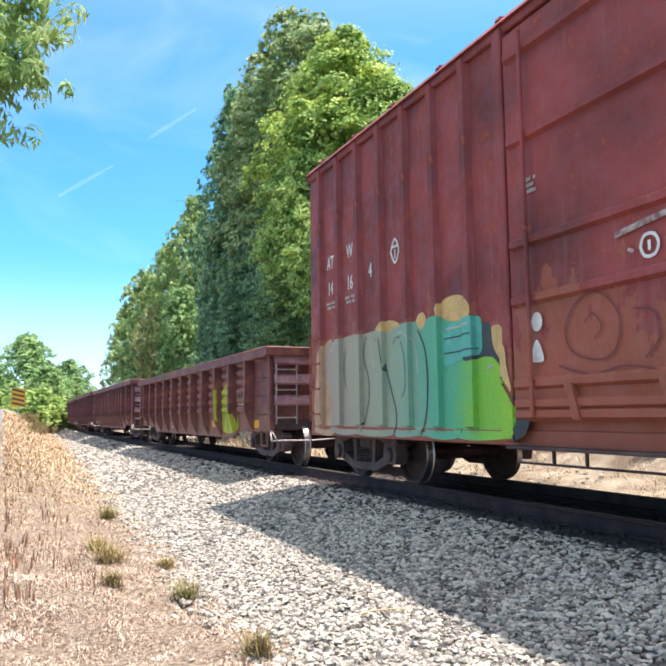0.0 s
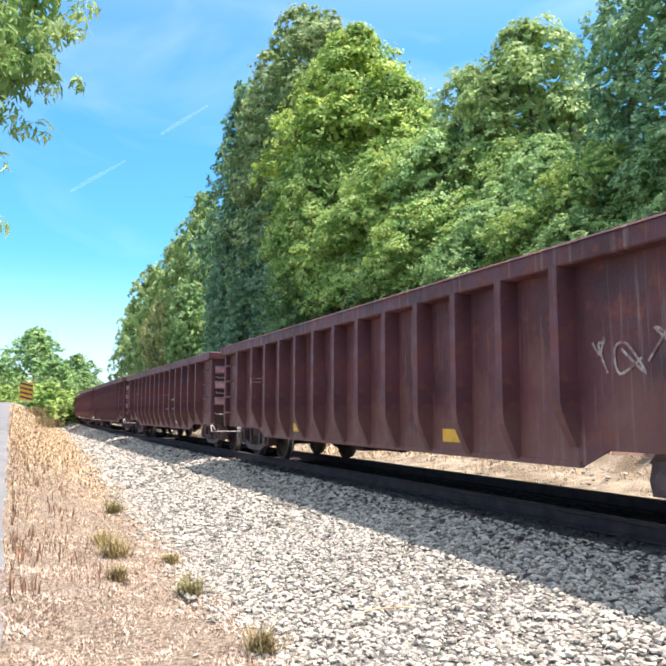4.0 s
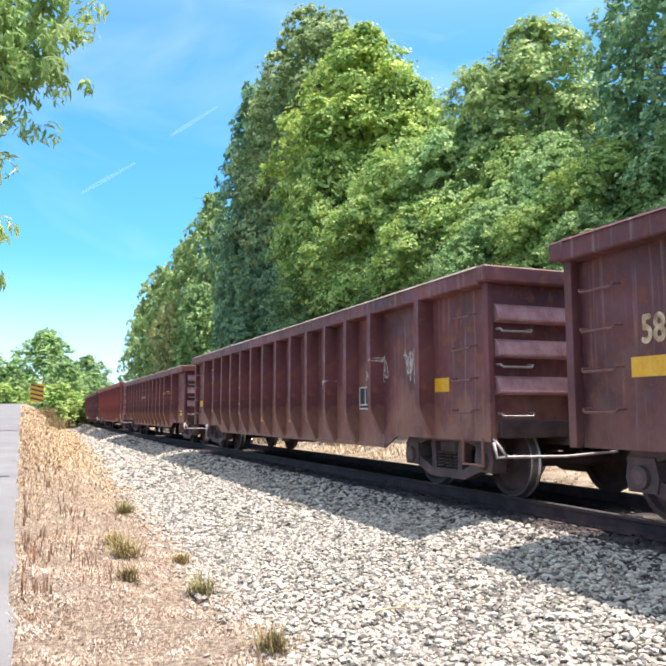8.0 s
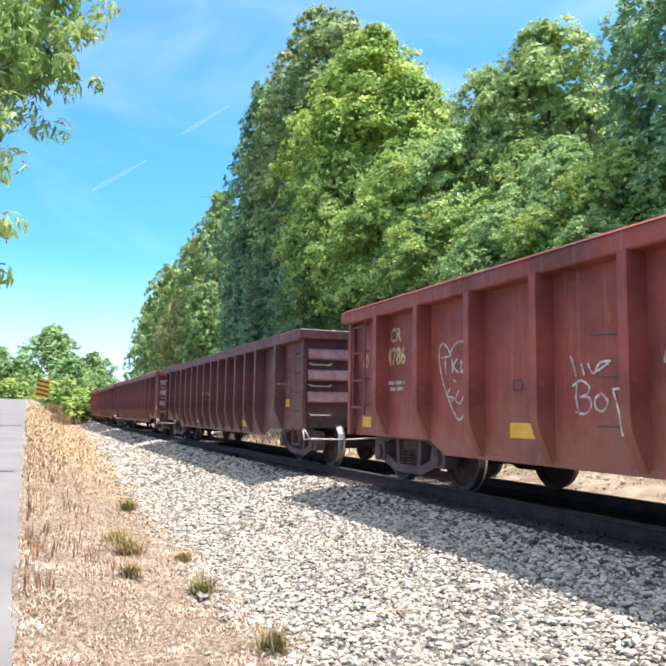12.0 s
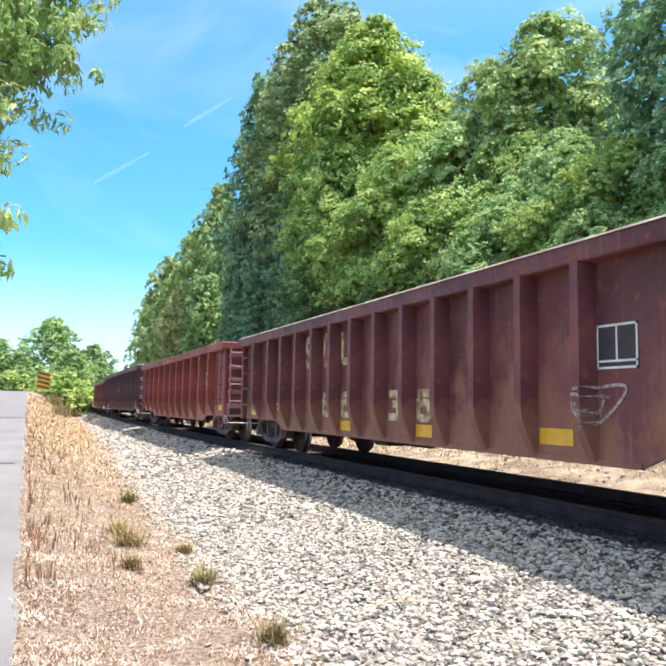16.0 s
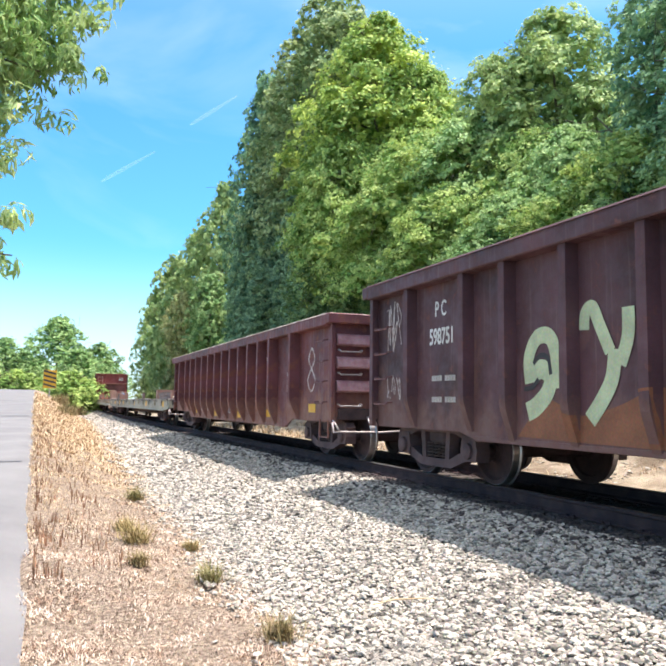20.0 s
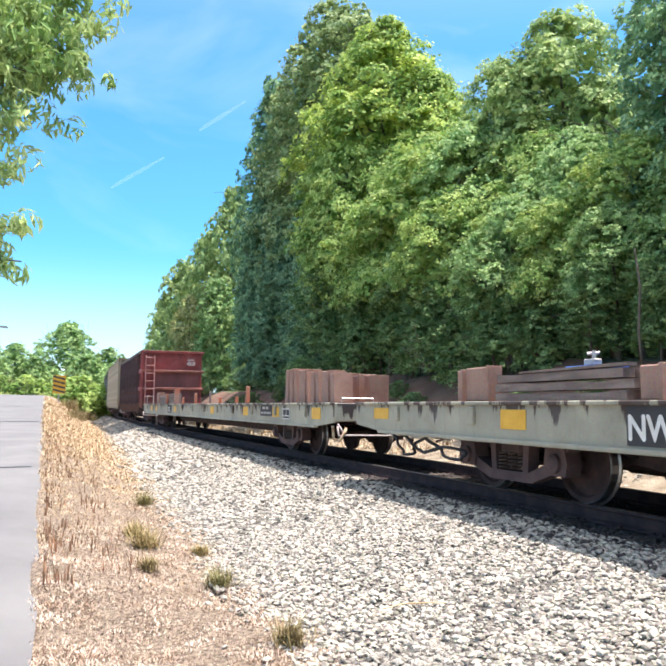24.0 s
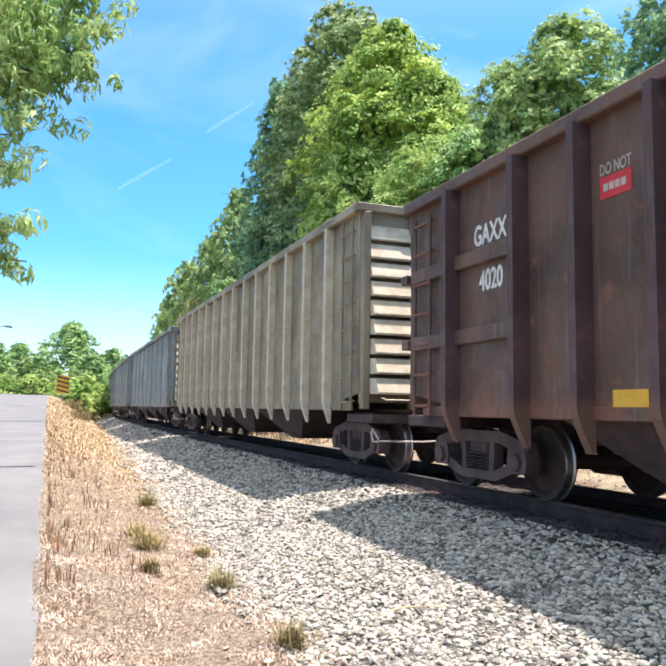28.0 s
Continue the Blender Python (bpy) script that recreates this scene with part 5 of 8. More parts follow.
def scrawl(rs, y, z, wide, high, k):
    """Illegible hand-drawn strokes in a box."""
    out = []
    for i in range(k):
        a = y + wide / 2 - wide * (i + 0.5) / k
        pts = [(a + rs.uniform(-0.6, 0.6) * wide / k, z + rs.uniform(-0.4, 0.4) * high) for _ in range(6)]
        out.append((curl(pts), rs.uniform(0.016, 0.03), 0))
    return out


def faded_spray(name, stops):
    """Spray paint that runs through several colours along the car."""
    m, n, l, p = graph(name)
    co, sep, mr = n.new("ShaderNodeTexCoord"), n.new("ShaderNodeSeparateXYZ"), n.new("ShaderNodeMapRange")
    mr.inputs["From Min"].default_value, mr.inputs["From Max"].default_value = stops[0][0], stops[-1][0]
    l.new(co.outputs["Object"], sep.inputs["Vector"])
    no = noise_node(n, l, 2.5, 3)
    ad = n.new("ShaderNodeMath")
    ad.operation = "MULTIPLY_ADD"
    ad.inputs[1].default_value = 0.9
    l.new(no.outputs["Fac"], ad.inputs[0])
    l.new(sep.outputs["Y"], ad.inputs[2])
    l.new(ad.outputs[0], mr.inputs["Value"])
    r = n.new("ShaderNodeValToRGB")
    a, b = stops[0][0], stops[-1][0]
    r.color_ramp.elements[0].color, r.color_ramp.elements[1].color = (*stops[0][1], 1), (*stops[-1][1], 1)
    for y, c in stops[1:-1]:
        r.color_ramp.elements.new((y - a) / (b - a)).color = (*c, 1)
    l.new(mr.outputs["Result"], r.inputs["Fac"])
    f = noise_node(n, l, 30, 3)
    l.new(mix_node(n, l, 0.3, r.outputs["Color"], mix_node(n, l, 1.0, r.outputs["Color"], f.outputs["Color"], "OVERLAY")), p.inputs["Base Color"])
    p.inputs["Roughness"].default_value = 0.7
    return m


def service_box(car, y, z, w=0.42, h=0.34):
    """The white-framed black panel of service dates."""
    y += OFF.get(car, 0.0)
    if car in PANELS:
        y = min((p - 0.31 for p in PANELS[car]), key=lambda q: abs(q - y))
    sh, fr = Shape(), Shape()
    x = SURFACE[car](y, z)
    sh.box(x - 0.001, x + 0.003, y - w / 2, y + w / 2, z - h / 2, z + h / 2, 0, 0)
    t = 0.022
    for a, b, c, d in ((-w / 2, w / 2, h / 2 - t, h / 2), (-w / 2, w / 2, -h / 2, -h / 2 + t), (-w / 2, -w / 2 + t, -h / 2, h / 2), (w / 2 - t, w / 2, -h / 2, h / 2), (-0.01, 0.01, -h / 2 + 0.08, h / 2), (-w / 2, w / 2, -h / 2 + 0.06, -h / 2 + 0.08)):
        fr.box(x - 0.004, x, y + a, y + b, z + c, z + d)
    panel = part("service_panel", sh.mesh("service_panel", P_BLACK), car)
    part("panel_frame", fr.mesh("panel_frame", WHITE), panel)
    return panel


# ---- freight cars: x across, y along with the leading end at -y, z up from the rail tops ----
R_WHEEL = 0.42
SPEED = 11.05
WHEELSETS = []


def wheelset_mesh():
    sh = Shape()
    for side in (-1, 1):
        # from the outer hub to the inner one
        prof = [(0.83, 0.001), (0.83, 0.11), (0.79, 0.125), (0.765, 0.16), (0.755, 0.33), (0.79, 0.355), (0.80, 0.36), (0.80, 0.412), (0.785, R_WHEEL), (0.705, R_WHEEL + 0.003), (0.69, R_WHEEL + 0.026), (0.668, R_WHEEL + 0.02), (0.665, 0.35), (0.70, 0.33), (0.71, 0.16), (0.67, 0.12), (0.66, 0.09)]
        sh.lathe([(side * a, r) for a, r in prof], 32, "x", [0, 0, 0, 0, 0, 0, 0, 1, 1, 1, 0, 0, 0, 0, 0, 0])
    sh.lathe([(-0.98, 0.001), (-0.98, 0.075), (-0.83, 0.08), (-0.6, 0.085), (0.6, 0.085), (0.83, 0.08), (0.98, 0.075), (0.98, 0.001)], 14)
    return sh.mesh("wheelset", WHEEL, TREAD, smooth=False)


def truck_meshes():
    z = R_WHEEL
    fr = Shape()
    h = 0.865
    for side in (-1, 1):
        lo, hi = (side * 1.14, side * 0.99) if side < 0 else (0.99, 1.14)
        # compression member over the top
        fr_s = Shape()
        fr_s.prism([(-h - 0.20, z + 0.15), (-h - 0.13, z + 0.23), (-0.52, z + 0.34), (0.52, z + 0.34), (h + 0.13, z + 0.23), (h + 0.20, z + 0.15), (h + 0.10, z + 0.06), (0.50, z + 0.20), (-0.50, z + 0.20), (-h - 0.10, z + 0.06)], lo, hi)
        # tension member below
        fr_s.prism([(-h + 0.02, z + 0.04), (-h - 0.12, z - 0.06), (-0.40, z - 0.25), (0.40, z - 0.25), (h + 0.12, z - 0.06), (h - 0.02, z + 0.04), (0.36, z - 0.14), (-0.36, z - 0.14)], lo + 0.003, hi - 0.003)
        for s in (-1, 1):
            fr_s.prism([(s * 0.30 - 0.05, z - 0.2), (s * 0.30 + 0.05, z - 0.2), (s * 0.34 + 0.05, z + 0.28), (s * 0.34 - 0.05, z + 0.28)], lo + 0.006, hi - 0.006)
            # journal box
            c = s * h
            fr_s.prism([(c - 0.16, z - 0.13), (c + 0.16, z - 0.13), (c + 0.19, z), (c + 0.15, z + 0.17), (c - 0.15, z + 0.17), (c - 0.19, z)], lo - 0.02, hi + 0.02)
            cap = Shape().lathe([(side * 1.15, 0.105), (side * 1.20, 0.10), (side * 1.215, 0.06), (side * 1.215, 0.001)], 14)
            fr_s.add([(x, y + c, zz + z) for x, y, zz in cap.v], cap.f)
        yield "side_frame", fr_s.mesh("side_frame", TRUCK)
    bo = Shape().box(-1.12, 1.12, -0.2, 0.2, z + 0.06, z + 0.22, 0.03)
    bo.box(-0.55, 0.55, -0.26, 0.26, z + 0.18, z + 0.36, 0.03)
    yield "bolster", bo.mesh("bolster", GRIME)
    br = Shape()
    for s in (-1, 1):
        br.box(-0.9, 0.9, s * 0.36 - 0.03, s * 0.36 + 0.03, z - 0.12, z - 0.04, 0.01)
        for side in (-1, 1):
            br.box(side * 0.75 - 0.05, side * 0.75 + 0.05, s * 0.40 - 0.03, s * 0.40 + 0.04, z - 0.16, z + 0.12, 0.01)
    yield "brake_beam", br.mesh("brake_beam", GRIME)
    coil = [(0.062 * math.cos(k * 0.7), 0.062 * math.sin(k * 0.7), z - 0.13 + 0.2 * k / 44) for k in range(45)]
    yield "spring", Shape().tube(coil, 0.014, 5).mesh("spring", SPRING)


TRUCK = plain("truck_casting", (0.080, 0.046, 0.045), (0.140, 0.082, 0.074), 0.8, 0.05, 4, 40, 0.4, 0.01)
TRUCK_SET = list(truck_meshes())
WHEELSET = wheelset_mesh()


def add_truck(car, y):
    t = part("truck", TRUCK_SET[2][1], car, at=pose(0, y, 0))
    for name, me in (TRUCK_SET[0], TRUCK_SET[1], TRUCK_SET[3]):
        part(name, me, t)
    for dy in (-0.19, 0.0, 0.19):
        for x in (-1.065, 1.065):
            part("spring", TRUCK_SET[4][1], t, at=pose(x, dy, 0))
    for dy in (-0.865, 0.865):
        WHEELSETS.append((part("wheelset", WHEELSET, t, at=pose(0, dy, R_WHEEL)), car, y + dy))


def coupler_mesh(reach):
    sh = Shape().box(-0.09, 0.09, -reach, 0.3, 0.80, 0.96, 0.02)
    sh.prism([(-0.16, -reach - 0.28), (0.10, -reach - 0.30), (0.17, -reach - 0.12), (0.15, -reach + 0.02), (-0.15, -reach + 0.02)], 0.74, 1.02, "z")
    return sh.mesh("coupler", GRIME)


def add_couplers(car, y_lead, y_trail, reach=0.42):
    me = coupler_mesh(reach)
    part("coupler", me, car, at=pose(0, y_lead, 0))
    part("coupler", me, car, at=pose(0, y_trail, 0, 0, 0, 180))
    hose = Shape().tube([(0.3, -reach + 0.2, 0.78), (0.32, -reach, 0.62), (0.25, -reach - 0.18, 0.45), (0.1, -reach - 0.25, 0.42)], 0.025, 6).mesh("air_hose", GRIME, smooth=True)
    part("air_hose", hose, car, at=pose(0, y_lead, 0))
    part("air_hose", hose, car, at=pose(0, y_trail, 0, 0, 0, 180))
    lever = Shape().tube([(-1.46, -0.12, 0.66), (-1.455, -0.17, 0.50), (-1.34, -0.20, 0.51), (-0.6, -0.22, 0.50), (0.1, -0.24, 0.54), (0.16, -0.30, 0.90)], 0.017, 6).tube([(-1.44, -0.08, 0.70), (-1.40, -0.14, 0.62), (-1.36, -0.20, 0.51)], 0.015, 6).mesh("uncoupling_lever", LEVER, smooth=True)
    part("uncoupling_lever", lever, car, at=pose(0, y_lead, 0))
    part("uncoupling_lever", lever, car, at=pose(0, y_trail, 0, 0, 0, 180))


def add_ladder(car, where, rungs, mat, wide=0.40, rails=True, name="ladder", thick=0.016):
    """where: a pose whose x runs along the rungs, z up, and -y outwards."""
    z0, z1 = rungs[0] - 0.12, rungs[-1] + 0.12
    la = part(name, Shape().tube([(0, -0.07, z0), (0, -0.07, z1)], thick, 6).tube([(wide, -0.07, z0), (wide, -0.07, z1)], thick, 6).mesh("stile", mat), car, at=where) if rails else None
    rung = Shape().tube([(0, 0, 0.03), (0, -0.085, 0.025), (0.02, -0.09, 0), (wide - 0.02, -0.09, 0), (wide, -0.085, 0.025), (wide, 0, 0.03)], thick * 0.82, 6).mesh("rung", mat)
    for z in rungs:
        if la:
            part("rung", rung, la, at=pose(0, 0, z))
        else:
            part("grab_iron", rung, car, at=where @ pose(0, 0, z))


def post_mesh(mat, z0, z1, deep, wide, foot=0.45, taper=0.9):
    """A pressed side post: a hat section whose front curves in to the sheet at the foot."""
    levels = [(z1, 1.0, 1.0)] + [(z0 + foot * (1 - k), d, 1 + (taper - 1) * k) for k, d in ((0, 1.0), (0.22, 0.92), (0.6, 0.56), (1.0, 0.13))]
    V = []
    for z, d, t in levels:
        w = wide / 2 * t
        V += [(0, -w, z), (0, w, z), (-deep * d, w * 0.86, z), (-deep * d, -w * 0.86, z)]
    F = [(0, 1, 2, 3)]
    for a in range(0, 4 * (len(levels) - 1), 4):
        F += [(a + 3, a + 2, a + 6, a + 7), (a + 1, a + 5, a + 6, a + 2), (a, a + 3, a + 7, a + 4)]
    a = 4 * (len(levels) - 1)
    F.append((a, a + 3, a + 2, a + 1))
    return Shape().add(V, F).mesh("post", mat)


SOU_POSTS = [6.36] + [5.25 - 0.868 * i for i in range(12)] + [-5.72]


def even_posts(n, pitch, shift=0.0):
    return [shift + pitch * (i - (n - 1) / 2) for i in range(n)]


CARS = []


def start_car(name, label, category, lead, trail):
    """An empty at the car's middle on the rail tops; lead and trail are its ends along the track at the start."""
    car = thing(name, label, category, "cars of the freight train")
    CARS.append((car, (lead + trail) / 2, (trail - lead) / 2))
    SURFACE[car] = flat_surface(-1.53)
    return car, (trail - lead) / 2


def gondola(label, lead, trail, mat, posts=None, top=2.52, bot=0.50, end_bot=0.66, deep=0.21, wide=0.13, ribbed=False, end="bulged", truck_in=1.35, truck_lead=1.05, load=False, base=None):
    """A gondola; base is the point along the track that its posts and markings are counted from."""
    car, h = start_car("gondola_car", label, "gondola car", lead, trail)
    XS = -1.34
    OFF[car] = base - (lead + trail) / 2 if base else 0.0
    posts = [p + OFF[car] for p in posts or SOU_POSTS]
    posts = [p for p in posts if abs(p) < h - 0.25]
    SURFACE[car] = hat_surface(XS - 0.012, deep, wide, posts, bot + 0.62 if ribbed else None, sorted(posts)[-2], bot + 0.02)
    if ribbed:
        LEVELS[car] = [bot + 0.62 + 0.2 * j + d for j in range(6) for d in (-0.08, -0.05, 0.0, 0.05, 0.08)]
    # sides: a sheet with a deeper belly between the trucks
    cut = h - truck_in - 1.35
    prof = [(-h, end_bot), (-cut - 0.35, end_bot), (-cut, bot), (cut, bot), (cut + 0.35, end_bot), (h, end_bot), (h, top), (-h, top)]
    side = Shape().prism(prof, XS - 0.012, XS + 0.012).mesh("side_sheet", mat)
    chord = Shape().box(XS - 0.205, XS + 0.03, -h, h, top - 0.19, top, 0.015).mesh("top_chord", mat)
    lip = Shape().prism([(XS - 0.222, top - 0.010), (XS - 0.204, top + 0.014), (XS + 0.03, top + 0.014), (XS + 0.03, top + 0.002), (XS - 0.2, top + 0.002), (XS - 0.206, top - 0.010)], -h, h, "y").mesh("rim_lip", RIM if mat in (BROWN, OCHRE) else mat)
    sill = Shape().box(XS - 0.028, XS + 0.02, -cut, cut, bot - 0.01, bot + 0.05, 0.006).mesh("side_sill", mat)
    post = post_mesh(mat, bot + 0.02, top - 0.18, deep, wide)
    short = post_mesh(mat, end_bot + 0.02, top - 0.18, deep, wide, 0.42)
    for flip in (0, 180):
        m = pose(0, 0, 0, 0, 0, flip)
        part("side_sheet", side, car, at=m)
        part("top_chord", chord, car, at=m)
        part("rim_lip", lip, car, at=m)
        part("side_sill", sill, car, at=m)
        for y in posts if flip == 0 else [-y for y in posts]:
            part("post", post if abs(y) < cut - 0.1 else short, car, at=m @ pose(XS - 0.012, y, 0))
        if ribbed:
            for y0, y1 in list(zip(sorted(posts), sorted(posts)[1:]))[:-1] if flip == 0 else list(zip(sorted(posts), sorted(posts)[1:]))[1:]:
                y, pitch = (y0 + y1) / 2, y1 - y0
                w = pitch * 0.36
                rb = Shape().prism([(0, -0.08), (-0.045, -0.05), (-0.06, 0), (-0.045, 0.05), (0, 0.08)], -w, w, "y").mesh("panel_rib", mat)
                for k in range(6):
                    part("panel_rib", rb, car, at=m @ pose(XS - 0.012, y, bot + 0.62 + k * 0.2))
    part("floor_plate", Shape().box(XS + 0.015, -XS - 0.015, -h + 0.05, h - 0.05, 0.98, 1.06).mesh("floor_plate", INSIDE), car)
    under = Shape().box(-0.22, 0.22, -h + 0.2, h - 0.2, 0.62, 0.975, 0.02)
    for i in range(9):
        y = -cut + i * cut / 4
        under.box(-1.30, 1.30, y - 0.06, y + 0.06, 0.72, 0.975)
    part("center_sill", under.mesh("center_sill", GRIME), car)
    tank = Shape().lathe([(-0.55, 0.001), (-0.55, 0.17), (0.55, 0.17), (0.55, 0.001)], 12, "y").box(-0.1, 0.5, 0.7, 1.2, -0.2, 0.15, 0.02)
    part("brake_reservoir", tank.mesh("brake_reservoir", GRIME), car, at=pose(-0.6, 0.6, 0.55))
    # ends
    sheet = Shape().box(-1.41, 1.41, -0.012, 0.012, end_bot + 0.1, top - 0.02).mesh("end_sheet", mat)
    cap = Shape().box(-1.56, 1.56, -0.16, 0.03, top - 0.17, top + 0.004, 0.015).mesh("end_cap", mat)
    corner = Shape().box(-0.035, 0.035, -0.07, 0.03, end_bot, top - 0.17, 0.006).mesh("corner_post", mat)
    ribs = []
    # ribs take the pale pink, brightened for light on their tops
    if end == "bulged":
        for z in (1.28, 1.69, 2.08):
            ribs.append(Shape().prism([(-0.012, z - 0.11), (-0.12, z - 0.09), (-0.125, z - 0.07), (-0.075, z + 0.07), (-0.012, z + 0.10)], -1.36, 1.36, "x").mesh("end_rib", END_PINK))
    else:
        # four pressed ribs with rounded ends
        bulge = [(-1.35, 0.001), (-1.345, 0.045), (-1.31, 0.072), (-1.26, 0.078), (-1.20, 0.066), (-1.0, 0.05), (-0.4, 0.058), (0.4, 0.058), (1.0, 0.05), (1.20, 0.066), (1.26, 0.078), (1.31, 0.072), (1.345, 0.045), (1.35, 0.001)]
        for z in (1.30, 1.62, 1.94, 2.25):
            ribs.append(Shape().lathe(bulge, 10, "x").moved(pose(0, -0.045, z)).mesh("end_rib", END_PINK, smooth=True))
        part("gusset_plate", Shape().prism([(-1.40, 0.66), (-1.40, 1.02), (-1.05, 1.00), (-0.86, 0.80), (-0.95, 0.66)], -h - 0.045, -h - 0.02, "y").mesh("gusset_plate", END_PINK), car)
        gear = part("brake_housing", Shape().box(-0.50, -0.20, -0.24, -0.012, 1.20, 1.84, 0.03).box(-0.42, -0.28, -0.30, -0.2, 1.5, 1.7, 0.02).mesh("brake_housing", GRIME), car, at=pose(0, -h, 0))
        part("chain", Shape().tube([(-0.34, -0.27, 1.5), (-0.36, -0.28, 1.2), (-0.30, -0.24, 0.9)], 0.018, 6).mesh("chain", END_PINK), gear)
        part("brake_step", Shape().box(-0.75, 0.25, -0.30, -0.02, 1.13, 1.165, 0.008).mesh("brake_step", END_PINK), car, at=pose(0, -h, 0))
    for y, turn in ((-h, 0), (h, 180)):
        m = pose(0, y, 0, 0, 0, turn)
        for name, me in [("end_sheet", sheet), ("end_cap", cap)] + [("end_rib", rb) for rb in ribs]:
            part(name, me, car, at=m)
        for x in (-1.43, 1.43):
            part("corner_post", corner, car, at=m @ pose(x, 0, 0))
    es2 = Shape().box(-1.32, 1.32, -0.05, 0.5, end_bot + 0.04, end_bot + 0.24, 0.02).box(-0.40, 0.40, -0.16, 0.4, end_bot - 0.05, end_bot + 0.20, 0.02).mesh("end_sill", GRIME)
    part("end_sill", es2, car, at=pose(0, -h, 0))
    part("end_sill", es2, car, at=pose(0, h, 0, 0, 0, 180))
    rungs = [0.98, 1.34, 1.70, 2.06]
    for y, turn in ((-h, 0), (h, 180)):
        add_ladder(car, pose(0, y, 0, 0, 0, turn) @ pose(-1.33 if turn == 0 else 0.87, -0.02 if end == "bulged" else -0.10, 0), [0.94, 1.475, 1.87] if end == "bulged" else [1.06, 1.50, 1.96, 2.32], ROD if end == "bulged" else END_PINK, 0.42 if end == "bulged" else 0.50, end != "bulged" or ribbed, thick=0.016 if end == "bulged" else 0.021)
        add_ladder(car, pose(0, y, 0, 0, 0, turn) @ pose(1.40 if turn else -1.43, (0.62 if turn == 0 else 0.16), 0, 0, 0, -90 if turn == 0 else 90), rungs if end == "bulged" else [1.08, 1.48, 1.90, 2.30], GRAB, 0.42, end != "bulged")
    step_me = Shape().tube([(-1.44, 0.12, 0.70), (-1.44, 0.12, 0.40), (-1.44, 0.52, 0.40), (-1.44, 0.52, 0.70)], 0.018, 6).mesh("sill_step", mat)
    part("sill_step", step_me, car, at=pose(0, -h, 0))
    part("sill_step", step_me, car, at=pose(0, h, 0, 0, 0, 180))
    part("brake_wheel", Shape().lathe([(-0.20, 0.17), (-0.19, 0.20), (-0.17, 0.20), (-0.16, 0.17), (-0.2, 0.17)], 16, "y").box(-0.18, 0.18, -0.19, -0.17, -0.015, 0.015).box(-0.015, 0.015, -0.19, -0.17, -0.18, 0.18).tube([(0, -0.2, 0), (0, 0.1, 0)], 0.02).mesh("brake_wheel", mat if end == "bulged" else END_PINK), car, at=pose(0.55, -h, 1.75) if end == "bulged" else pose(-0.32, -h - 0.14, 2.06))
    PANELS[car] = posts
    add_truck(car, -h + truck_lead)
    add_truck(car, h - truck_in)
    add_couplers(car, -h, h)
    if load:
        sh = Shape()
        rs = random.Random(len(CARS))
        for i in range(5):
            y = -h * 0.8 + i * h * 0.36 + rs.uniform(-1, 1)
            sh.box(-1.1, rs.uniform(0.2, 1.0), y - 0.25, y + 0.35, top - 0.25, top + rs.uniform(0.04, 0.09), 0.01)
        scrap = part("scrap_load", sh.mesh("scrap_load", ROD), car, "pale metal scrap just over the rim")
    return car


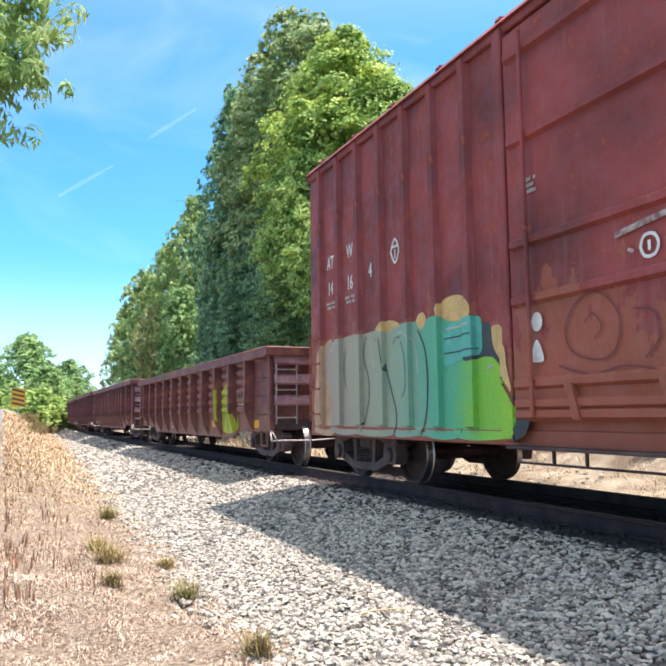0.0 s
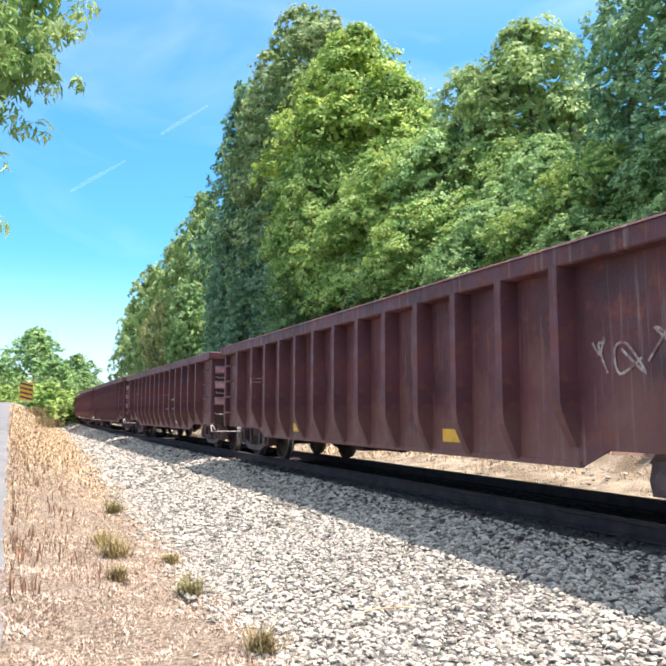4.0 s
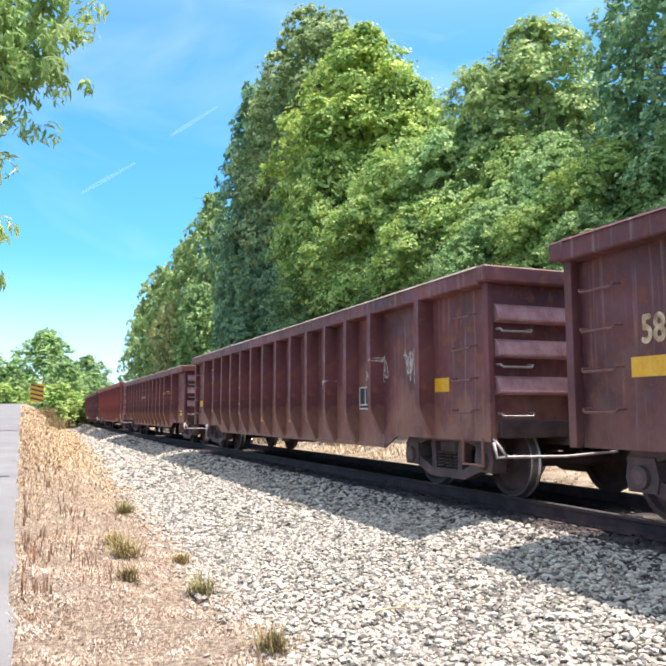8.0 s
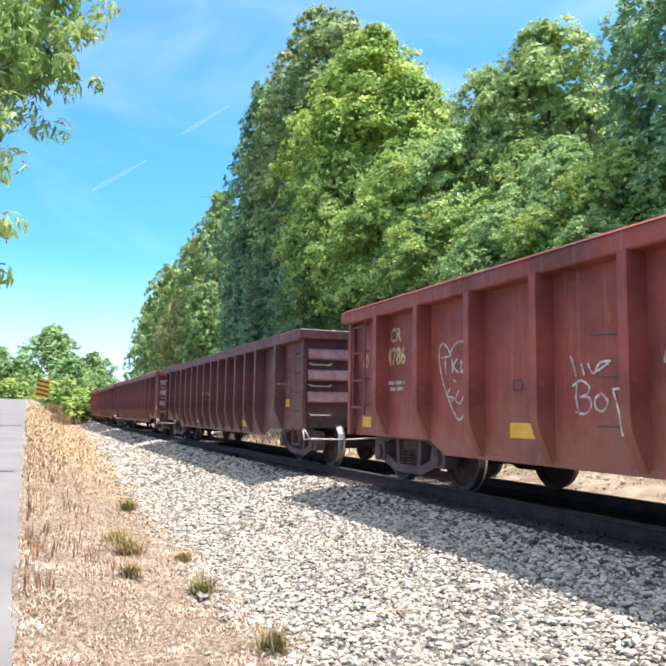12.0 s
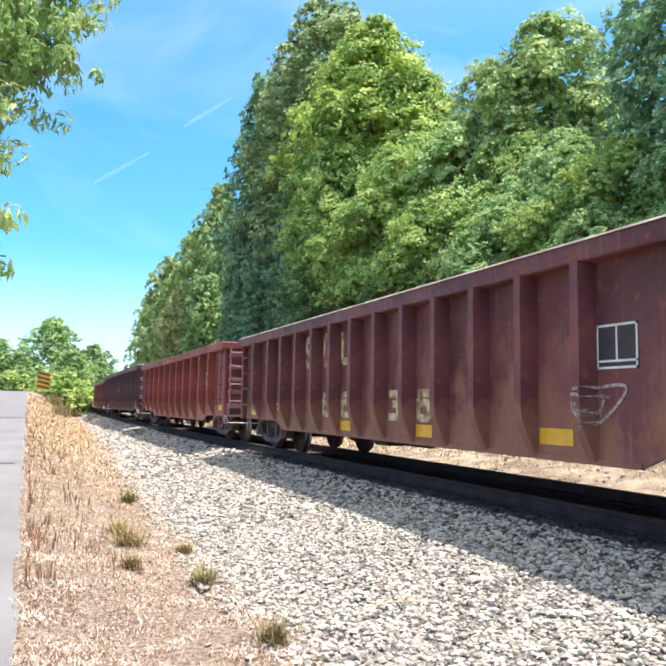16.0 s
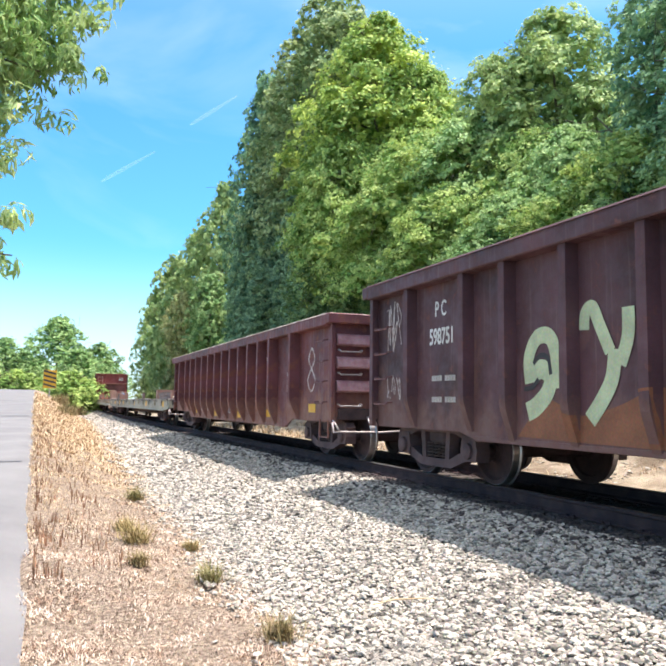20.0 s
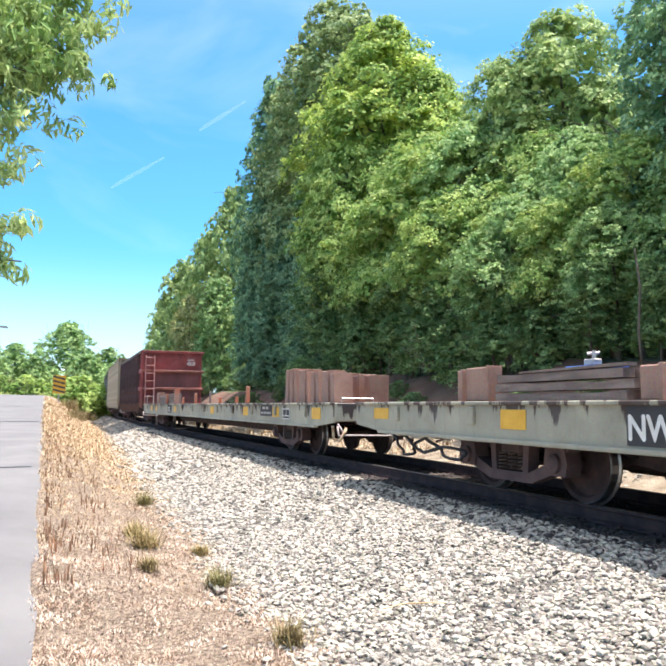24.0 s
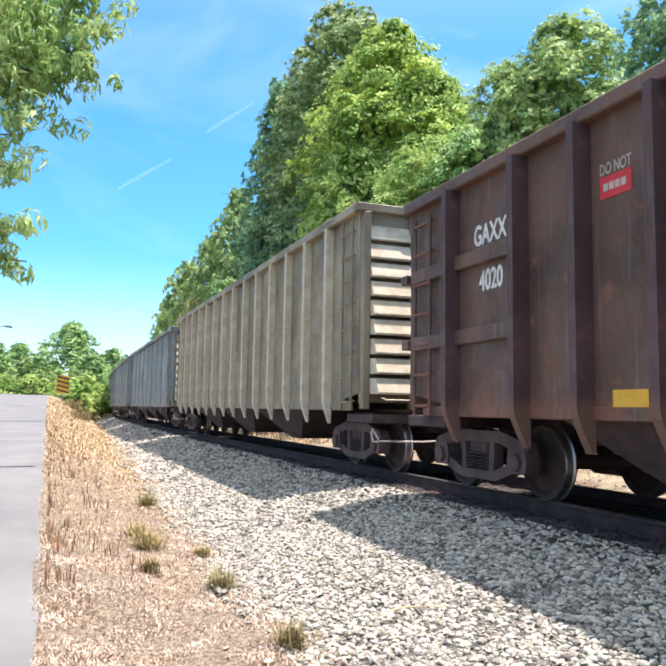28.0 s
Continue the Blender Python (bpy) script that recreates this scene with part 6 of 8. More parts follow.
def boxcar(label, lead, trail, mat):
    car, h = start_car("boxcar", label, "boxcar", lead, trail)
    XS, top, bot = -1.47, 5.02, 0.70
    SURFACE[car] = lambda y, z: (XS - 0.112 if h - 5.51 < abs(y) < h - 5.33 else XS - 0.095 if abs(y) < h - 5.5 else XS - (0.07 if min((h - 0.49 - abs(y)) % 0.7, -(h - 0.49 - abs(y)) % 0.7) < 0.088 and z > bot + 0.14 else 0.016 if z < bot + 0.12 else 0)) - 0.006
    LEVELS[car] = (bot + 0.121, bot + 0.142)
    d0, d1 = -2.2, h - 5.45
    side = Shape().box(XS, XS + 0.02, -h, h, bot, top).mesh("side_sheet", mat)
    roof = Shape().prism([(-1.56, top - 0.02), (1.56, top - 0.02), (1.50, top + 0.06), (0, top + 0.20), (-1.50, top + 0.06)], -h - 0.02, h + 0.02, "y")
    for i in range(14):
        y = -h + 0.6 + i * (2 * h - 1.2) / 13
        roof.prism([(-1.52, top + 0.06), (0, top + 0.2), (1.52, top + 0.06), (1.5, top + 0.1), (0, top + 0.24), (-1.5, top + 0.1)], y - 0.04, y + 0.04, "y")
    part("roof", roof.mesh("roof", mat), car)
    rib = Shape().prism([(0, -0.09), (-0.07, -0.05), (-0.07, 0.05), (0, 0.09)], bot + 0.14, top - 0.05, "z").mesh("side_rib", mat)
    eave = Shape().box(XS - 0.05, XS + 0.02, -h, h, top - 0.12, top - 0.02, 0.012).mesh("eave_rail", mat)
    sill = Shape().box(XS - 0.015, XS + 0.03, -h, h, bot - 0.04, bot + 0.12, 0.01).mesh("side_sill", mat)
    for flip in (0, 180):
        m = pose(0, 0, 0, 0, 0, flip)
        part("side_sheet", side, car, at=m)
        part("eave_rail", eave, car, at=m)
        part("side_sill", sill, car, at=m)
        for k in range(8):
            for s in (-1, 1):
                y = s * (h - 0.49 - k * 0.70)
                if abs(y) > d1 - 0.05:
                    part("side_rib", rib, car, at=m @ pose(XS, y, 0))
        # the door in its frame
        w = d1 - 0.06
        do = part("door", Shape().box(XS - 0.09, XS - 0.04, -w, w, bot + 0.2, top - 0.2, 0.01).mesh("door", mat), car, at=m)
        for z in (4.55, 3.66, 2.62, 2.06, 1.26, 1.07, 0.97):
            part("door_rib", Shape().prism([(XS - 0.09, z - 0.06), (XS - 0.14, z - 0.03), (XS - 0.14, z + 0.03), (XS - 0.09, z + 0.06)], -w + 0.06, w - 0.06, "y").mesh("door_rib", mat), do)
        for y in (0.95, 2.0):
            part("bracket", Shape().prism([(y - 0.02, 1.24), (y + 0.07, 1.24), (y - 0.03, 0.92), (y - 0.12, 0.92)], XS - 0.165, XS - 0.09, "x").mesh("bracket", mat), do)
        for y in (-w + 0.35, w - 0.35):
            part("lock_rod", Shape().tube([(XS - 0.16, y, bot + 0.25), (XS - 0.16, y, top - 0.3)], 0.022, 8).mesh("lock_rod", mat), do)
        part("door_post", Shape().box(XS - 0.11, XS, w + 0.02, w + 0.16, bot, top - 0.1, 0.015).mesh("door_post", mat), car, at=m)
        part("door_post", Shape().box(XS - 0.11, XS, -w - 0.16, -w - 0.02, bot, top - 0.1, 0.015).mesh("door_post", mat), car, at=m)
        part("door_track", Shape().box(XS - 0.13, XS - 0.02, -w - 0.6, w + 0.12, bot - 0.065, bot - 0.035, 0.006).tube([(XS + 0.02, -w, 0.50), (XS + 0.02, w + 0.1, 0.50)], 0.013, 6).tube([(XS + 0.02, 2.45, 0.50), (XS + 0.02, 2.45, 0.68)], 0.02, 6).tube([(XS + 0.02, 2.02, 0.50), (XS + 0.02, 2.02, 0.68)], 0.02, 6).tube([(XS + 0.02, -w, 0.50), (XS + 0.02, -w, 0.68)], 0.02, 6).mesh("door_track", GRIME), car, at=m)
    en = Shape().box(-1.46, 1.46, -0.02, 0.02, bot, top)
    for k in range(9):
        z = bot + 0.45 + k * 0.48
        en.prism([(0, z - 0.13), (-0.05, z - 0.06), (-0.05, z + 0.06), (0, z + 0.13)], -1.35, 1.35, "x")
    me = en.mesh("end_wall", mat)
    part("end_wall", me, car, at=pose(0, -h, 0))
    part("end_wall", me, car, at=pose(0, h, 0, 0, 0, 180))
    part("floor_plate", Shape().box(-1.44, 1.44, -h + 0.03, h - 0.03, 0.95, 1.05).mesh("floor_plate", INSIDE), car)
    part("center_sill", Shape().box(-0.25, 0.25, -h + 0.2, h - 0.2, 0.6, 0.94, 0.02).mesh("center_sill", GRIME), car)
    for y, t in ((-h, 0), (h, 180)):
        add_ladder(car, pose(0, y, 0, 0, 0, t) @ pose(-1.40 if t == 0 else 0.94, -0.05, 0), [1.0, 1.4, 1.8, 2.2], mat, 0.44)
        add_ladder(car, pose(0, y, 0, 0, 0, t) @ pose(1.47 if t else -1.47, 0.55 if t == 0 else 0.12, 0, 0, 0, -90 if t == 0 else 90), [1.0, 1.4, 1.8, 2.2], mat, 0.42)
    add_truck(car, -h + 1.25)
    add_truck(car, h - 1.25)
    add_couplers(car, -h, h, 0.5)
    return car


def hopper(label, lead, trail, mat, end_mat, top, bot, posts, wall_bot, side_x=-1.50, deep=0.14, wide=0.14, slatted=False, end_in=0.0, post_mat=None):
    """An open-topped or ribbed hopper car, its ends overhung by the slope sheets."""
    car, h = start_car("hopper_car", label, "hopper car", lead, trail)
    XS = side_x
    SURFACE[car] = hat_surface(XS - 0.012, deep, wide, posts)
    body = Shape().prism([(-h, wall_bot + 0.25), (-h + 1.6, wall_bot), (h - 1.6, wall_bot), (h, wall_bot + 0.25), (h, top), (-h, top)], XS - 0.012, XS + 0.012).mesh("side_sheet", mat)
    chord = Shape().box(XS - 0.14, XS + 0.05, -h, h, top - 0.14, top + 0.01, 0.015).mesh("top_chord", mat)
    post = post_mesh(post_mat or mat, bot, top - 0.13, deep, wide, 0.42, 0.95)
    for flip in (0, 180):
        m = pose(0, 0, 0, 0, 0, flip)
        part("side_sheet", body, car, at=m)
        part("top_chord", chord, car, at=m)
        part("side_sill", Shape().box(XS - 0.03, XS + 0.03, -h + 0.3, h - 0.3, wall_bot - 0.03, wall_bot + 0.10, 0.012).mesh("side_sill", mat), car, at=m)
        for y in posts if flip == 0 else [-y for y in posts]:
            part("post", post, car, at=m @ pose(XS - 0.012, y, 0))
        for y0, y1 in ((-h + 0.05, -h + 2.3), (h - 2.4, h - 0.05)):
            for z in (wall_bot + (top - wall_bot) * 0.32, wall_bot + (top - wall_bot) * 0.635):
                if not slatted:
                    part("side_stiffener", Shape().box(XS - 0.09, XS - 0.011, y0, y1, z - 0.09, z + 0.09, 0.01).mesh("side_stiffener", mat), car, at=m)
    # hopper bottoms between the trucks
    for k in range(3):
        y = (k - 1) * (h - 2.6) * 0.62
        sh = Shape()
        a, b = (h - 2.6) * 0.30, 0.35
        V = [(-1.4, y - a, wall_bot), (1.4, y - a, wall_bot), (1.4, y + a, wall_bot), (-1.4, y + a, wall_bot), (-0.9, y - b, 0.34), (0.9, y - b, 0.34), (0.9, y + b, 0.34), (-0.9, y + b, 0.34)]
        sh.add(V, [(0, 3, 2, 1), (4, 5, 6, 7), (0, 1, 5, 4), (1, 2, 6, 5), (2, 3, 7, 6), (3, 0, 4, 7)])
        part("hopper_chute", sh.mesh("hopper_chute", GRIME), car)
    part("floor_plate", Shape().box(XS + 0.02, -XS - 0.02, -h + 0.05, h - 0.05, wall_bot + 0.26, wall_bot + 0.32).mesh("floor_plate", INSIDE), car)
    part("center_sill", Shape().box(-0.25, 0.25, -h + 0.1, h - 0.1, 0.62, 0.95, 0.02).mesh("center_sill", GRIME), car)
    pieces = [("end_sheet", Shape().box(XS, -XS, -0.015, 0.015, wall_bot + 0.1, top - 0.02)), ("end_cap", Shape().box(XS - 0.12, -XS + 0.12, -0.14, 0.03, top - 0.12, top + 0.015, 0.012))]
    if slatted:
        n = 9
        for k in range(n):
            # Slats step outward going down and are cream, to look sunlit.
            d = 0.12 + 0.045 * (n - 1 - k)
            z = wall_bot + 0.35 + k * (top - wall_bot - 0.5) / n
            pieces.append(("end_slat", Shape().prism([(-0.016, z - 0.10), (-d, z - 0.12), (-d - 0.01, z - 0.09), (-d + 0.075, z + 0.13), (-0.016, z + 0.14)], XS + 0.12, XS + 0.85, "x")))
        for x in (XS, XS + 0.85, -XS - 0.12):
            pieces.append(("corner_post", Shape().box(x, x + 0.12, -0.16, -0.016, wall_bot, top - 0.13, 0.01)))
    else:
        for k, over in ((0.06, -0.09), (0.32, 0.10), (0.635, 0.12)):
            z = wall_bot + (top - wall_bot) * k
            pieces.append(("end_band", Shape().box(XS - over, -XS + over, -0.20 if over > 0 else -0.12, -0.016, z - 0.06, z + 0.06, 0.012)))
        for x in (XS + 0.03, -XS - 0.03):
            pieces.append(("corner_post", Shape().box(x - 0.05, x + 0.05, -0.09, -0.016, wall_bot + 0.1, top - 0.13, 0.008)))
    for y, turn in ((-h, 0), (h, 180)):
        for name, sh in pieces:
            part(name, sh.mesh(name, (CREAM if name == "end_slat" else HOPBAND if name == "end_band" else end_mat) if turn == 0 else mat), car, at=pose(0, y, 0, 0, 0, turn))
    for y, turn in ((-h, 0), (h, 180)):
        part("end_platform", Shape().box(-1.42, 1.42, -0.35, 0.7, 0.78, 0.92, 0.015).mesh("end_platform", GRIME), car, at=pose(0, y, 0, 0, 0, turn))
    if not slatted:
        # the leading bay keeps its red paint; a leaning rail stands at its corner
        part("end_bay_sheet", Shape().box(XS - 0.018, XS - 0.013, -h + 0.02, -h + 1.45, wall_bot + 0.3, top - 0.15).mesh("end_bay_sheet", end_mat), car, "red sheet of the leading bay")
        for z in (wall_bot + (top - wall_bot) * 0.32, wall_bot + (top - wall_bot) * 0.635):
            part("side_stiffener", Shape().box(XS - 0.096, XS - 0.020, -h + 0.03, -h + 1.43, z - 0.096, z + 0.096, 0.01).mesh("side_stiffener", end_mat), car)
        part("corner_rail", Shape().box(XS - 0.10, XS + 0.02, -h - 0.18, -h - 0.10, wall_bot - 0.1, top - 0.14, 0.012).mesh("corner_rail", end_mat), car)
        for z0, z1 in ((wall_bot + 0.16, 0.30), (wall_bot + (top - wall_bot) * 0.32 + 0.1, wall_bot + (top - wall_bot) * 0.635 - 0.1)):
            part("end_panel", Shape().box(XS + 0.62, -XS - 0.1, -h - 0.024, -h - 0.016, min(z0, z1 + 1), max(z1, z0 + 0.8)).mesh("end_panel", HOPDARK), car, "dark stained end panel")
    rungs = [wall_bot + 0.1 + 0.4 * k for k in range(int((top - wall_bot - 0.1) / 0.4) + 1)]
    for y, t in ((-h, 0), (h, 180)):
        if slatted and t == 0:
            add_ladder(car, pose(XS + 0.2, y - 0.45, 0), [wall_bot + 0.14], CREAM, 0.5, False)
        else:
            add_ladder(car, pose(0, y, 0, 0, 0, t) @ pose(XS + 0.12 if t == 0 else -XS - 0.56, -0.15, 0), rungs, LADDER_PINK if t == 0 else mat, 0.44, thick=0.028)
        add_ladder(car, pose(0, y, 0, 0, 0, t) @ pose(-XS if t else XS, 0.6 if t == 0 else 0.15, 0, 0, 0, -90 if t == 0 else 90), rungs, end_mat if t == 0 else mat, 0.42, thick=0.024)
    add_truck(car, -h + 1.0 + end_in)
    add_truck(car, h - 1.0 - end_in)
    add_couplers(car, -h - 0.3, h + 0.3, 0.35)
    return car


def flatcar(label, lead, trail, mat, tall=False):
    car, h = start_car("flatcar", label, "flatcar", lead, trail)
    XS = -1.45
    SURFACE[car] = flat_surface(XS - 0.031)
    part("deck", Shape().box(XS + 0.02, -XS - 0.02, -h + 0.05, h - 0.05, 0.96, 1.03).mesh("deck", TIMBER), car, "weathered plank deck")
    side = Shape().prism([(-h, 0.72), (-h + 0.9, 0.64), (h - 0.9, 0.64), (h, 0.72), (h, 1.05), (-h, 1.05)], XS - 0.03, XS + 0.02)
    side.box(XS - 0.07, XS + 0.02, -h, h, 1.02, 1.065, 0.01).box(XS - 0.08, XS + 0.01, -h + 0.9, h - 0.9, 0.61, 0.655, 0.01)
    me = side.mesh("side_sill", mat)
    for flip in (0, 180):
        m = pose(0, 0, 0, 0, 0, flip)
        part("side_sill", me, car, at=m)
        for i in range(13):
            y = -h + 1.5 + i * (2 * h - 3) / 12
            if 3.3 < y < 8.2:
                continue
            part("stake_pocket", Shape().box(XS - 0.075, XS - 0.031, y - 0.06, y + 0.06, 0.80, 1.0, 0.008).mesh("stake_pocket", mat), car, at=m)
    belly = Shape().prism([(-h + 3.2, 0.62), (-h + 5.6, 0.36), (h - 5.6, 0.36), (h - 3.2, 0.62), (h - 3.2, 0.95), (-h + 3.2, 0.95)], -0.5, 0.5)
    belly.box(-0.3, 0.3, -h + 0.3, h - 0.3, 0.66, 0.955)
    for i in range(11):
        y = -h + 5 + i * (2 * h - 10) / 10
        belly.prism([(-1.40, 0.80), (-0.4, 0.45), (0.4, 0.45), (1.40, 0.80), (1.40, 0.955), (-1.40, 0.955)], y - 0.04, y + 0.04, "y")
    part("center_sill", belly.mesh("center_sill", GRIME), car)
    en = Shape().box(XS - 0.02, -XS + 0.02, -0.05, 0.25, 0.74, 1.06, 0.015).mesh("end_sill", mat)
    part("end_sill", en, car, at=pose(0, -h, 0))
    part("end_sill", en, car, at=pose(0, h, 0, 0, 0, 180))
    for y, t in ((-h, 0), (h, 180)):
        rail = Shape().tube([(-1.3, 0.1, 1.05), (-1.3, 0.1, 1.14), (-0.7, 0.1, 1.14), (-0.7, 0.1, 1.05)], 0.016, 6).mesh("hand_rail", ROD)
        if tall and t:
            for x in (0.35, 1.05):
                part("grab_rail", Shape().tube([(x, 0.1, 1.05), (x, 0.1, 1.46), (x + 0.3, 0.1, 1.46), (x + 0.3, 0.1, 1.05)], 0.018, 6).mesh("grab_rail", ROD), car, at=pose(0, y, 0, 0, 0, t))
        else:
            part("hand_rail", rail, car, at=pose(0, y, 0, 0, 0, t))
    add_truck(car, -h + 3.7)
    add_truck(car, h - 3.7)
    add_couplers(car, -h, h, 0.5)
    return car


# ---- the place ----
build_ground()
build_track()
build_woods()
build_road_tree()
build_ballast()
build_verge()
build_roadside()

# ---- the train, from the boxcar back; ends along the track at the start ----
rnd = random.Random(77)
box = boxcar("tall oxide-red boxcar with faded lettering and bright graffiti", -5.2, 11.54, BOXRED)
FADE = faded_spray("spray_fade", [(3.38, (0.26, 0.52, 0.04)), (3.99, (0.19, 0.48, 0.06)), (4.51, (0.08, 0.4, 0.22)), (5.09, (0.11, 0.38, 0.25)), (5.62, (0.24, 0.37, 0.26)), (6.46, (0.34, 0.35, 0.24)), (7.58, (0.36, 0.32, 0.24)), (8.39, (0.38, 0.3, 0.24))])
P_BUFF = paint("spray_buff", (0.50, 0.31, 0.19))
OFF[box] = -0.12
graffiti(box, "grey to lime ground coat of sprayed lettering", [FADE], [([(7.75, 0.73), (7.7, 1.4), (7.6, 2.0), (7.1, 2.14), (6.5, 2.12), (6.05, 2.13), (5.5, 2.12), (5.0, 2.13), (4.5, 2.12), (4.1, 2.06), (3.62, 1.7), (3.3, 1.42), (3.05, 1.15), (2.9, 0.9), (3.05, 0.73), (5.4, 0.72)], 0)])
graffiti(box, "tan bubbles and edges of sprayed lettering", [P_TAN], [([(4.46, 2.2), (4.36, 2.3), (4.09, 2.32), (3.83, 2.24), (3.73, 2.12), (3.79, 2.03), (4.09, 2.02), (4.38, 2.08)], 0), ([(5, 2.15), (4.92, 2.21), (4.82, 2.21), (4.76, 2.11), (4.86, 2.02), (4.96, 2.05)], 0), ([(6, 2.13), (5.81, 2.22), (5.57, 2.2), (5.42, 2.12), (5.63, 2.05)], 0), ([(3.44, 1.88), (3.3, 1.89), (3.22, 1.77), (3.25, 1.64), (3.09, 1.65), (3.05, 1.44), (2.99, 1.19), (3.12, 1.32), (3.3, 1.53), (3.41, 1.67)], 0)])
graffiti(box, "charcoal shadow of sprayed lettering", [P_DARK], [([(3.7, 1.94), (3.5, 1.94), (3.41, 1.8), (3.39, 1.62), (3.22, 1.45), (3.05, 1.19), (2.8, 1.03), (2.76, 0.87), (2.88, 0.75), (3.01, 0.74), (2.94, 1.03), (3.12, 1.28), (3.35, 1.49), (3.54, 1.58), (3.79, 1.55), (3.91, 1.59), (3.7, 1.72)], 0)])
graffiti(box, "buff overspray round sprayed lettering", [P_BUFF], [([(8.31, 0.71), (8.38, 1.14), (8.24, 1.68), (8.03, 1.98), (7.81, 2.13), (7.63, 2.13), (7.79, 1.79), (7.69, 1.38), (7.53, 0.71)], 0)])
graffiti(box, "grey sprayed letter with a rounded top", [FADE], [([(7.89, 1.85), (7.79, 2.03), (7.53, 2.12), (7.07, 2.12), (6.58, 2.12), (6.47, 1.92), (6.5, 1.65), (6.39, 1.48), (6.39, 1.16), (6.52, 0.88), (6.78, 0.71), (7.48, 0.71), (7.69, 0.91), (7.53, 1.26), (7.81, 1.5)], 0)])
graffiti(box, "narrow grey sprayed letter", [FADE], [([(6.42, 2.12), (6.02, 2.11), (5.95, 1.9), (5.87, 1.63), (5.73, 1.27), (5.61, 0.96), (5.68, 0.71), (6.73, 0.71), (6.5, 0.88), (6.34, 1.21), (6.39, 1.59), (6.52, 1.87)], 0)])
graffiti(box, "grey-green sprayed letter with a rounded bowl", [FADE], [([(5.82, 2), (5.63, 2.09), (5.34, 2.12), (5.03, 2.04), (4.84, 1.81), (4.78, 1.46), (4.8, 1.08), (4.92, 0.78), (5.09, 0.71), (5.61, 0.71), (5.56, 0.96), (5.68, 1.27), (5.82, 1.58)], 0)])
graffiti(box, "teal sprayed letter", [FADE], [([(4.76, 2.09), (4.46, 2.12), (4.31, 2.02), (4.36, 1.74), (4.38, 1.46), (4.18, 1.23), (4.07, 1), (4.09, 0.72), (4.76, 0.72), (4.78, 0.98), (4.72, 1.37), (4.76, 1.76)], 0)])
graffiti(box, "teal arm of a sprayed letter", [P_TEAL], [([(4.38, 1.99), (4, 2.02), (3.65, 2.02), (3.61, 1.81), (3.65, 1.62), (4, 1.59), (4.36, 1.54)], 0)])
graffiti(box, "lime green sprayed letter with two peaks", [FADE], [([(4.11, 1.55), (3.97, 1.57), (3.83, 1.41), (3.76, 1.38), (3.61, 1.51), (3.45, 1.57), (3.3, 1.45), (3.12, 1.19), (2.95, 1), (2.99, 0.86), (3.08, 0.74), (4.07, 0.71), (4.18, 0.99), (4.13, 1.27)], 0)])
graffiti(box, "charcoal outlines of sprayed letters", [P_DARK], [], [(curl([(6.39, 2.07), (6.5, 1.81), (6.34, 1.48), (6.35, 1.16), (6.52, 0.83)]), 0.022, 0), (curl([(5.9, 2), (5.8, 1.58), (5.66, 1.27), (5.54, 0.96), (5.61, 0.71)]), 0.026, 0), (curl([(4.96, 2.01), (4.8, 1.76), (4.75, 1.42), (4.78, 1.03), (4.9, 0.73)]), 0.022, 0), (curl([(5.61, 1.89), (5.49, 1.98), (5.26, 1.87), (5.18, 1.57), (5.2, 1.27), (5.35, 1.17)]), 0.015, 0), (curl([(4.36, 1.84), (3.73, 1.85)]), 0.015, 0), (curl([(4.36, 1.67), (3.66, 1.68)]), 0.015, 0), (curl([(6.13, 2.01), (6.02, 1.74), (6, 1.48)]), 0.015, 0), (curl([(7.1, 1.94), (7.16, 1.66), (7.1, 1.38)]), 0.015, 0)])
graffiti(box, "pale highlights on sprayed letters", [P_GREY], [], [(curl([(7.64, 1.96), (7.53, 2.05), (7.25, 2.06)]), 0.03, 0), (curl([(6.26, 2.02), (6.18, 1.64)]), 0.03, 0), (curl([(5.49, 2.02), (5.22, 2.01), (5.03, 1.81), (4.98, 1.47)]), 0.025, 0), (curl([(4.64, 2.02), (4.61, 1.7)]), 0.03, 0), (curl([(4.31, 1.95), (3.76, 1.96)]), 0.025, 0), (curl([(3.54, 1.45), (3.42, 1.48)]), 0.03, 0)])
for w, y, z in (("AT", 7.65, 3.27), ("W", 6.93, 3.32), ("14", 7.65, 2.86), ("16", 6.93, 2.84), ("4", 6.25, 2.9)):
    lettering(box, w, y, z, 0.21)
bars(box, 7.65, 2.72, 0.32, 0.04, 2)
bars(box, 6.93, 2.72, 0.32, 0.04, 2)
graffiti(box, "round white stencil", [WHITE], [], [(curl([(5.62, 3.12), (5.5, 3.28), (5.4, 3.12), (5.5, 2.96), (5.62, 3.12)]), 0.035, 0), ([(5.58, 3.18), (5.43, 3.18)], 0.03, 0), ([(5.5, 3.14), (5.5, 3.02)], 0.03, 0)])
bars(box, 2.62, 3.22, 0.2, 0.035, 3)
graffiti(box, "white stencilled spots on the door", [WHITE], [([(2.66, 1.83), (2.63, 1.9), (2.58, 1.92), (2.53, 1.9), (2.5, 1.83), (2.53, 1.76), (2.58, 1.74), (2.63, 1.76)], 0), ([(2.70, 1.46), (2.62, 1.64), (2.56, 1.64), (2.5, 1.46)], 0)])
graffiti(box, "white ringed stencil on the door", [WHITE], [], [(curl([(1.29, 2.27), (1.26, 2.34), (1.2, 2.36), (1.14, 2.34), (1.11, 2.27), (1.14, 2.20), (1.2, 2.18), (1.26, 2.20), (1.29, 2.27)]), 0.028, 0), ([(1.2, 2.31), (1.2, 2.23)], 0.03, 0)])
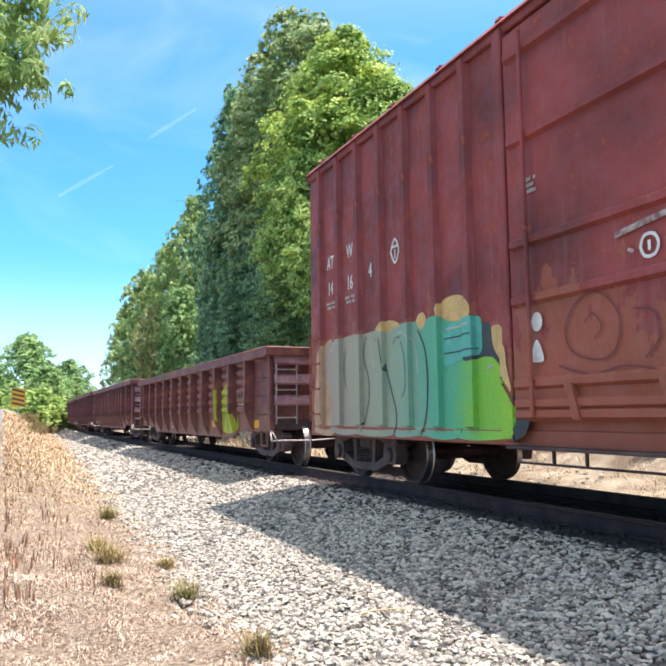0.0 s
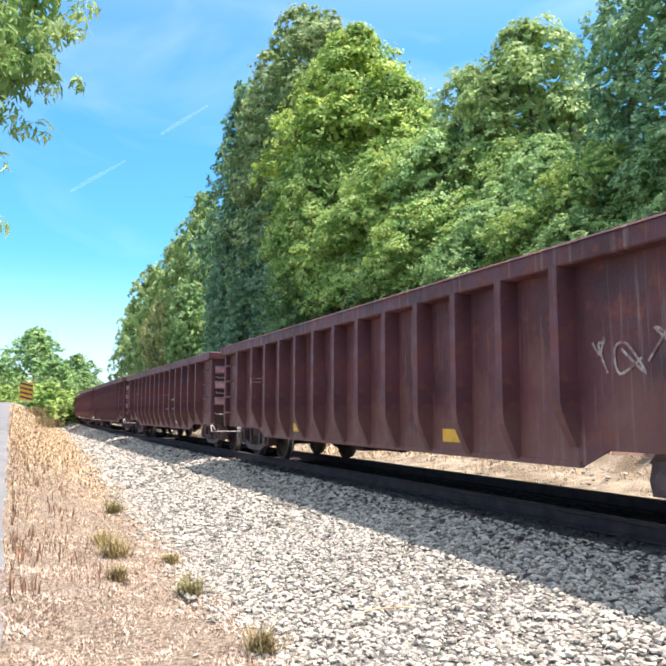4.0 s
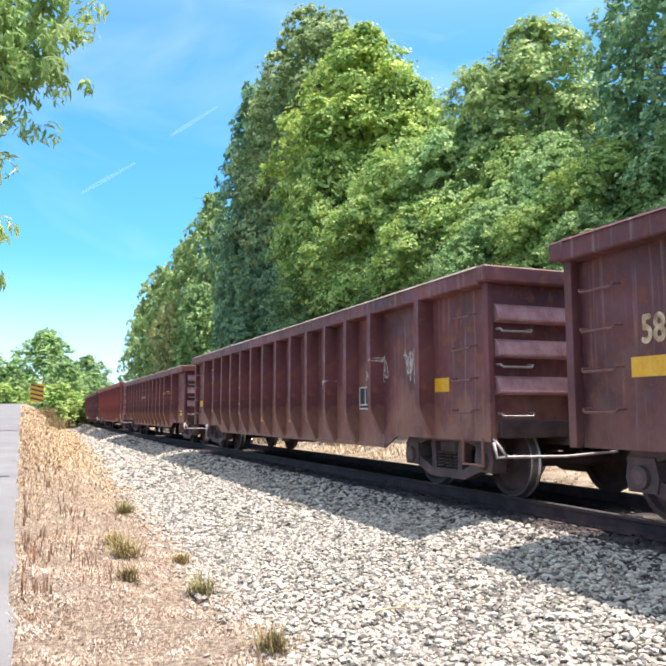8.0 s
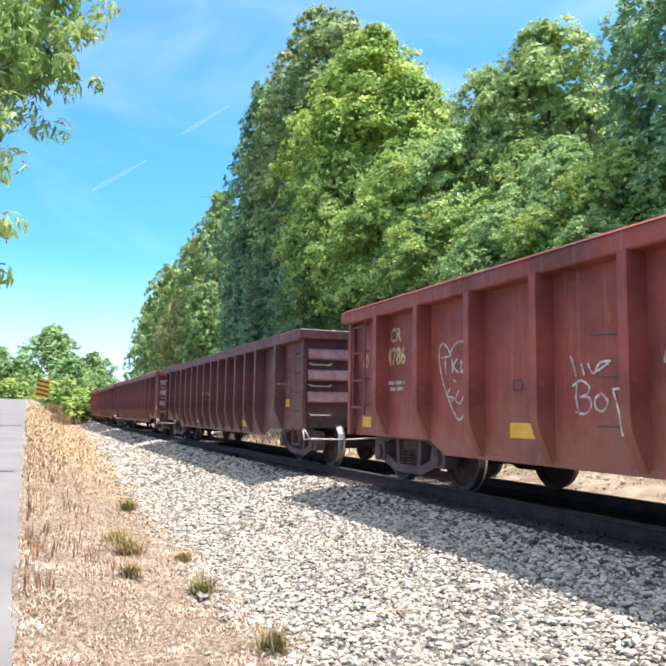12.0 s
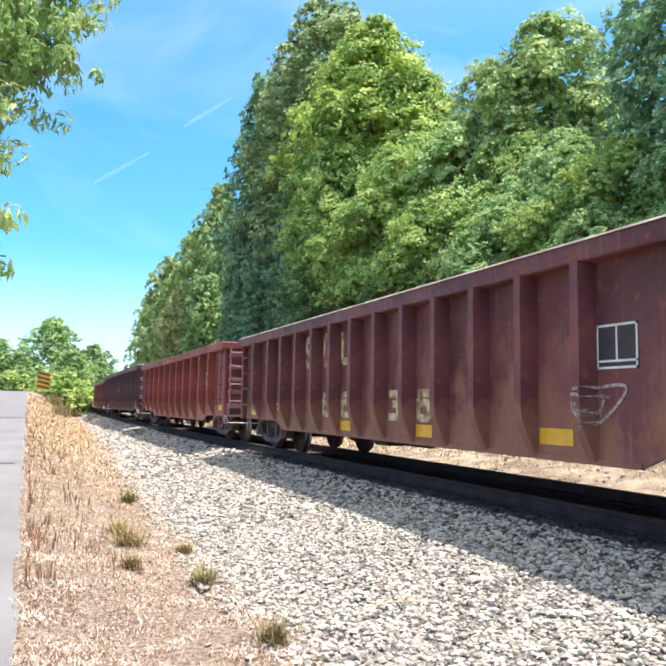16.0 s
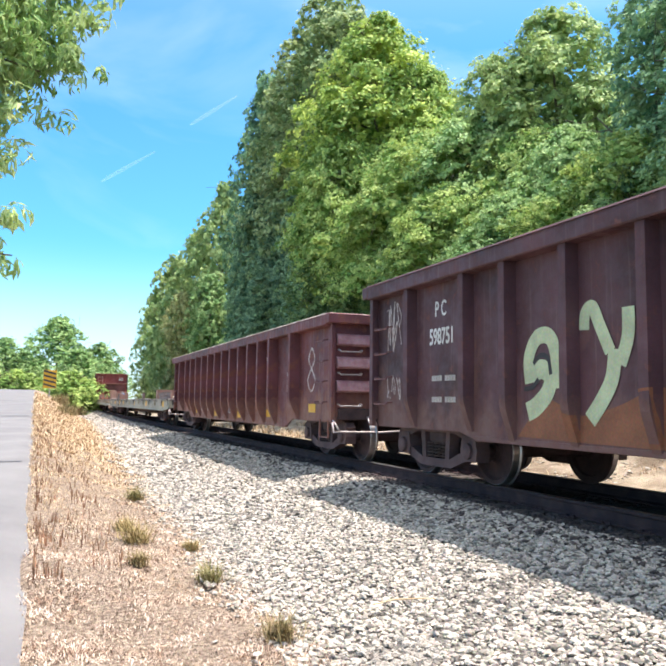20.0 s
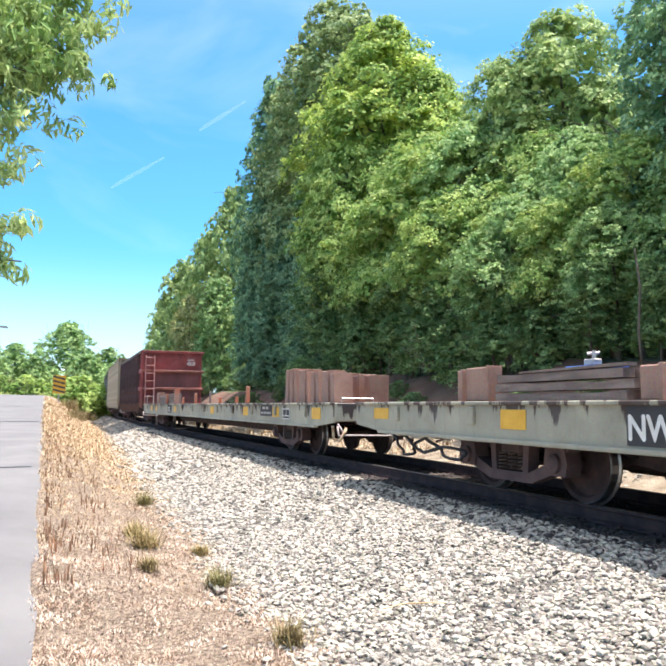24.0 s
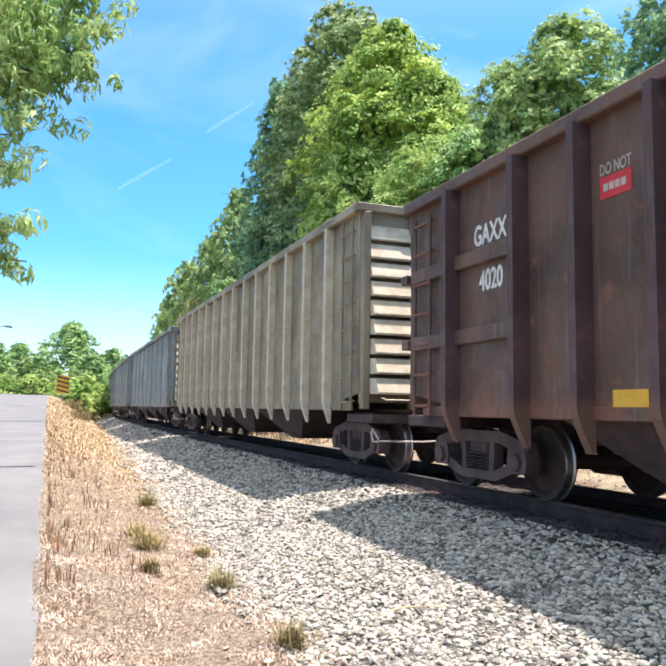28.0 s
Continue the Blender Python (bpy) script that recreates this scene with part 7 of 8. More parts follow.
# Thin dark lines painted in place of the door's shaded relief.
graffiti(box, "thin dark painted lines for the door's relief", [paint("relief_dark_red", (0.17, 0.04, 0.036))], [], [(curl([(2.1, 1.9), (1.9, 2.0), (1.7, 1.95), (1.55, 1.75), (1.6, 1.5), (1.8, 1.42), (2.1, 1.5), (2.2, 1.7), (2.1, 1.9)]), 0.016, 0), (curl([(1.95, 1.75), (1.85, 1.82), (1.75, 1.7), (1.85, 1.6)]), 0.014, 0), (curl([(1.4, 1.8), (1.2, 1.75), (1.15, 1.55), (1.3, 1.4)]), 0.016, 0), (curl([(2.3, 1.4), (1.9, 1.3), (1.5, 1.35), (1.1, 1.28)]), 0.018, 0)])
graffiti(box, "pale rubbed bar across the door", [P_CHALK], [], [([(1.55, 2.42), (1.25, 2.46), (0.9, 2.5)], 0.05, 0), ([(1.42, 2.28), (1.36, 2.25)], 0.03, 0), ([(1.04, 2.28), (0.96, 2.3)], 0.03, 0)])

g = gondola("brown-red gondola with pressed ribbed side panels and graffiti", 13.8, 28.6, RUSTY, even_posts(12, 1.24), top=2.31, ribbed=True, load=True, base=20.68)
graffiti(g, "lime green blocky graffiti", [P_LIME, P_DARK], [([(-3.1, 1.6), (-3.4, 1.66), (-3.9, 1.72), (-4.14, 1.55), (-4.15, 1.3), (-4.45, 0.95), (-4.4, 0.66), (-3.3, 0.62), (-3.15, 1.1)], 0)],
         [(curl([(-3.3, 1.6), (-3.34, 1.2), (-3.3, 0.7)]), 0.03, 1), (curl([(-3.62, 1.66), (-3.56, 1.25), (-3.66, 0.68)]), 0.035, 1), (curl([(-3.9, 1.68), (-3.84, 1.2), (-3.96, 0.7)]), 0.03, 1), (curl([(-3.2, 1.12), (-3.6, 1.05), (-4.1, 1.08)]), 0.025, 1)])
for w, y, z in (("56", 7.35, 1.42), ("GB", 6.25, 1.85), ("4596", 6.2, 1.42)):
    lettering(g, w, y, z, 0.25, P_BRIGHT, 0.75, bold=0.03)
graffiti(g, "small white chalk scrawl", [P_BRIGHT], [], scrawl(rnd, 7.35, 1.95, 0.4, 0.25, 4))
bars(g, 2.35, 0.78, 0.8, 0.06, 2)
bars(g, 0.7, 0.62, 0.5, 0.06, 1)
for y, z, w in ((7.37, 0.86, 0.4), (3.55, 0.82, 0.4), (0.86, 0.8, 0.45), (-2.4, 0.8, 0.42), (-5.79, 0.82, 0.3)):
    oblong(g, y, z, w, 0.16, YELLOW)
service_box(g, -5.1, 1.4)

g = gondola("dark brown gondola with large worn white letters", 30.6, 45.35, BROWN, top=2.48, base=37.46)
for w, y in (("S", 3.22), ("O", 2.30), ("U", 1.49)):
    block_letter(g, w, y, 1.59, 0.60, 0.44, 0.125)
for w, y in (("6", 2.35), ("6", 1.49), ("3", 0.62), ("5", -1.11)):
    block_letter(g, w, y, 0.69, 0.43, 0.40, 0.105)
graffiti(g, "thin dripping white lines", [P_CHALK], [], [(curl([(0.95, 2.05), (0.7, 2.12), (0.42, 2.1), (0.45, 1.75), (0.3, 1.5), (0.35, 1.2)]), 0.05, 0), (curl([(-3.0, 2.05), (-3.3, 2.1), (-3.42, 1.7), (-3.3, 1.05), (-3.5, 0.7)]), 0.035, 0), (curl([(-2.3, 2.0), (-2.6, 1.9), (-2.4, 1.6), (-2.6, 1.2), (-2.55, 0.9)]), 0.03, 0), (curl([(-1.4, 2.0), (-1.6, 1.9), (-1.55, 1.5), (-1.6, 1.2)]), 0.035, 0), (curl([(-0.6, 2.0), (-0.7, 1.8), (-0.72, 1.3)]), 0.035, 0),
          (curl([(0.1, 2.05), (0.0, 1.8), (0.1, 1.6), (-0.05, 1.2)]), 0.03, 0), ([(3.05, 1.55), (3.05, 1.3)], 0.03, 0), ([(2.25, 1.6), (2.25, 1.3)], 0.03, 0), (curl([(-3.9, 1.95), (-4.2, 2.05), (-4.3, 1.8), (-4.35, 1.6)]), 0.03, 0)])
graffiti(g, "tall arch outlines in worn white", [P_CHALK], [], [(curl([(6.1, 2.0), (5.75, 2.06), (5.66, 1.9), (5.62, 1.5), (5.66, 1.12)]), 0.03, 0), (curl([(5.1, 2.02), (4.92, 2.08), (4.8, 1.9), (4.82, 1.4), (4.9, 1.1), (5.02, 1.1), (5.05, 1.5)]), 0.03, 0), (curl([(4.3, 1.95), (4.12, 2.08), (3.95, 1.95), (3.92, 1.6), (3.86, 1.15)]), 0.03, 0), ([(4.1, 1.06), (4.1, 0.72)], 0.025, 0), ([(3.95, 1.06), (3.9, 0.72), (3.8, 1.0)], 0.025, 0), ([(3.7, 1.04), (3.69, 0.7)], 0.025, 0)] + scrawl(rnd, 7.2, 1.7, 0.5, 0.2, 4))
service_box(g, -4.15, 1.55)
for y, z, w in ((7.3, 1.38, 0.34), (4.12, 0.74, 0.4), (1.35, 0.66, 0.45), (-2.5, 0.66, 0.45), (-5.55, 1.41, 0.3)):
    oblong(g, y, z, w, 0.16, YELLOW)
bars(g, 7.3, 1.05, 0.3, 0.05, 3)
bars(g, 3.4, 0.95, 0.34, 0.05, 3)

g = gondola("dark maroon gondola with close-set side posts", 46.95, 61.7, MAROON, base=54.025)
for y, z, w in ((6.8, 1.1, 0.34), (-6.0, 1.07, 0.36), (2.9, 0.72, 0.4), (-2.5, 0.72, 0.4)):
    oblong(g, y, z, w, 0.15, YELLOW)
graffiti(g, "faint white scrawls", [P_CHALK], [], scrawl(rnd, 5.2, 1.6, 1.2, 0.5, 3) + scrawl(rnd, -5.0, 1.5, 1.0, 0.5, 3))

g = gondola("dark maroon gondola with white scrawls and yellow reflectors", 63.15, 77.85, MAROON, [6.6] + [5.25 - 0.912 * i for i in range(12)] + [-5.72], base=70.2)
graffiti(g, "white outlined scrawl", [P_CHALK], [], [(curl([(-1.3, 1.55), (-0.95, 1.5), (-0.9, 1.3), (-1.15, 1.35), (-1.35, 1.25), (-1.2, 1.1), (-1.5, 1.1), (-1.45, 1.5), (-1.6, 1.15), (-1.8, 1.1), (-1.7, 1.7), (-2.0, 1.75), (-2.15, 1.1), (-1.95, 1.3), (-1.75, 1.35)]), 0.035, 0)] + scrawl(rnd, 5.4, 1.75, 0.8, 0.35, 3))
service_box(g, -3.25, 1.62)
for y, z, w in ((-4.11, 1.0, 0.5), (-0.45, 0.98, 0.42), (1.42, 0.98, 0.4), (5.4, 0.97, 0.3), (7.0, 1.1, 0.3)):
    oblong(g, y, z, w, 0.15, YELLOW)
oblong(g, -2.3, 0.8, 0.2, 0.3, WHITE, "paint_patch")
oblong(g, -3.33, 0.9, 0.22, 0.25, P_ORANGE, "paint_patch")
bars(g, 6.1, 1.7, 0.3, 0.06, 2)

lettering(g, "CR", 6.05, 1.72, 0.15, LETTER, 0.9)
bars(g, 6.02, 1.47, 0.8, 0.13, 1, LETTER)
graffiti(g, "orange primer patches", [P_ORANGE], [([(5.05, 1.4), (4.72, 1.4), (4.72, 1.06), (5.05, 1.06)], 0), ([(4.24, 1.37), (3.86, 1.37), (3.84, 1.06), (4.24, 1.08)], 0)])
bars(g, 4.9, 1.32, 0.3, 0.06, 2)
bars(g, 4.04, 1.3, 0.3, 0.06, 2)
graffiti(g, "white chalk scrawl", [P_CHALK], [], scrawl(rnd, 3.95, 1.93, 0.5, 0.14, 4) + scrawl(rnd, 3.95, 1.75, 0.5, 0.14, 4))

g = gondola("dark brown gondola with white square marks", 79.35, 93.95, MAROON, top=2.57, load=True, base=86.15)
lettering(g, "58", 6.92, 1.56, 0.24, LETTER, 0.8, bold=0.04)
service_box(g, -3.3, 1.52)
for y, z, w in ((6.95, 1.36, 0.45), (0.79, 0.83, 0.40), (-1.23, 0.83, 0.40), (-3.87, 0.84, 0.5), (4.6, 0.81, 0.34), (-6.2, 1.3, 0.36)):
    oblong(g, y, z, w, 0.17, YELLOW)
graffiti(g, "faint white scrawls", [P_CHALK], [], scrawl(rnd, 2.4, 1.5, 0.5, 0.3, 3) + scrawl(rnd, -6.2, 1.5, 0.5, 0.3, 2))

g = gondola("rusty brown gondola with faint white scrawls", 95.35, 110.3, BROWN, top=2.58, truck_lead=1.4, load=True, base=102.445)
service_box(g, -3.46, 1.2)
g6 = g
graffiti(g, "worn white chalk scrawls", [P_BRIGHT], [([(6.2, 2.18), (5.9, 2.2), (5.88, 2.1), (6.1, 2.06)], 0)], [(curl(p), w, 0) for p, w in (([(6.14, 2.1), (6.23, 2.17), (6.2, 1.98), (6.05, 1.99)], 0.04), ([(6.2, 1.95), (6.1, 1.84), (6.25, 1.8)], 0.035), ([(5.88, 1.9), (5.83, 1.7)], 0.04), ([(5.6, 1.85), (5.54, 1.65), (5.78, 1.74)], 0.05), ([(6.0, 1.5), (5.5, 1.52)], 0.03), ([(6.2, 1.28), (5.5, 1.31)], 0.035), ([(6.2, 1.05), (5.45, 1.02)], 0.05))] + [(curl(p), w, 0) for p, w in (([(4.0, 2.13), (3.8, 2.16), (3.58, 2.1)], 0.045), ([(3.98, 1.94), (3.74, 1.93), (3.6, 1.83)], 0.035), ([(3.97, 1.75), (3.69, 1.68), (3.6, 1.79)], 0.04), ([(4.0, 1.55), (3.76, 1.51), (3.6, 1.62)], 0.035), ([(3.9, 1.64), (3.78, 1.83)], 0.03), ([(4.77, 1.68), (4.64, 1.7), (4.69, 1.52), (4.8, 1.55)], 0.025), ([(3.11, 1.58), (3.02, 1.47)], 0.03), ([(2.93, 1.55), (2.85, 1.47), (2.76, 1.54), (2.65, 1.58)], 0.025), ([(2.95, 1.19), (2.75, 1.17), (2.6, 1.2)], 0.025), ([(2.99, 1.06), (2.96, 0.96), (2.9, 1.05), (2.82, 0.96), (2.76, 1.04), (2.71, 0.96), (2.65, 1.01)], 0.035), ([(1.38, 1.82), (1.46, 1.7), (1.4, 1.56), (1.33, 1.48)], 0.03), ([(7.35, 1.76), (6.94, 1.71)], 0.025))] + scrawl(rnd, -2.4, 1.4, 0.5, 0.3, 3) + scrawl(rnd, -4.3, 1.6, 0.5, 0.5, 4) + scrawl(rnd, -5.2, 1.6, 0.4, 0.6, 4))
for y, z, w in ((4.9, 0.84, 0.34), (1.4, 0.88, 0.42), (-0.6, 0.89, 0.45), (-5.85, 1.32, 0.34), (7.5, 1.25, 0.3)):
    oblong(g, y, z, w, 0.17, YELLOW)

g = gondola("dusty brown gondola with yellow reflectors along its sill", 112.0, 126.65, OCHRE, top=2.46, base=119.37)
for y, z, w in ((7.2, 1.43, 0.25), (4.14, 0.7, 0.38), (1.5, 0.68, 0.42), (-1.11, 0.7, 0.45), (-3.66, 0.73, 0.5), (-6.4, 0.98, 0.4)):
    oblong(g, y, z, w, 0.16, YELLOW)
graffiti(g, "faint ochre marks", [LETTER], [], scrawl(rnd, 1.2, 1.7, 1.2, 0.5, 3) + scrawl(rnd, -4.4, 1.6, 1.0, 0.6, 3))

g = gondola("oxide-red gondola with wide panels and chalked graffiti", 128.6, 143.45, RED, [6.42 - 1.22 * i for i in range(11)], top=2.57, end="ladder", truck_lead=1.4, base=135.925)
lettering(g, "CR", 6.14, 2.0, 0.2, LETTER, 0.9)
lettering(g, "60", 7.15, 1.68, 0.2, LETTER)
lettering(g, "4786", 6.12, 1.68, 0.24, LETTER, 0.85, bold=0.04)
bars(g, 6.1, 1.42, 0.5, 0.05, 2)
for w, y, z, h in (("CMF", -3.46, 1.62, 0.2), ("EDM", -3.65, 1.08, 0.2), ("SOVIET", -1.22, 1.40, 0.25), ("SEL", -0.06, 1.44, 0.24)):
    lettering(g, w, y, z, h, P_BRIGHT, 0.8, "chalk_lettering")
graffiti(g, "chalked heart and a hand-drawn word", [P_BRIGHT], [], [(curl(p), 0.024, 0) for p in (
    [(2.36, 1.29), (2.38, 1.16), (2.34, 1.02)], [(2.43, 1.27), (2.31, 1.32), (2.20, 1.26), (2.23, 1.19), (2.34, 1.17)], [(2.33, 1.17), (2.20, 1.16), (2.18, 1.07), (2.27, 1.01), (2.39, 1.03)],
    [(2.03, 1.2), (2.12, 1.15), (2.11, 1.06), (2.02, 1.04), (1.96, 1.12), (2.03, 1.19)], [(1.90, 1.23), (1.84, 1.07), (1.79, 0.82)], [(1.90, 1.23), (1.75, 1.22), (1.67, 1.1), (1.72, 1.01), (1.82, 1.02)])] + [(curl(p), 0.024, 0) for p in (
    [(2.45, 1.56), (2.40, 1.46), (2.37, 1.36)], [(2.30, 1.48), (2.26, 1.37)], [(2.21, 1.48), (2.14, 1.38), (2.05, 1.47), (1.91, 1.48)], [(2.14, 1.38), (1.94, 1.46)],
    [(4.63, 1.69), (4.72, 1.81), (4.85, 1.87), (4.92, 1.71), (4.8, 1.35), (4.44, 0.92), (4.21, 1.33), (4.24, 1.73), (4.38, 1.86), (4.56, 1.82), (4.65, 1.72)])] + [(curl(p), 0.024, 0) for p in (
    [(4.86, 1.69), (4.67, 1.7)], [(4.78, 1.68), (4.76, 1.48)], [(4.61, 1.67), (4.6, 1.49)], [(4.49, 1.66), (4.58, 1.57), (4.46, 1.49)], [(4.40, 1.64), (4.40, 1.49), (4.33, 1.57), (4.42, 1.62)],
    [(4.59, 1.41), (4.52, 1.38)], [(4.66, 1.3), (4.73, 1.21), (4.58, 1.19), (4.67, 1.12)], [(4.46, 1.27), (4.53, 1.17), (4.43, 1.12), (4.34, 1.23)],
    [(-2.4, 1.65), (-2.55, 1.4), (-2.45, 1.25), (-2.65, 1.3), (-2.7, 1.6)], [(-3.45, 1.5), (-3.65, 1.5)], [(-3.55, 1.6), (-3.55, 1.4)], [(-0.06, 1.36), (-0.06, 1.24)], [(-0.02, 1.29), (-0.10, 1.29)])] + scrawl(rnd, 1.1, 1.5, 0.4, 0.4, 3))
graffiti(g, "dark weld lines of patched plates", [P_DARK], [], [([(2.16, 1.73), (1.78, 1.71), (1.75, 1.34), (2.08, 1.34)], 0.012, 0), ([(2.1, 0.9), (1.7, 0.9)], 0.012, 0), ([(3.36, 1.36), (3.22, 1.36), (3.22, 1.25), (3.36, 1.25), (3.36, 1.36)], 0.02, 0)])
service_box(g, -5.3, 1.84)
for y, z, w in ((-5.75, 0.82, 0.36), (-2.8, 0.82, 0.5), (-0.3, 0.83, 0.4), (0.98, 0.83, 0.36), (3.22, 0.83, 0.42), (7.1, 0.86, 0.3)):
    oblong(g, y, z, w, 0.16, YELLOW)

g = gondola("dark maroon gondola with close-set side posts", 145.7, 160.5, MAROON, base=152.8)
for y, z, w in ((6.9, 0.9, 0.3), (2.4, 0.72, 0.4), (-2.6, 0.72, 0.4), (-6.0, 1.17, 0.22)):
    oblong(g, y, z, w, 0.15, YELLOW)
graffiti(g, "faint white scrawls", [P_CHALK], [], scrawl(rnd, -5.9, 1.5, 0.4, 0.4, 2) + scrawl(rnd, 1.0, 1.5, 1.2, 0.5, 3))

g = gondola("dusty brown gondola with large worn white letters", 162.4, 177.55, OCHRE, base=169.6)
for w, y in (("S", 3.22), ("O", 2.30), ("U", 1.49)):
    block_letter(g, w, y, 1.55, 0.60, 0.44, 0.125)
for w, y in (("6", 2.35), ("6", 1.49), ("2", 0.62), ("0", -0.24), ("7", -1.11)):
    block_letter(g, w, y, 0.72, 0.5, 0.40, 0.105)
graffiti(g, "red primer patches in the upper panels", [P_PINK], [([(0.82, 2.17), (0.45, 2.17), (0.44, 1.98), (0.5, 1.8), (0.6, 1.62), (0.7, 1.84), (0.84, 1.9)], 0), ([(-0.02, 2.2), (-0.52, 2.22), (-0.55, 1.9), (-0.36, 1.94), (-0.2, 1.82), (-0.04, 1.88)], 0), ([(-0.95, 2.2), (-1.42, 2.2), (-1.4, 1.86), (-1.2, 1.95), (-1.0, 1.84)], 0)])
oblong(g, -1.94, 1.55, 0.10, 0.5, YELLOW, "paint_patch")
service_box(g, -4.35, 1.7)
for y, z, w in ((7.0, 1.3, 0.3), (-6.4, 1.1, 0.3), (-4.75, 1.5, 0.12)):
    oblong(g, y, z, w, 0.2, YELLOW)

g = gondola("dark brown gondola with large worn white letters and a torn patch", 179.0, 194.1, OCHRE, base=186.58)
for w, y in (("S", 3.22), ("O", 2.30), ("U", 1.49)):
    block_letter(g, w, y, 1.65, 0.60, 0.44, 0.125)
for w, y in (("6", 2.35), ("6", 1.49), ("3", -0.24), ("6", -1.11)):
    block_letter(g, w, y, 0.79, 0.43, 0.40, 0.105)
service_box(g, -4.4, 1.55, 0.5, 0.4)
graffiti(g, "torn halves of a yellow reflector", [YELLOW], [([(6.99, 1.15), (6.79, 1.16), (6.67, 1.12), (6.63, 1.07), (6.81, 1.05), (6.99, 1.06)], 0), ([(6.99, 0.87), (6.77, 0.85), (6.61, 0.80), (6.67, 0.76), (6.99, 0.76)], 0)])
graffiti(g, "triangular grey torn patch", [P_CHALK], [], [(curl([(-4.1, 1.15), (-4.7, 1.2), (-4.5, 0.95), (-4.1, 0.75), (-4.15, 1.1), (-4.5, 1.1)]), 0.03, 0)] + scrawl(rnd, -4.35, 1.0, 0.3, 0.2, 3))
for y, z, w in ((1.63, 0.67, 0.4), (-0.98, 0.68, 0.42), (-3.58, 0.72, 0.5), (-6.32, 1.09, 0.28)):
    oblong(g, y, z, w, 0.16, YELLOW)
bars(g, 5.0, 1.0, 0.3, 0.05, 2)

g = gondola("brick-red gondola with wide panels", 195.95, 210.85, BRICK, [6.52 - 1.22 * i for i in range(11)], top=2.59, end="ladder", truck_lead=1.3, base=203.125)
lettering(g, "CR", 6.14, 2.0, 0.2, LETTER, 0.9)
lettering(g, "60", 7.05, 1.62, 0.2, LETTER)
lettering(g, "4751", 6.12, 1.62, 0.24, LETTER, 0.85, bold=0.04)
for y, z, w in ((7.2, 0.87, 0.3), (3.37, 0.86, 0.42), (1.03, 0.81, 0.28), (-2.8, 0.82, 0.45), (-6.43, 0.89, 0.36)):
    oblong(g, y, z, w, 0.15, YELLOW)
bars(g, -3.6, 1.65, 0.4, 0.05, 3)
service_box(g, -5.3, 1.7)

g = gondola("long black-brown gondola with pale green graffiti", 212.65, 231.25, PLUM, [8.45, 7.03] + [6.19 - 1.01 * i for i in range(14)] + [-8.4], top=2.73, bot=0.58, deep=0.15, base=221.625)
lettering(g, "P C", 7.74, 2.12, 0.2)
lettering(g, "598751", 7.72, 1.76, 0.21, None, 0.72, bold=0.035)
bars(g, 7.66, 1.32, 0.6, 0.07, 1)
bars(g, 7.66, 1.05, 0.6, 0.07, 1)
graffiti(g, "pale green brushed letters over an orange rust stain", [P_PALE, P_ORANGE, P_BLACK], [([(6.1, 0.66), (3.2, 0.66), (3.6, 0.95), (4.1, 1.15), (4.6, 1.0), (5.1, 0.9), (5.6, 1.05), (5.9, 0.85)], 1)],
         [(curl([(5.93, 0.92), (5.78, 0.98), (5.6, 1.12), (5.55, 1.28), (5.7, 1.36), (5.86, 1.28)]), 0.20, 0), (curl([(5.88, 1.22), (5.9, 1.48), (5.76, 1.68), (5.56, 1.68), (5.46, 1.48), (5.46, 1.16)]), 0.17, 0), (curl([(5.98, 1.16), (5.84, 1.18), (5.74, 1.26)]), 0.05, 2), (curl([(5.82, 1.42), (5.7, 1.5), (5.58, 1.46), (5.54, 1.3)]), 0.05, 2),
          (curl([(5.04, 1.70), (5.02, 1.86), (4.92, 1.90), (4.84, 1.75), (4.70, 1.48)]), 0.14, 0), (curl([(4.47, 1.86), (4.48, 1.6), (4.58, 1.36)]), 0.15, 0), (curl([(4.64, 1.5), (4.68, 1.25), (4.80, 1.06), (4.98, 0.86)]), 0.17, 0)])
graffiti(g, "white chalk scrawls", [P_BRIGHT], [], scrawl(rnd, 9.1, 2.1, 0.5, 0.9, 4) + scrawl(rnd, 9.1, 1.2, 0.5, 0.5, 3) + scrawl(rnd, 2.65, 1.55, 0.5, 0.5, 3) + scrawl(rnd, 1.7, 1.9, 0.6, 0.25, 4) + scrawl(rnd, 1.7, 1.5, 0.6, 0.3, 4) + scrawl(rnd, 0.75, 1.95, 0.55, 0.25, 4) + scrawl(rnd, 0.7, 1.7, 0.3, 0.2, 2) + scrawl(rnd, -0.25, 1.95, 0.6, 0.25, 4) + scrawl(rnd, -0.2, 1.65, 0.6, 0.2, 3))
service_box(g, -6.43, 1.14, 0.45, 0.36)
bars(g, -6.4, 1.66, 0.3, 0.05, 2)
for y, z, w in ((-5.25, 0.92, 0.42), (-2.27, 0.9, 0.36), (0.72, 0.88, 0.45), (3.72, 0.9, 0.34), (-8.8, 0.95, 0.34)):
    oblong(g, y, z, w, 0.15, YELLOW)
oblong(g, -6.95, 1.0, 0.3, 0.1, WHITE, "paint_patch")

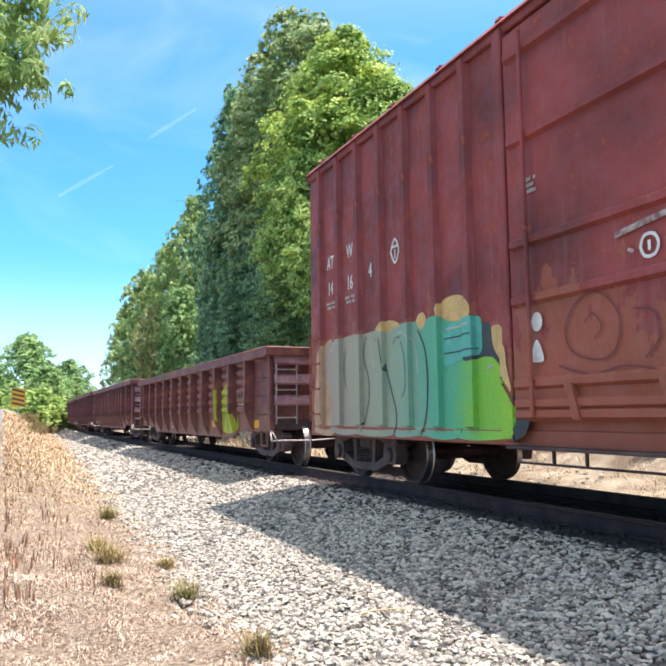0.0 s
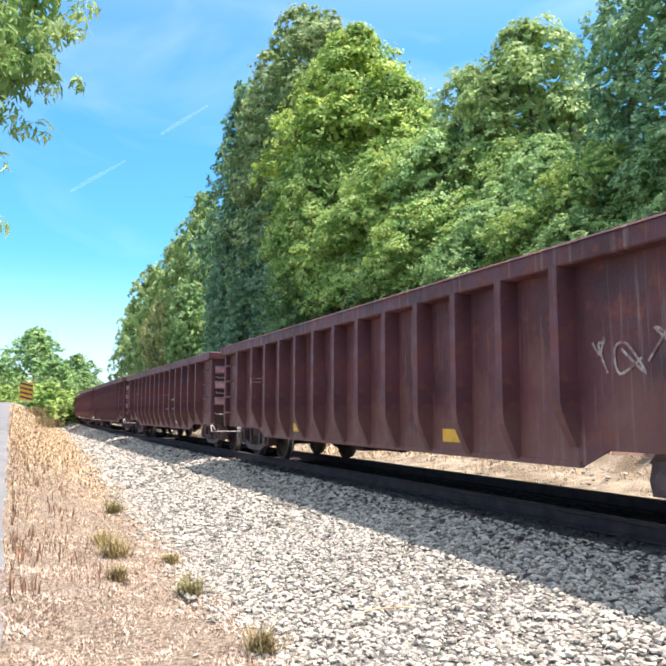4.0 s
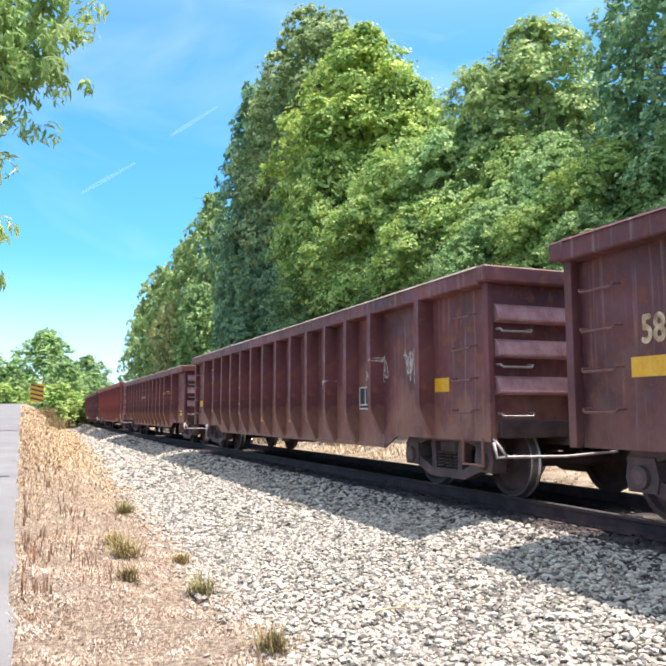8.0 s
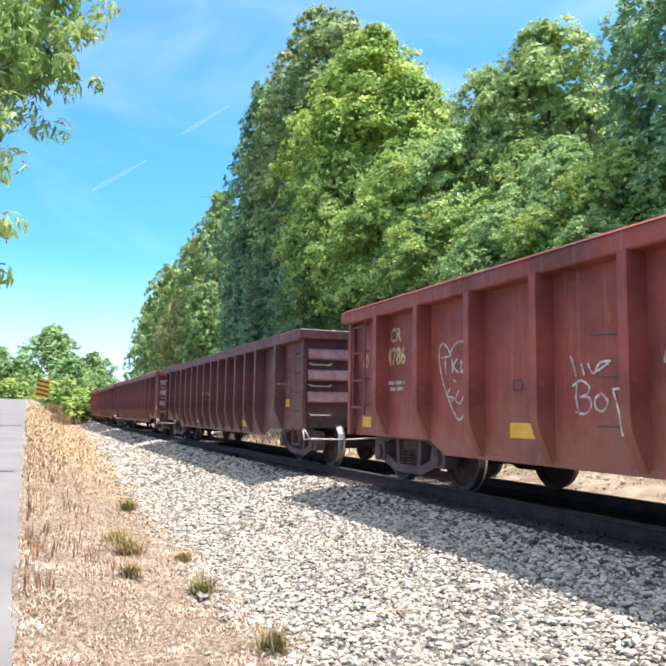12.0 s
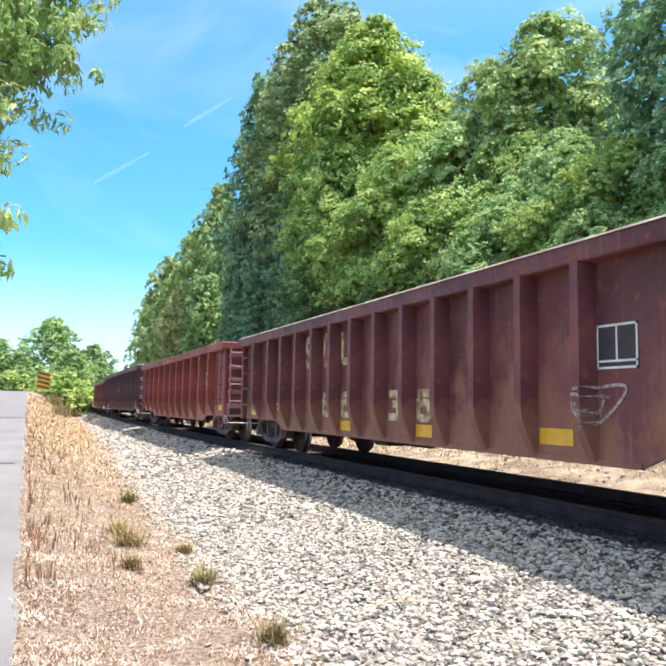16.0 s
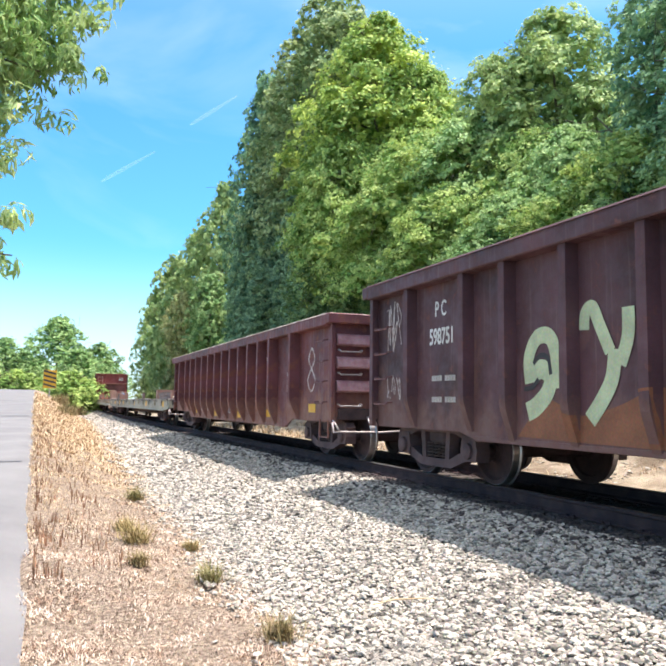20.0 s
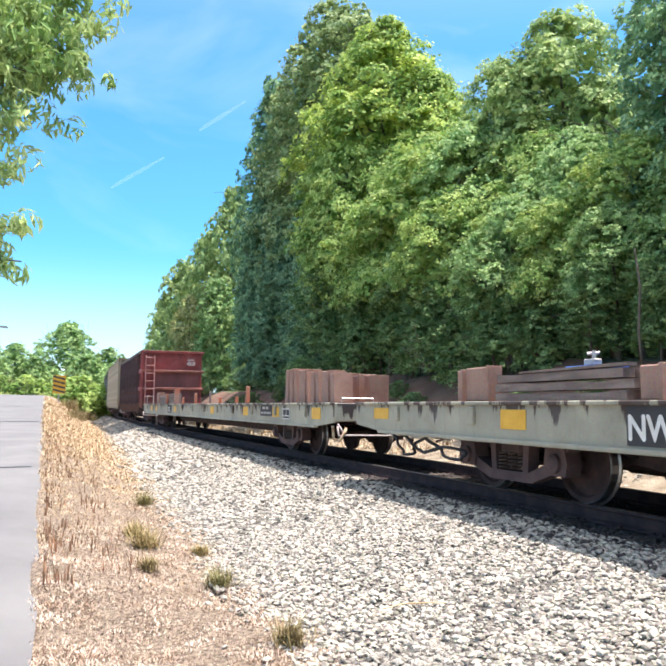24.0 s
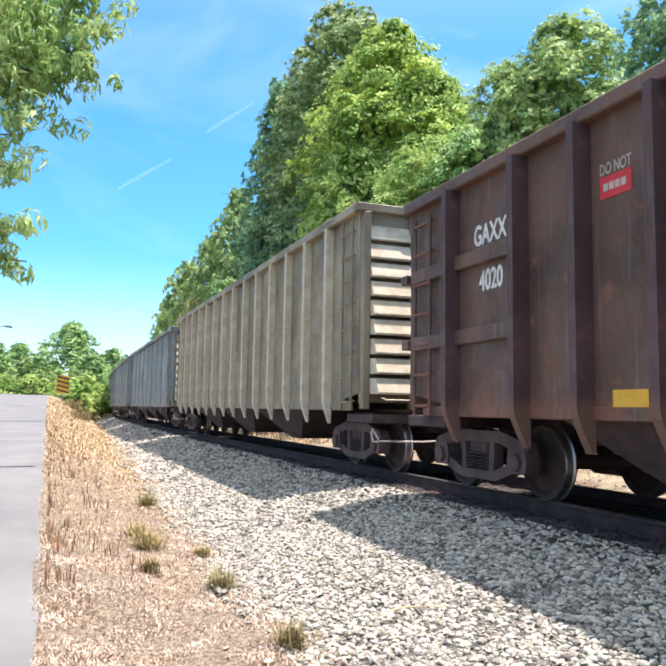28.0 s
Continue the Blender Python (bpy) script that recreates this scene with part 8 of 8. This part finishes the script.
g = gondola("dark brown gondola covered in white swirling graffiti", 232.95, 248.4, BROWN, base=240.65)
swirl = []
for yc, k0 in ((3.25, 0.0), (2.38, 1.5)):
    # a tall figure of wavy strokes closed by an outline
    swirl.append((curl([(yc - 0.16, 0.66), (yc - 0.17, 1.1), (yc - 0.12, 1.55), (yc - 0.15, 1.92), (yc, 2.10), (yc + 0.13, 1.95), (yc + 0.15, 1.5), (yc + 0.12, 1.1), (yc + 0.17, 0.72)]), 0.045, 0))
    for i in range(15):
        z, e = 2.0 - 0.088 * i, 0.05 * math.sin(1.7 * i + k0)
        swirl.append((curl([(yc - 0.14, z + e), (yc - 0.06, z + 0.05 - e), (yc + 0.02, z - 0.05), (yc + 0.09, z + 0.03 + e), (yc + 0.14, z - 0.04)]), 0.042 if i % 3 else 0.055, 0))
graffiti(g, "white swirling line figures over two panels", [P_BRIGHT], [], swirl)
graffiti(g, "white line drawings and tall outlined letters", [P_BRIGHT], [], [([(4.15, 1.4), (3.75, 1.4), (3.75, 1.8), (3.98, 1.82), (4.15, 1.4)], 0.05, 0), ([(4.15, 1.42), (3.78, 1.7)], 0.045, 0), ([(4.15, 1.42), (3.78, 1.55)], 0.045, 0), (curl([(6.1, 1.75), (5.9, 1.9), (5.95, 1.4), (5.7, 1.3), (5.75, 1.8), (5.5, 1.6), (5.85, 1.55)]), 0.05, 0)]
         + [(curl([(-2.26, 1.72), (-2.27, 1.94), (-2.2, 1.98), (-1.92, 1.97), (-1.84, 1.9), (-1.84, 1.5), (-1.86, 1.18), (-1.94, 1.1), (-2.22, 1.10), (-2.29, 1.16), (-2.27, 1.5)]), 0.04, 0), (curl([(-2.71, 1.04), (-2.70, 1.5), (-2.71, 1.9), (-2.8, 2.0), (-3.00, 2.0), (-3.08, 1.86), (-3.12, 1.5), (-3.16, 1.05)]), 0.04, 0), ([(-2.71, 1.6), (-3.11, 1.62)], 0.04, 0), ([(-2.66, 1.03), (-2.76, 1.03)], 0.06, 0), ([(-3.12, 1.03), (-3.20, 1.03)], 0.06, 0), (curl([(-3.54, 1.92), (-3.58, 1.98), (-3.62, 1.9), (-3.64, 1.5), (-3.72, 1.05)]), 0.04, 0), ([(-3.66, 1.03), (-3.76, 1.03)], 0.06, 0)] + [([(-3.66, 1.5), (-4.0, 1.6)], 0.045, 0), (curl([(-4.02, 1.98), (-4.06, 1.5), (-4.12, 1.05)]), 0.04, 0)]
         + [(curl(p), w, 0) for p, w in (
             ([(0.76, 1.72), (0.70, 1.80), (0.62, 1.6), (0.70, 1.2), (0.78, 1.35), (0.74, 1.65)], 0.04), ([(0.56, 1.75), (0.48, 1.62), (0.66, 1.4), (0.44, 1.3), (0.54, 1.08), (0.66, 1.05)], 0.04), ([(0.42, 1.70), (0.54, 1.5), (0.40, 1.42), (0.48, 1.2)], 0.03), ([(0.56, 1.05), (0.44, 0.98), (0.42, 0.7), (0.50, 0.56)], 0.03))] + [(curl(p), w, 0) for p, w in (
             ([(-0.08, 2.0), (-0.15, 2.2), (-0.28, 2.22), (-0.34, 2.08), (-0.22, 2.02), (-0.17, 2.14), (-0.31, 2.2), (-0.36, 2.0)], 0.04), ([(-0.10, 1.62), (-0.17, 1.9), (-0.32, 1.98), (-0.42, 1.86), (-0.41, 1.65), (-0.29, 1.48), (-0.34, 1.25), (-0.45, 1.1), (-0.46, 0.74), (-0.07, 0.72)], 0.038), ([(-0.10, 1.62), (-0.20, 1.55), (-0.08, 1.48), (-0.19, 1.38), (-0.08, 1.3), (-0.19, 1.2), (-0.07, 1.1), (-0.17, 1.02), (-0.05, 0.92), (-0.19, 0.86), (-0.07, 0.74)], 0.035), ([(-0.24, 1.1), (-0.36, 1.0), (-0.20, 0.92), (-0.37, 0.84)], 0.03), ([(-0.24, 1.82), (-0.27, 1.66)], 0.03),
             ([(-0.94, 1.62), (-0.98, 1.3), (-1.06, 1.1), (-1.12, 1.45), (-1.18, 1.15), (-1.26, 1.05), (-1.38, 1.1), (-1.40, 1.6)], 0.05), ([(-1.08, 1.55), (-1.16, 1.68), (-1.26, 1.3), (-1.24, 1.66), (-1.34, 1.3), (-1.32, 1.62)], 0.045), ([(-1.16, 1.5), (-1.22, 1.2), (-1.30, 1.5)], 0.04))] + [(curl([(-6.5, 1.6), (-6.32, 1.8), (-6.48, 2.0), (-6.64, 1.8), (-6.45, 1.6), (-6.28, 1.4), (-6.48, 1.2), (-6.68, 1.4), (-6.5, 1.6)]), 0.045, 0), (curl([(-5.05, 1.2), (-5.15, 1.7), (-5.4, 1.95), (-5.62, 1.7), (-5.65, 1.2)]), 0.045, 0), ([(-5.05, 1.2), (-5.65, 1.2)], 0.03, 0), ([(-5.25, 1.25), (-5.4, 1.9)], 0.025, 0), ([(-5.5, 1.25), (-5.42, 1.85)], 0.025, 0)])
lettering(g, "U", 1.52, 1.55, 0.45, LETTER, 0.66, bold=0.035)
for y, z, w in ((7.07, 1.15, 0.3), (4.03, 0.72, 0.42), (1.40, 0.67, 0.36), (-1.24, 0.68, 0.42), (-3.83, 0.75, 0.5), (-6.52, 0.89, 0.36)):
    oblong(g, y, z, w, 0.16, YELLOW)

f1 = flatcar("long pale grey-green flatcar carrying timbers", 249.4, 276.3, DECKGREY)
oblong(f1, 6.9, 0.85, 1.15, 0.34, P_BLACK, "paint_patch")
oblong(f1, 5.08, 0.85, 0.95, 0.30, P_BLACK, "paint_patch")
SURFACE[f1] = flat_surface(-1.488)
for w, y, k in (("NW", 7.2, 0.95), ("NS", 6.6, 0.95), ("985116", 5.08, 0.62)):
    lettering(f1, w, y, 0.73, 0.22, None, k, bold=0.04)
SURFACE[f1] = flat_surface(-1.481)
for y in (9.15, 5.9, 3.8, -2.0, -7.0, -12.2):
    oblong(f1, y, 0.87, 0.46, 0.21, YELLOW)
oblong(f1, 12.5, 0.90, 0.5, 0.16, YELLOW)
f2 = flatcar("long pale grey-green flatcar with stakes and timbers", 277.3, 303.9, DECKGREY, True)
oblong(f2, 4.98, 0.86, 0.95, 0.30, P_BLACK, "paint_patch")
SURFACE[f2] = flat_surface(-1.488)
lettering(f2, "NS", 6.4, 0.76, 0.2, STENCIL, 0.85, bold=0.04)
lettering(f2, "985115", 4.98, 0.76, 0.2, None, 0.66, bold=0.04)
SURFACE[f2] = flat_surface(-1.481)
oblong(f2, -9.07, 0.90, 0.95, 0.24, P_BLACK, "paint_patch")
bars(f2, -9.02, 0.955, 0.5, 0.06, 1)
bars(f2, -9.05, 0.845, 0.8, 0.05, 1)
for y in (-12.4, -9.81, -7.2, -3.2, 3.64, 8.8, 10.45):
    oblong(f2, y, 0.87, 0.48, 0.21, YELLOW)
service_box(f2, -10.57, 0.84, 0.48, 0.22)

r = hopper("dark brown open hopper car with a red end", 304.9, 318.55, HOPSHEET, HOPRED, 3.82, 0.62, [-5.45] + [-4.58 + 0.98 * i for i in range(10)] + [5.65], 0.95, deep=0.2, wide=0.12, post_mat=HOPSIDE)
lettering(r, "GAXX", 4.92, 2.92, 0.24, bold=0.04)
lettering(r, "4020", 4.9, 2.38, 0.24, bold=0.04)
lettering(r, "4020", 0.95, 3.10, 0.2, None, 0.8, end=0.03)
lettering(r, "GAXX", 0.95, 3.34, 0.11, None, 0.8, end=0.03)
oblong(r, 2.88, 3.02, 0.40, 0.2, P_RED, "label_plate")
lettering(r, "DO NOT", 2.88, 3.14, 0.11, STENCIL, 0.66)
bars(r, 2.88, 3.02, 0.3, 0.07, 1)
oblong(r, -0.93, 3.0, 0.36, 0.42, STENCIL, "label_plate")
SURFACE[r] = flat_surface(-1.518)
oblong(r, -0.99, 3.02, 0.18, 0.26, P_RED, "label_plate")
oblong(r, 2.75, 1.12, 0.42, 0.15, YELLOW)
part("valve_box", Shape().box(-1.62, -1.52, -3.35, -3.1, 1.45, 1.85, 0.015).mesh("valve_box", DUSTY), r)
part("valve_box_lid", Shape().box(-1.635, -1.625, -3.33, -3.12, 1.5, 1.8, 0.003).mesh("valve_box_lid", STENCIL), r)
for a, b in ((320.5, 338.4), (340.0, 357.8), (359.4, 377.2), (378.8, 396.6)):
    ribbed = a < 330
    hopper("tan-grey ribbed hopper car with slatted ends" if ribbed else "pale grey smooth-sided hopper car with slatted ends", a, b, GREY if ribbed else PALEGREY, GREY if ribbed else PALEGREY, 4.32 if ribbed else 4.2, 0.74, even_posts(14, 1.21, 0.2) if ribbed else even_posts(9, 1.9), 1.0, slatted=True, deep=0.14 if ribbed else 0.03, post_mat=CREAM if ribbed else None)

# ---- loads on the flatcars: things of their own that ride along ----
LOADS = []


def ride(ob, car, y):
    LOADS.append((ob, car, y))
    return ob


def stake(car, y, high, x=-1.38, mat=None, label="upright orange steel stake in a flatcar pocket", w=0.055):
    s = thing("stake", label, "stake", "stakes on the flatcars", data=Shape().box(x - w, x + w, -w, w, 1.07, 1.07 + high, 0.01).mesh("stake", mat or STAKE))
    return ride(s, car, y)


def timbers(car, y0, y1, high, x0, x1, layers, rows):
    st = thing("timber_stack", "stack of weathered grey-brown timbers", "timber stack", "loads on the flatcars")
    rs = random.Random(int(abs(y0) * 10))
    w, t, h = (x1 - x0) / rows, high / layers, (y1 - y0) / 2
    for i in range(layers):
        for j in range(rows):
            a, b = -h + rs.uniform(0, 0.2), h - rs.uniform(0, 0.2)
            o = rs.uniform(-0.02, 0.03) if j == 0 else 0.0
            lo, hi = 1.07 + i * t, 1.07 + (i + 1) * t - 0.012
            sag = [(a + (b - a) * k / 5, hi - (rs.uniform(0, 0.03) if 0 < k < 5 else 0.004)) for k in range(6)]
            part("timber", Shape().prism([(a, lo), (b, lo)] + sag[::-1], x0 + j * w + 0.01 + o, x0 + (j + 1) * w - 0.01, "x").mesh("timber", TIMBER), st)
    part("loose_board", Shape().prism([(-h * 0.9, high + 1.07), (h * 0.55, high + 1.055), (h * 0.55, high + 1.075), (-h * 0.9, high + 1.10)], x0 + 0.02, x0 + 0.14, "x").mesh("loose_board", TIMBER), st)
    return ride(st, car, (y0 + y1) / 2)


def block(car, y, wide, high, x0, x1, tilt=0.0, label="upright rusty brown steel box section"):
    b = thing("steel_block", label, "steel block", "steel blocks on the flatcars")
    sh = Shape().box(x0, x1, -wide / 2, wide / 2, 0, high, 0.012)
    part("shell", sh.mesh("shell", BLOCK), b)
    part("edge_flange", Shape().box(x0 - 0.012, x1 + 0.012, -wide / 2 - 0.012, -wide / 2 + 0.03, 0.0, high + 0.012, 0.004).mesh("edge_flange", BLOCK), b)
    return ride(b, car, (y, tilt))


scrap = thing("sheet_scrap", "pale bent scrap of sheet lying on a gondola rim", "sheet scrap")
part("sheet", Shape().prism([(-0.24, 2.535), (0.05, 2.535), (0.24, 2.60), (0.22, 2.62), (0.04, 2.575), (-0.2, 2.60)], -1.52, -1.36, "x").mesh("sheet", STENCIL), scrap)
ride(scrap, g6, 2.98)
timbers(f1, 7.55, 9.80, 0.31, -1.32, -0.95, 3, 2)
block(f1, 10.55, 0.12, 0.38, -1.3, -1.0)
block(f1, 10.12, 0.50, 0.40, -1.32, -1.15)
block(f1, 7.36, 0.26, 0.30, -1.32, -0.95)
t = thing("blue_tool_box", "blue box with a pale clamp lying on timbers", "tool box", "loads on the flatcars")
part("lid", Shape().box(-1.22, -0.97, -0.32, 0.32, 1.376, 1.412, 0.010).mesh("lid", P_BLUEBOX), t)
part("clamp", Shape().box(-1.15, -1.05, -0.04, 0.12, 1.412, 1.48, 0.01).tube([(-1.1, 0.02, 1.48), (-1.1, 0.02, 1.56)], 0.022).tube([(-1.15, 0.06, 1.53), (-1.05, 0.0, 1.54)], 0.014).mesh("clamp", ROD), t)
ride(t, f1, 8.3)
block(f1, -9.0, 0.5, 0.38, -1.3, -0.7)
block(f1, -12.9, 0.4, 0.32, -1.3, -0.7)
timbers(f1, -12.6, -9.4, 0.26, -1.3, -0.8, 2, 3)
stake(f1, 6.69, 0.36, -1.40, BLOCK, "upright rusty steel stake in a flatcar pocket")
stake(f1, 3.27, 0.17, -1.36, BLOCK, "short rusty steel stake in a flatcar pocket")
stake(f1, 2.96, 0.36, -1.36, BLOCK, "upright rusty steel stake in a flatcar pocket")
stake(f1, -4.9, 0.3, -1.36, TIMBER, "grey wooden stake in a flatcar pocket")
for y, w, h, tl in ((-9.93, 0.26, 0.70, 4), (-10.24, 0.28, 0.70, -1), (-10.55, 0.2, 0.66, -5), (-10.95, 0.5, 0.66, 1.5), (-11.3, 0.10, 0.60, -7), (-11.6, 0.26, 0.60, 2), (-11.9, 0.22, 0.58, -6), (-12.3, 0.40, 0.58, 1), (-12.7, 0.25, 0.52, -4)):
    block(f2, y, w * 0.9, h, -1.28, -0.95, tl)
for y, w, h, tl in ((-12.7, 0.28, 0.50, 2), (-12.2, 0.3, 0.52, -3), (-11.3, 0.4, 0.58, 1)):
    block(f2, y, w, h, -0.6, -0.25, tl)
for y, h, x, m in ((-6.83, 0.42, -1.34, STAKE), (-6.6, 0.14, -1.3, STAKE), (-5.48, 0.17, -1.3, STAKE), (-2.19, 0.38, -1.34, TIMBER), (0.25, 0.34, -1.34, STAKE), (-3.6, 0.18, -1.34, STAKE), (2.62, 0.22, -1.36, STAKE), (3.32, 0.41, -1.36, TIMBER)):
    stake(f2, y, h, x, m, "grey wooden stake in a flatcar pocket" if m == TIMBER else "upright orange steel stake in a flatcar pocket", 0.028 if m == TIMBER else 0.042)
timbers(f2, 5.0, 9.05, 0.38, -1.34, -1.0, 3, 2)
block(f2, 9.45, 0.62, 0.50, -1.34, -1.1)
block(f2, 4.82, 0.28, 0.38, -1.34, -1.15)
stake(f2, 6.2, 0.40, -1.41)
c = thing("orange_cradle", "low orange steel cradle lying on timbers", "steel cradle", "loads on the flatcars")
part("beam", Shape().box(-1.30, -1.24, -0.32, 0.32, 1.455, 1.50, 0.01).box(-1.30, -1.24, -0.32, 0.32, 1.56, 1.59, 0.01).box(-1.15, -1.10, -0.32, 0.32, 1.455, 1.50, 0.01).mesh("beam", BLOCK), c)
part("upright", Shape().prism([(-0.34, 1.455), (-0.28, 1.455), (-0.30, 1.66), (-0.37, 1.66)], -1.3, -1.1, "x").mesh("upright", STAKE), c)
ride(c, f2, 5.3)
# slack hoses hanging at the joint of the two flatcars
for k, pts in enumerate(([(12.9, 0.66), (12.3, 0.53), (12.25, 0.40), (12.05, 0.33), (11.85, 0.36), (11.7, 0.50), (11.4, 0.62), (11.0, 0.60), (10.7, 0.62), (9.9, 0.64)], [(12.8, 0.64), (11.9, 0.58), (11.55, 0.40), (11.3, 0.40), (11.0, 0.48), (10.6, 0.49), (10.36, 0.43), (10.45, 0.36), (10.7, 0.36), (11.0, 0.45), (11.2, 0.55), (11.5, 0.63)])):
    P = [(-1.30 - 0.05 * k + 0.04 * math.sin(i * 0.9), *q) for i, q in enumerate(curl(pts, 4))]
    part("brake_hose", Shape().tube(P, 0.022, 6).mesh("brake_hose", P_BLACK, smooth=True), f1, "slack black rubber hose")
part("release_lever", Shape().tube([(-1.48, -13.25, 0.66), (-1.48, -13.3, 0.44), (-1.45, -13.5, 0.42), (-1.35, -13.5, 0.58), (-1.3, -13.4, 0.62)], 0.026, 6).mesh("release_lever", LETTER, smooth=True), f2, "pale yellow bent release lever")


def car_pose(mid, half, t):
    """A car on the track at t seconds, its two trucks on the rails."""
    s = mid - SPEED * t
    a, b = track_at(s - half * 0.8), track_at(s + half * 0.8)
    return pose((a[0] + b[0]) / 2, (a[1] + b[1]) / 2, 0, 0, 0, -math.degrees(math.atan2(b[0] - a[0], b[1] - a[1])))


def motions():
    for car, mid, half in CARS:
        walk(car, [(t, car_pose(mid, half, t)) for t in range(29)])
    spans = {car: (mid, half) for car, mid, half in CARS}
    for ob, car, y in LOADS:
        m = pose(0, y[0], 1.07, y[1]) if isinstance(y, tuple) else pose(0, y, 0)
        walk(ob, [(t, car_pose(*spans[car], t) @ m) for t in range(29)])
    for trail in TRAILS:
        # they drift slowly on the high wind
        walk(trail, [(t, Matrix.Translation(EYE) @ Matrix.Rotation(radians(1.1 - 0.032 * t), 4, "Z") @ Matrix.Translation(-EYE)) for t in (0, 14, 28)])
    for ws, car, y in WHEELSETS:
        # the wheels roll while the car is near enough for it to be seen
        home = ws.matrix_basis.copy()
        s0 = spans[car][0] + y
        t0, t1 = max((s0 - 45) / SPEED, 0), min((s0 + 25) / SPEED, 28)
        if t1 <= 0 or t0 >= 28:
            continue
        f0, f1 = int(t0 * FPS), int(t1 * FPS)
        frames = sorted({0, 28 * FPS, *range(f0, f1 + 1)})
        walk(ws, [(f / FPS, home @ Matrix.Rotation((min(max(f, f0), f1) - f0) / FPS * SPEED / R_WHEEL, 4, "X")) for f in frames])


motions()
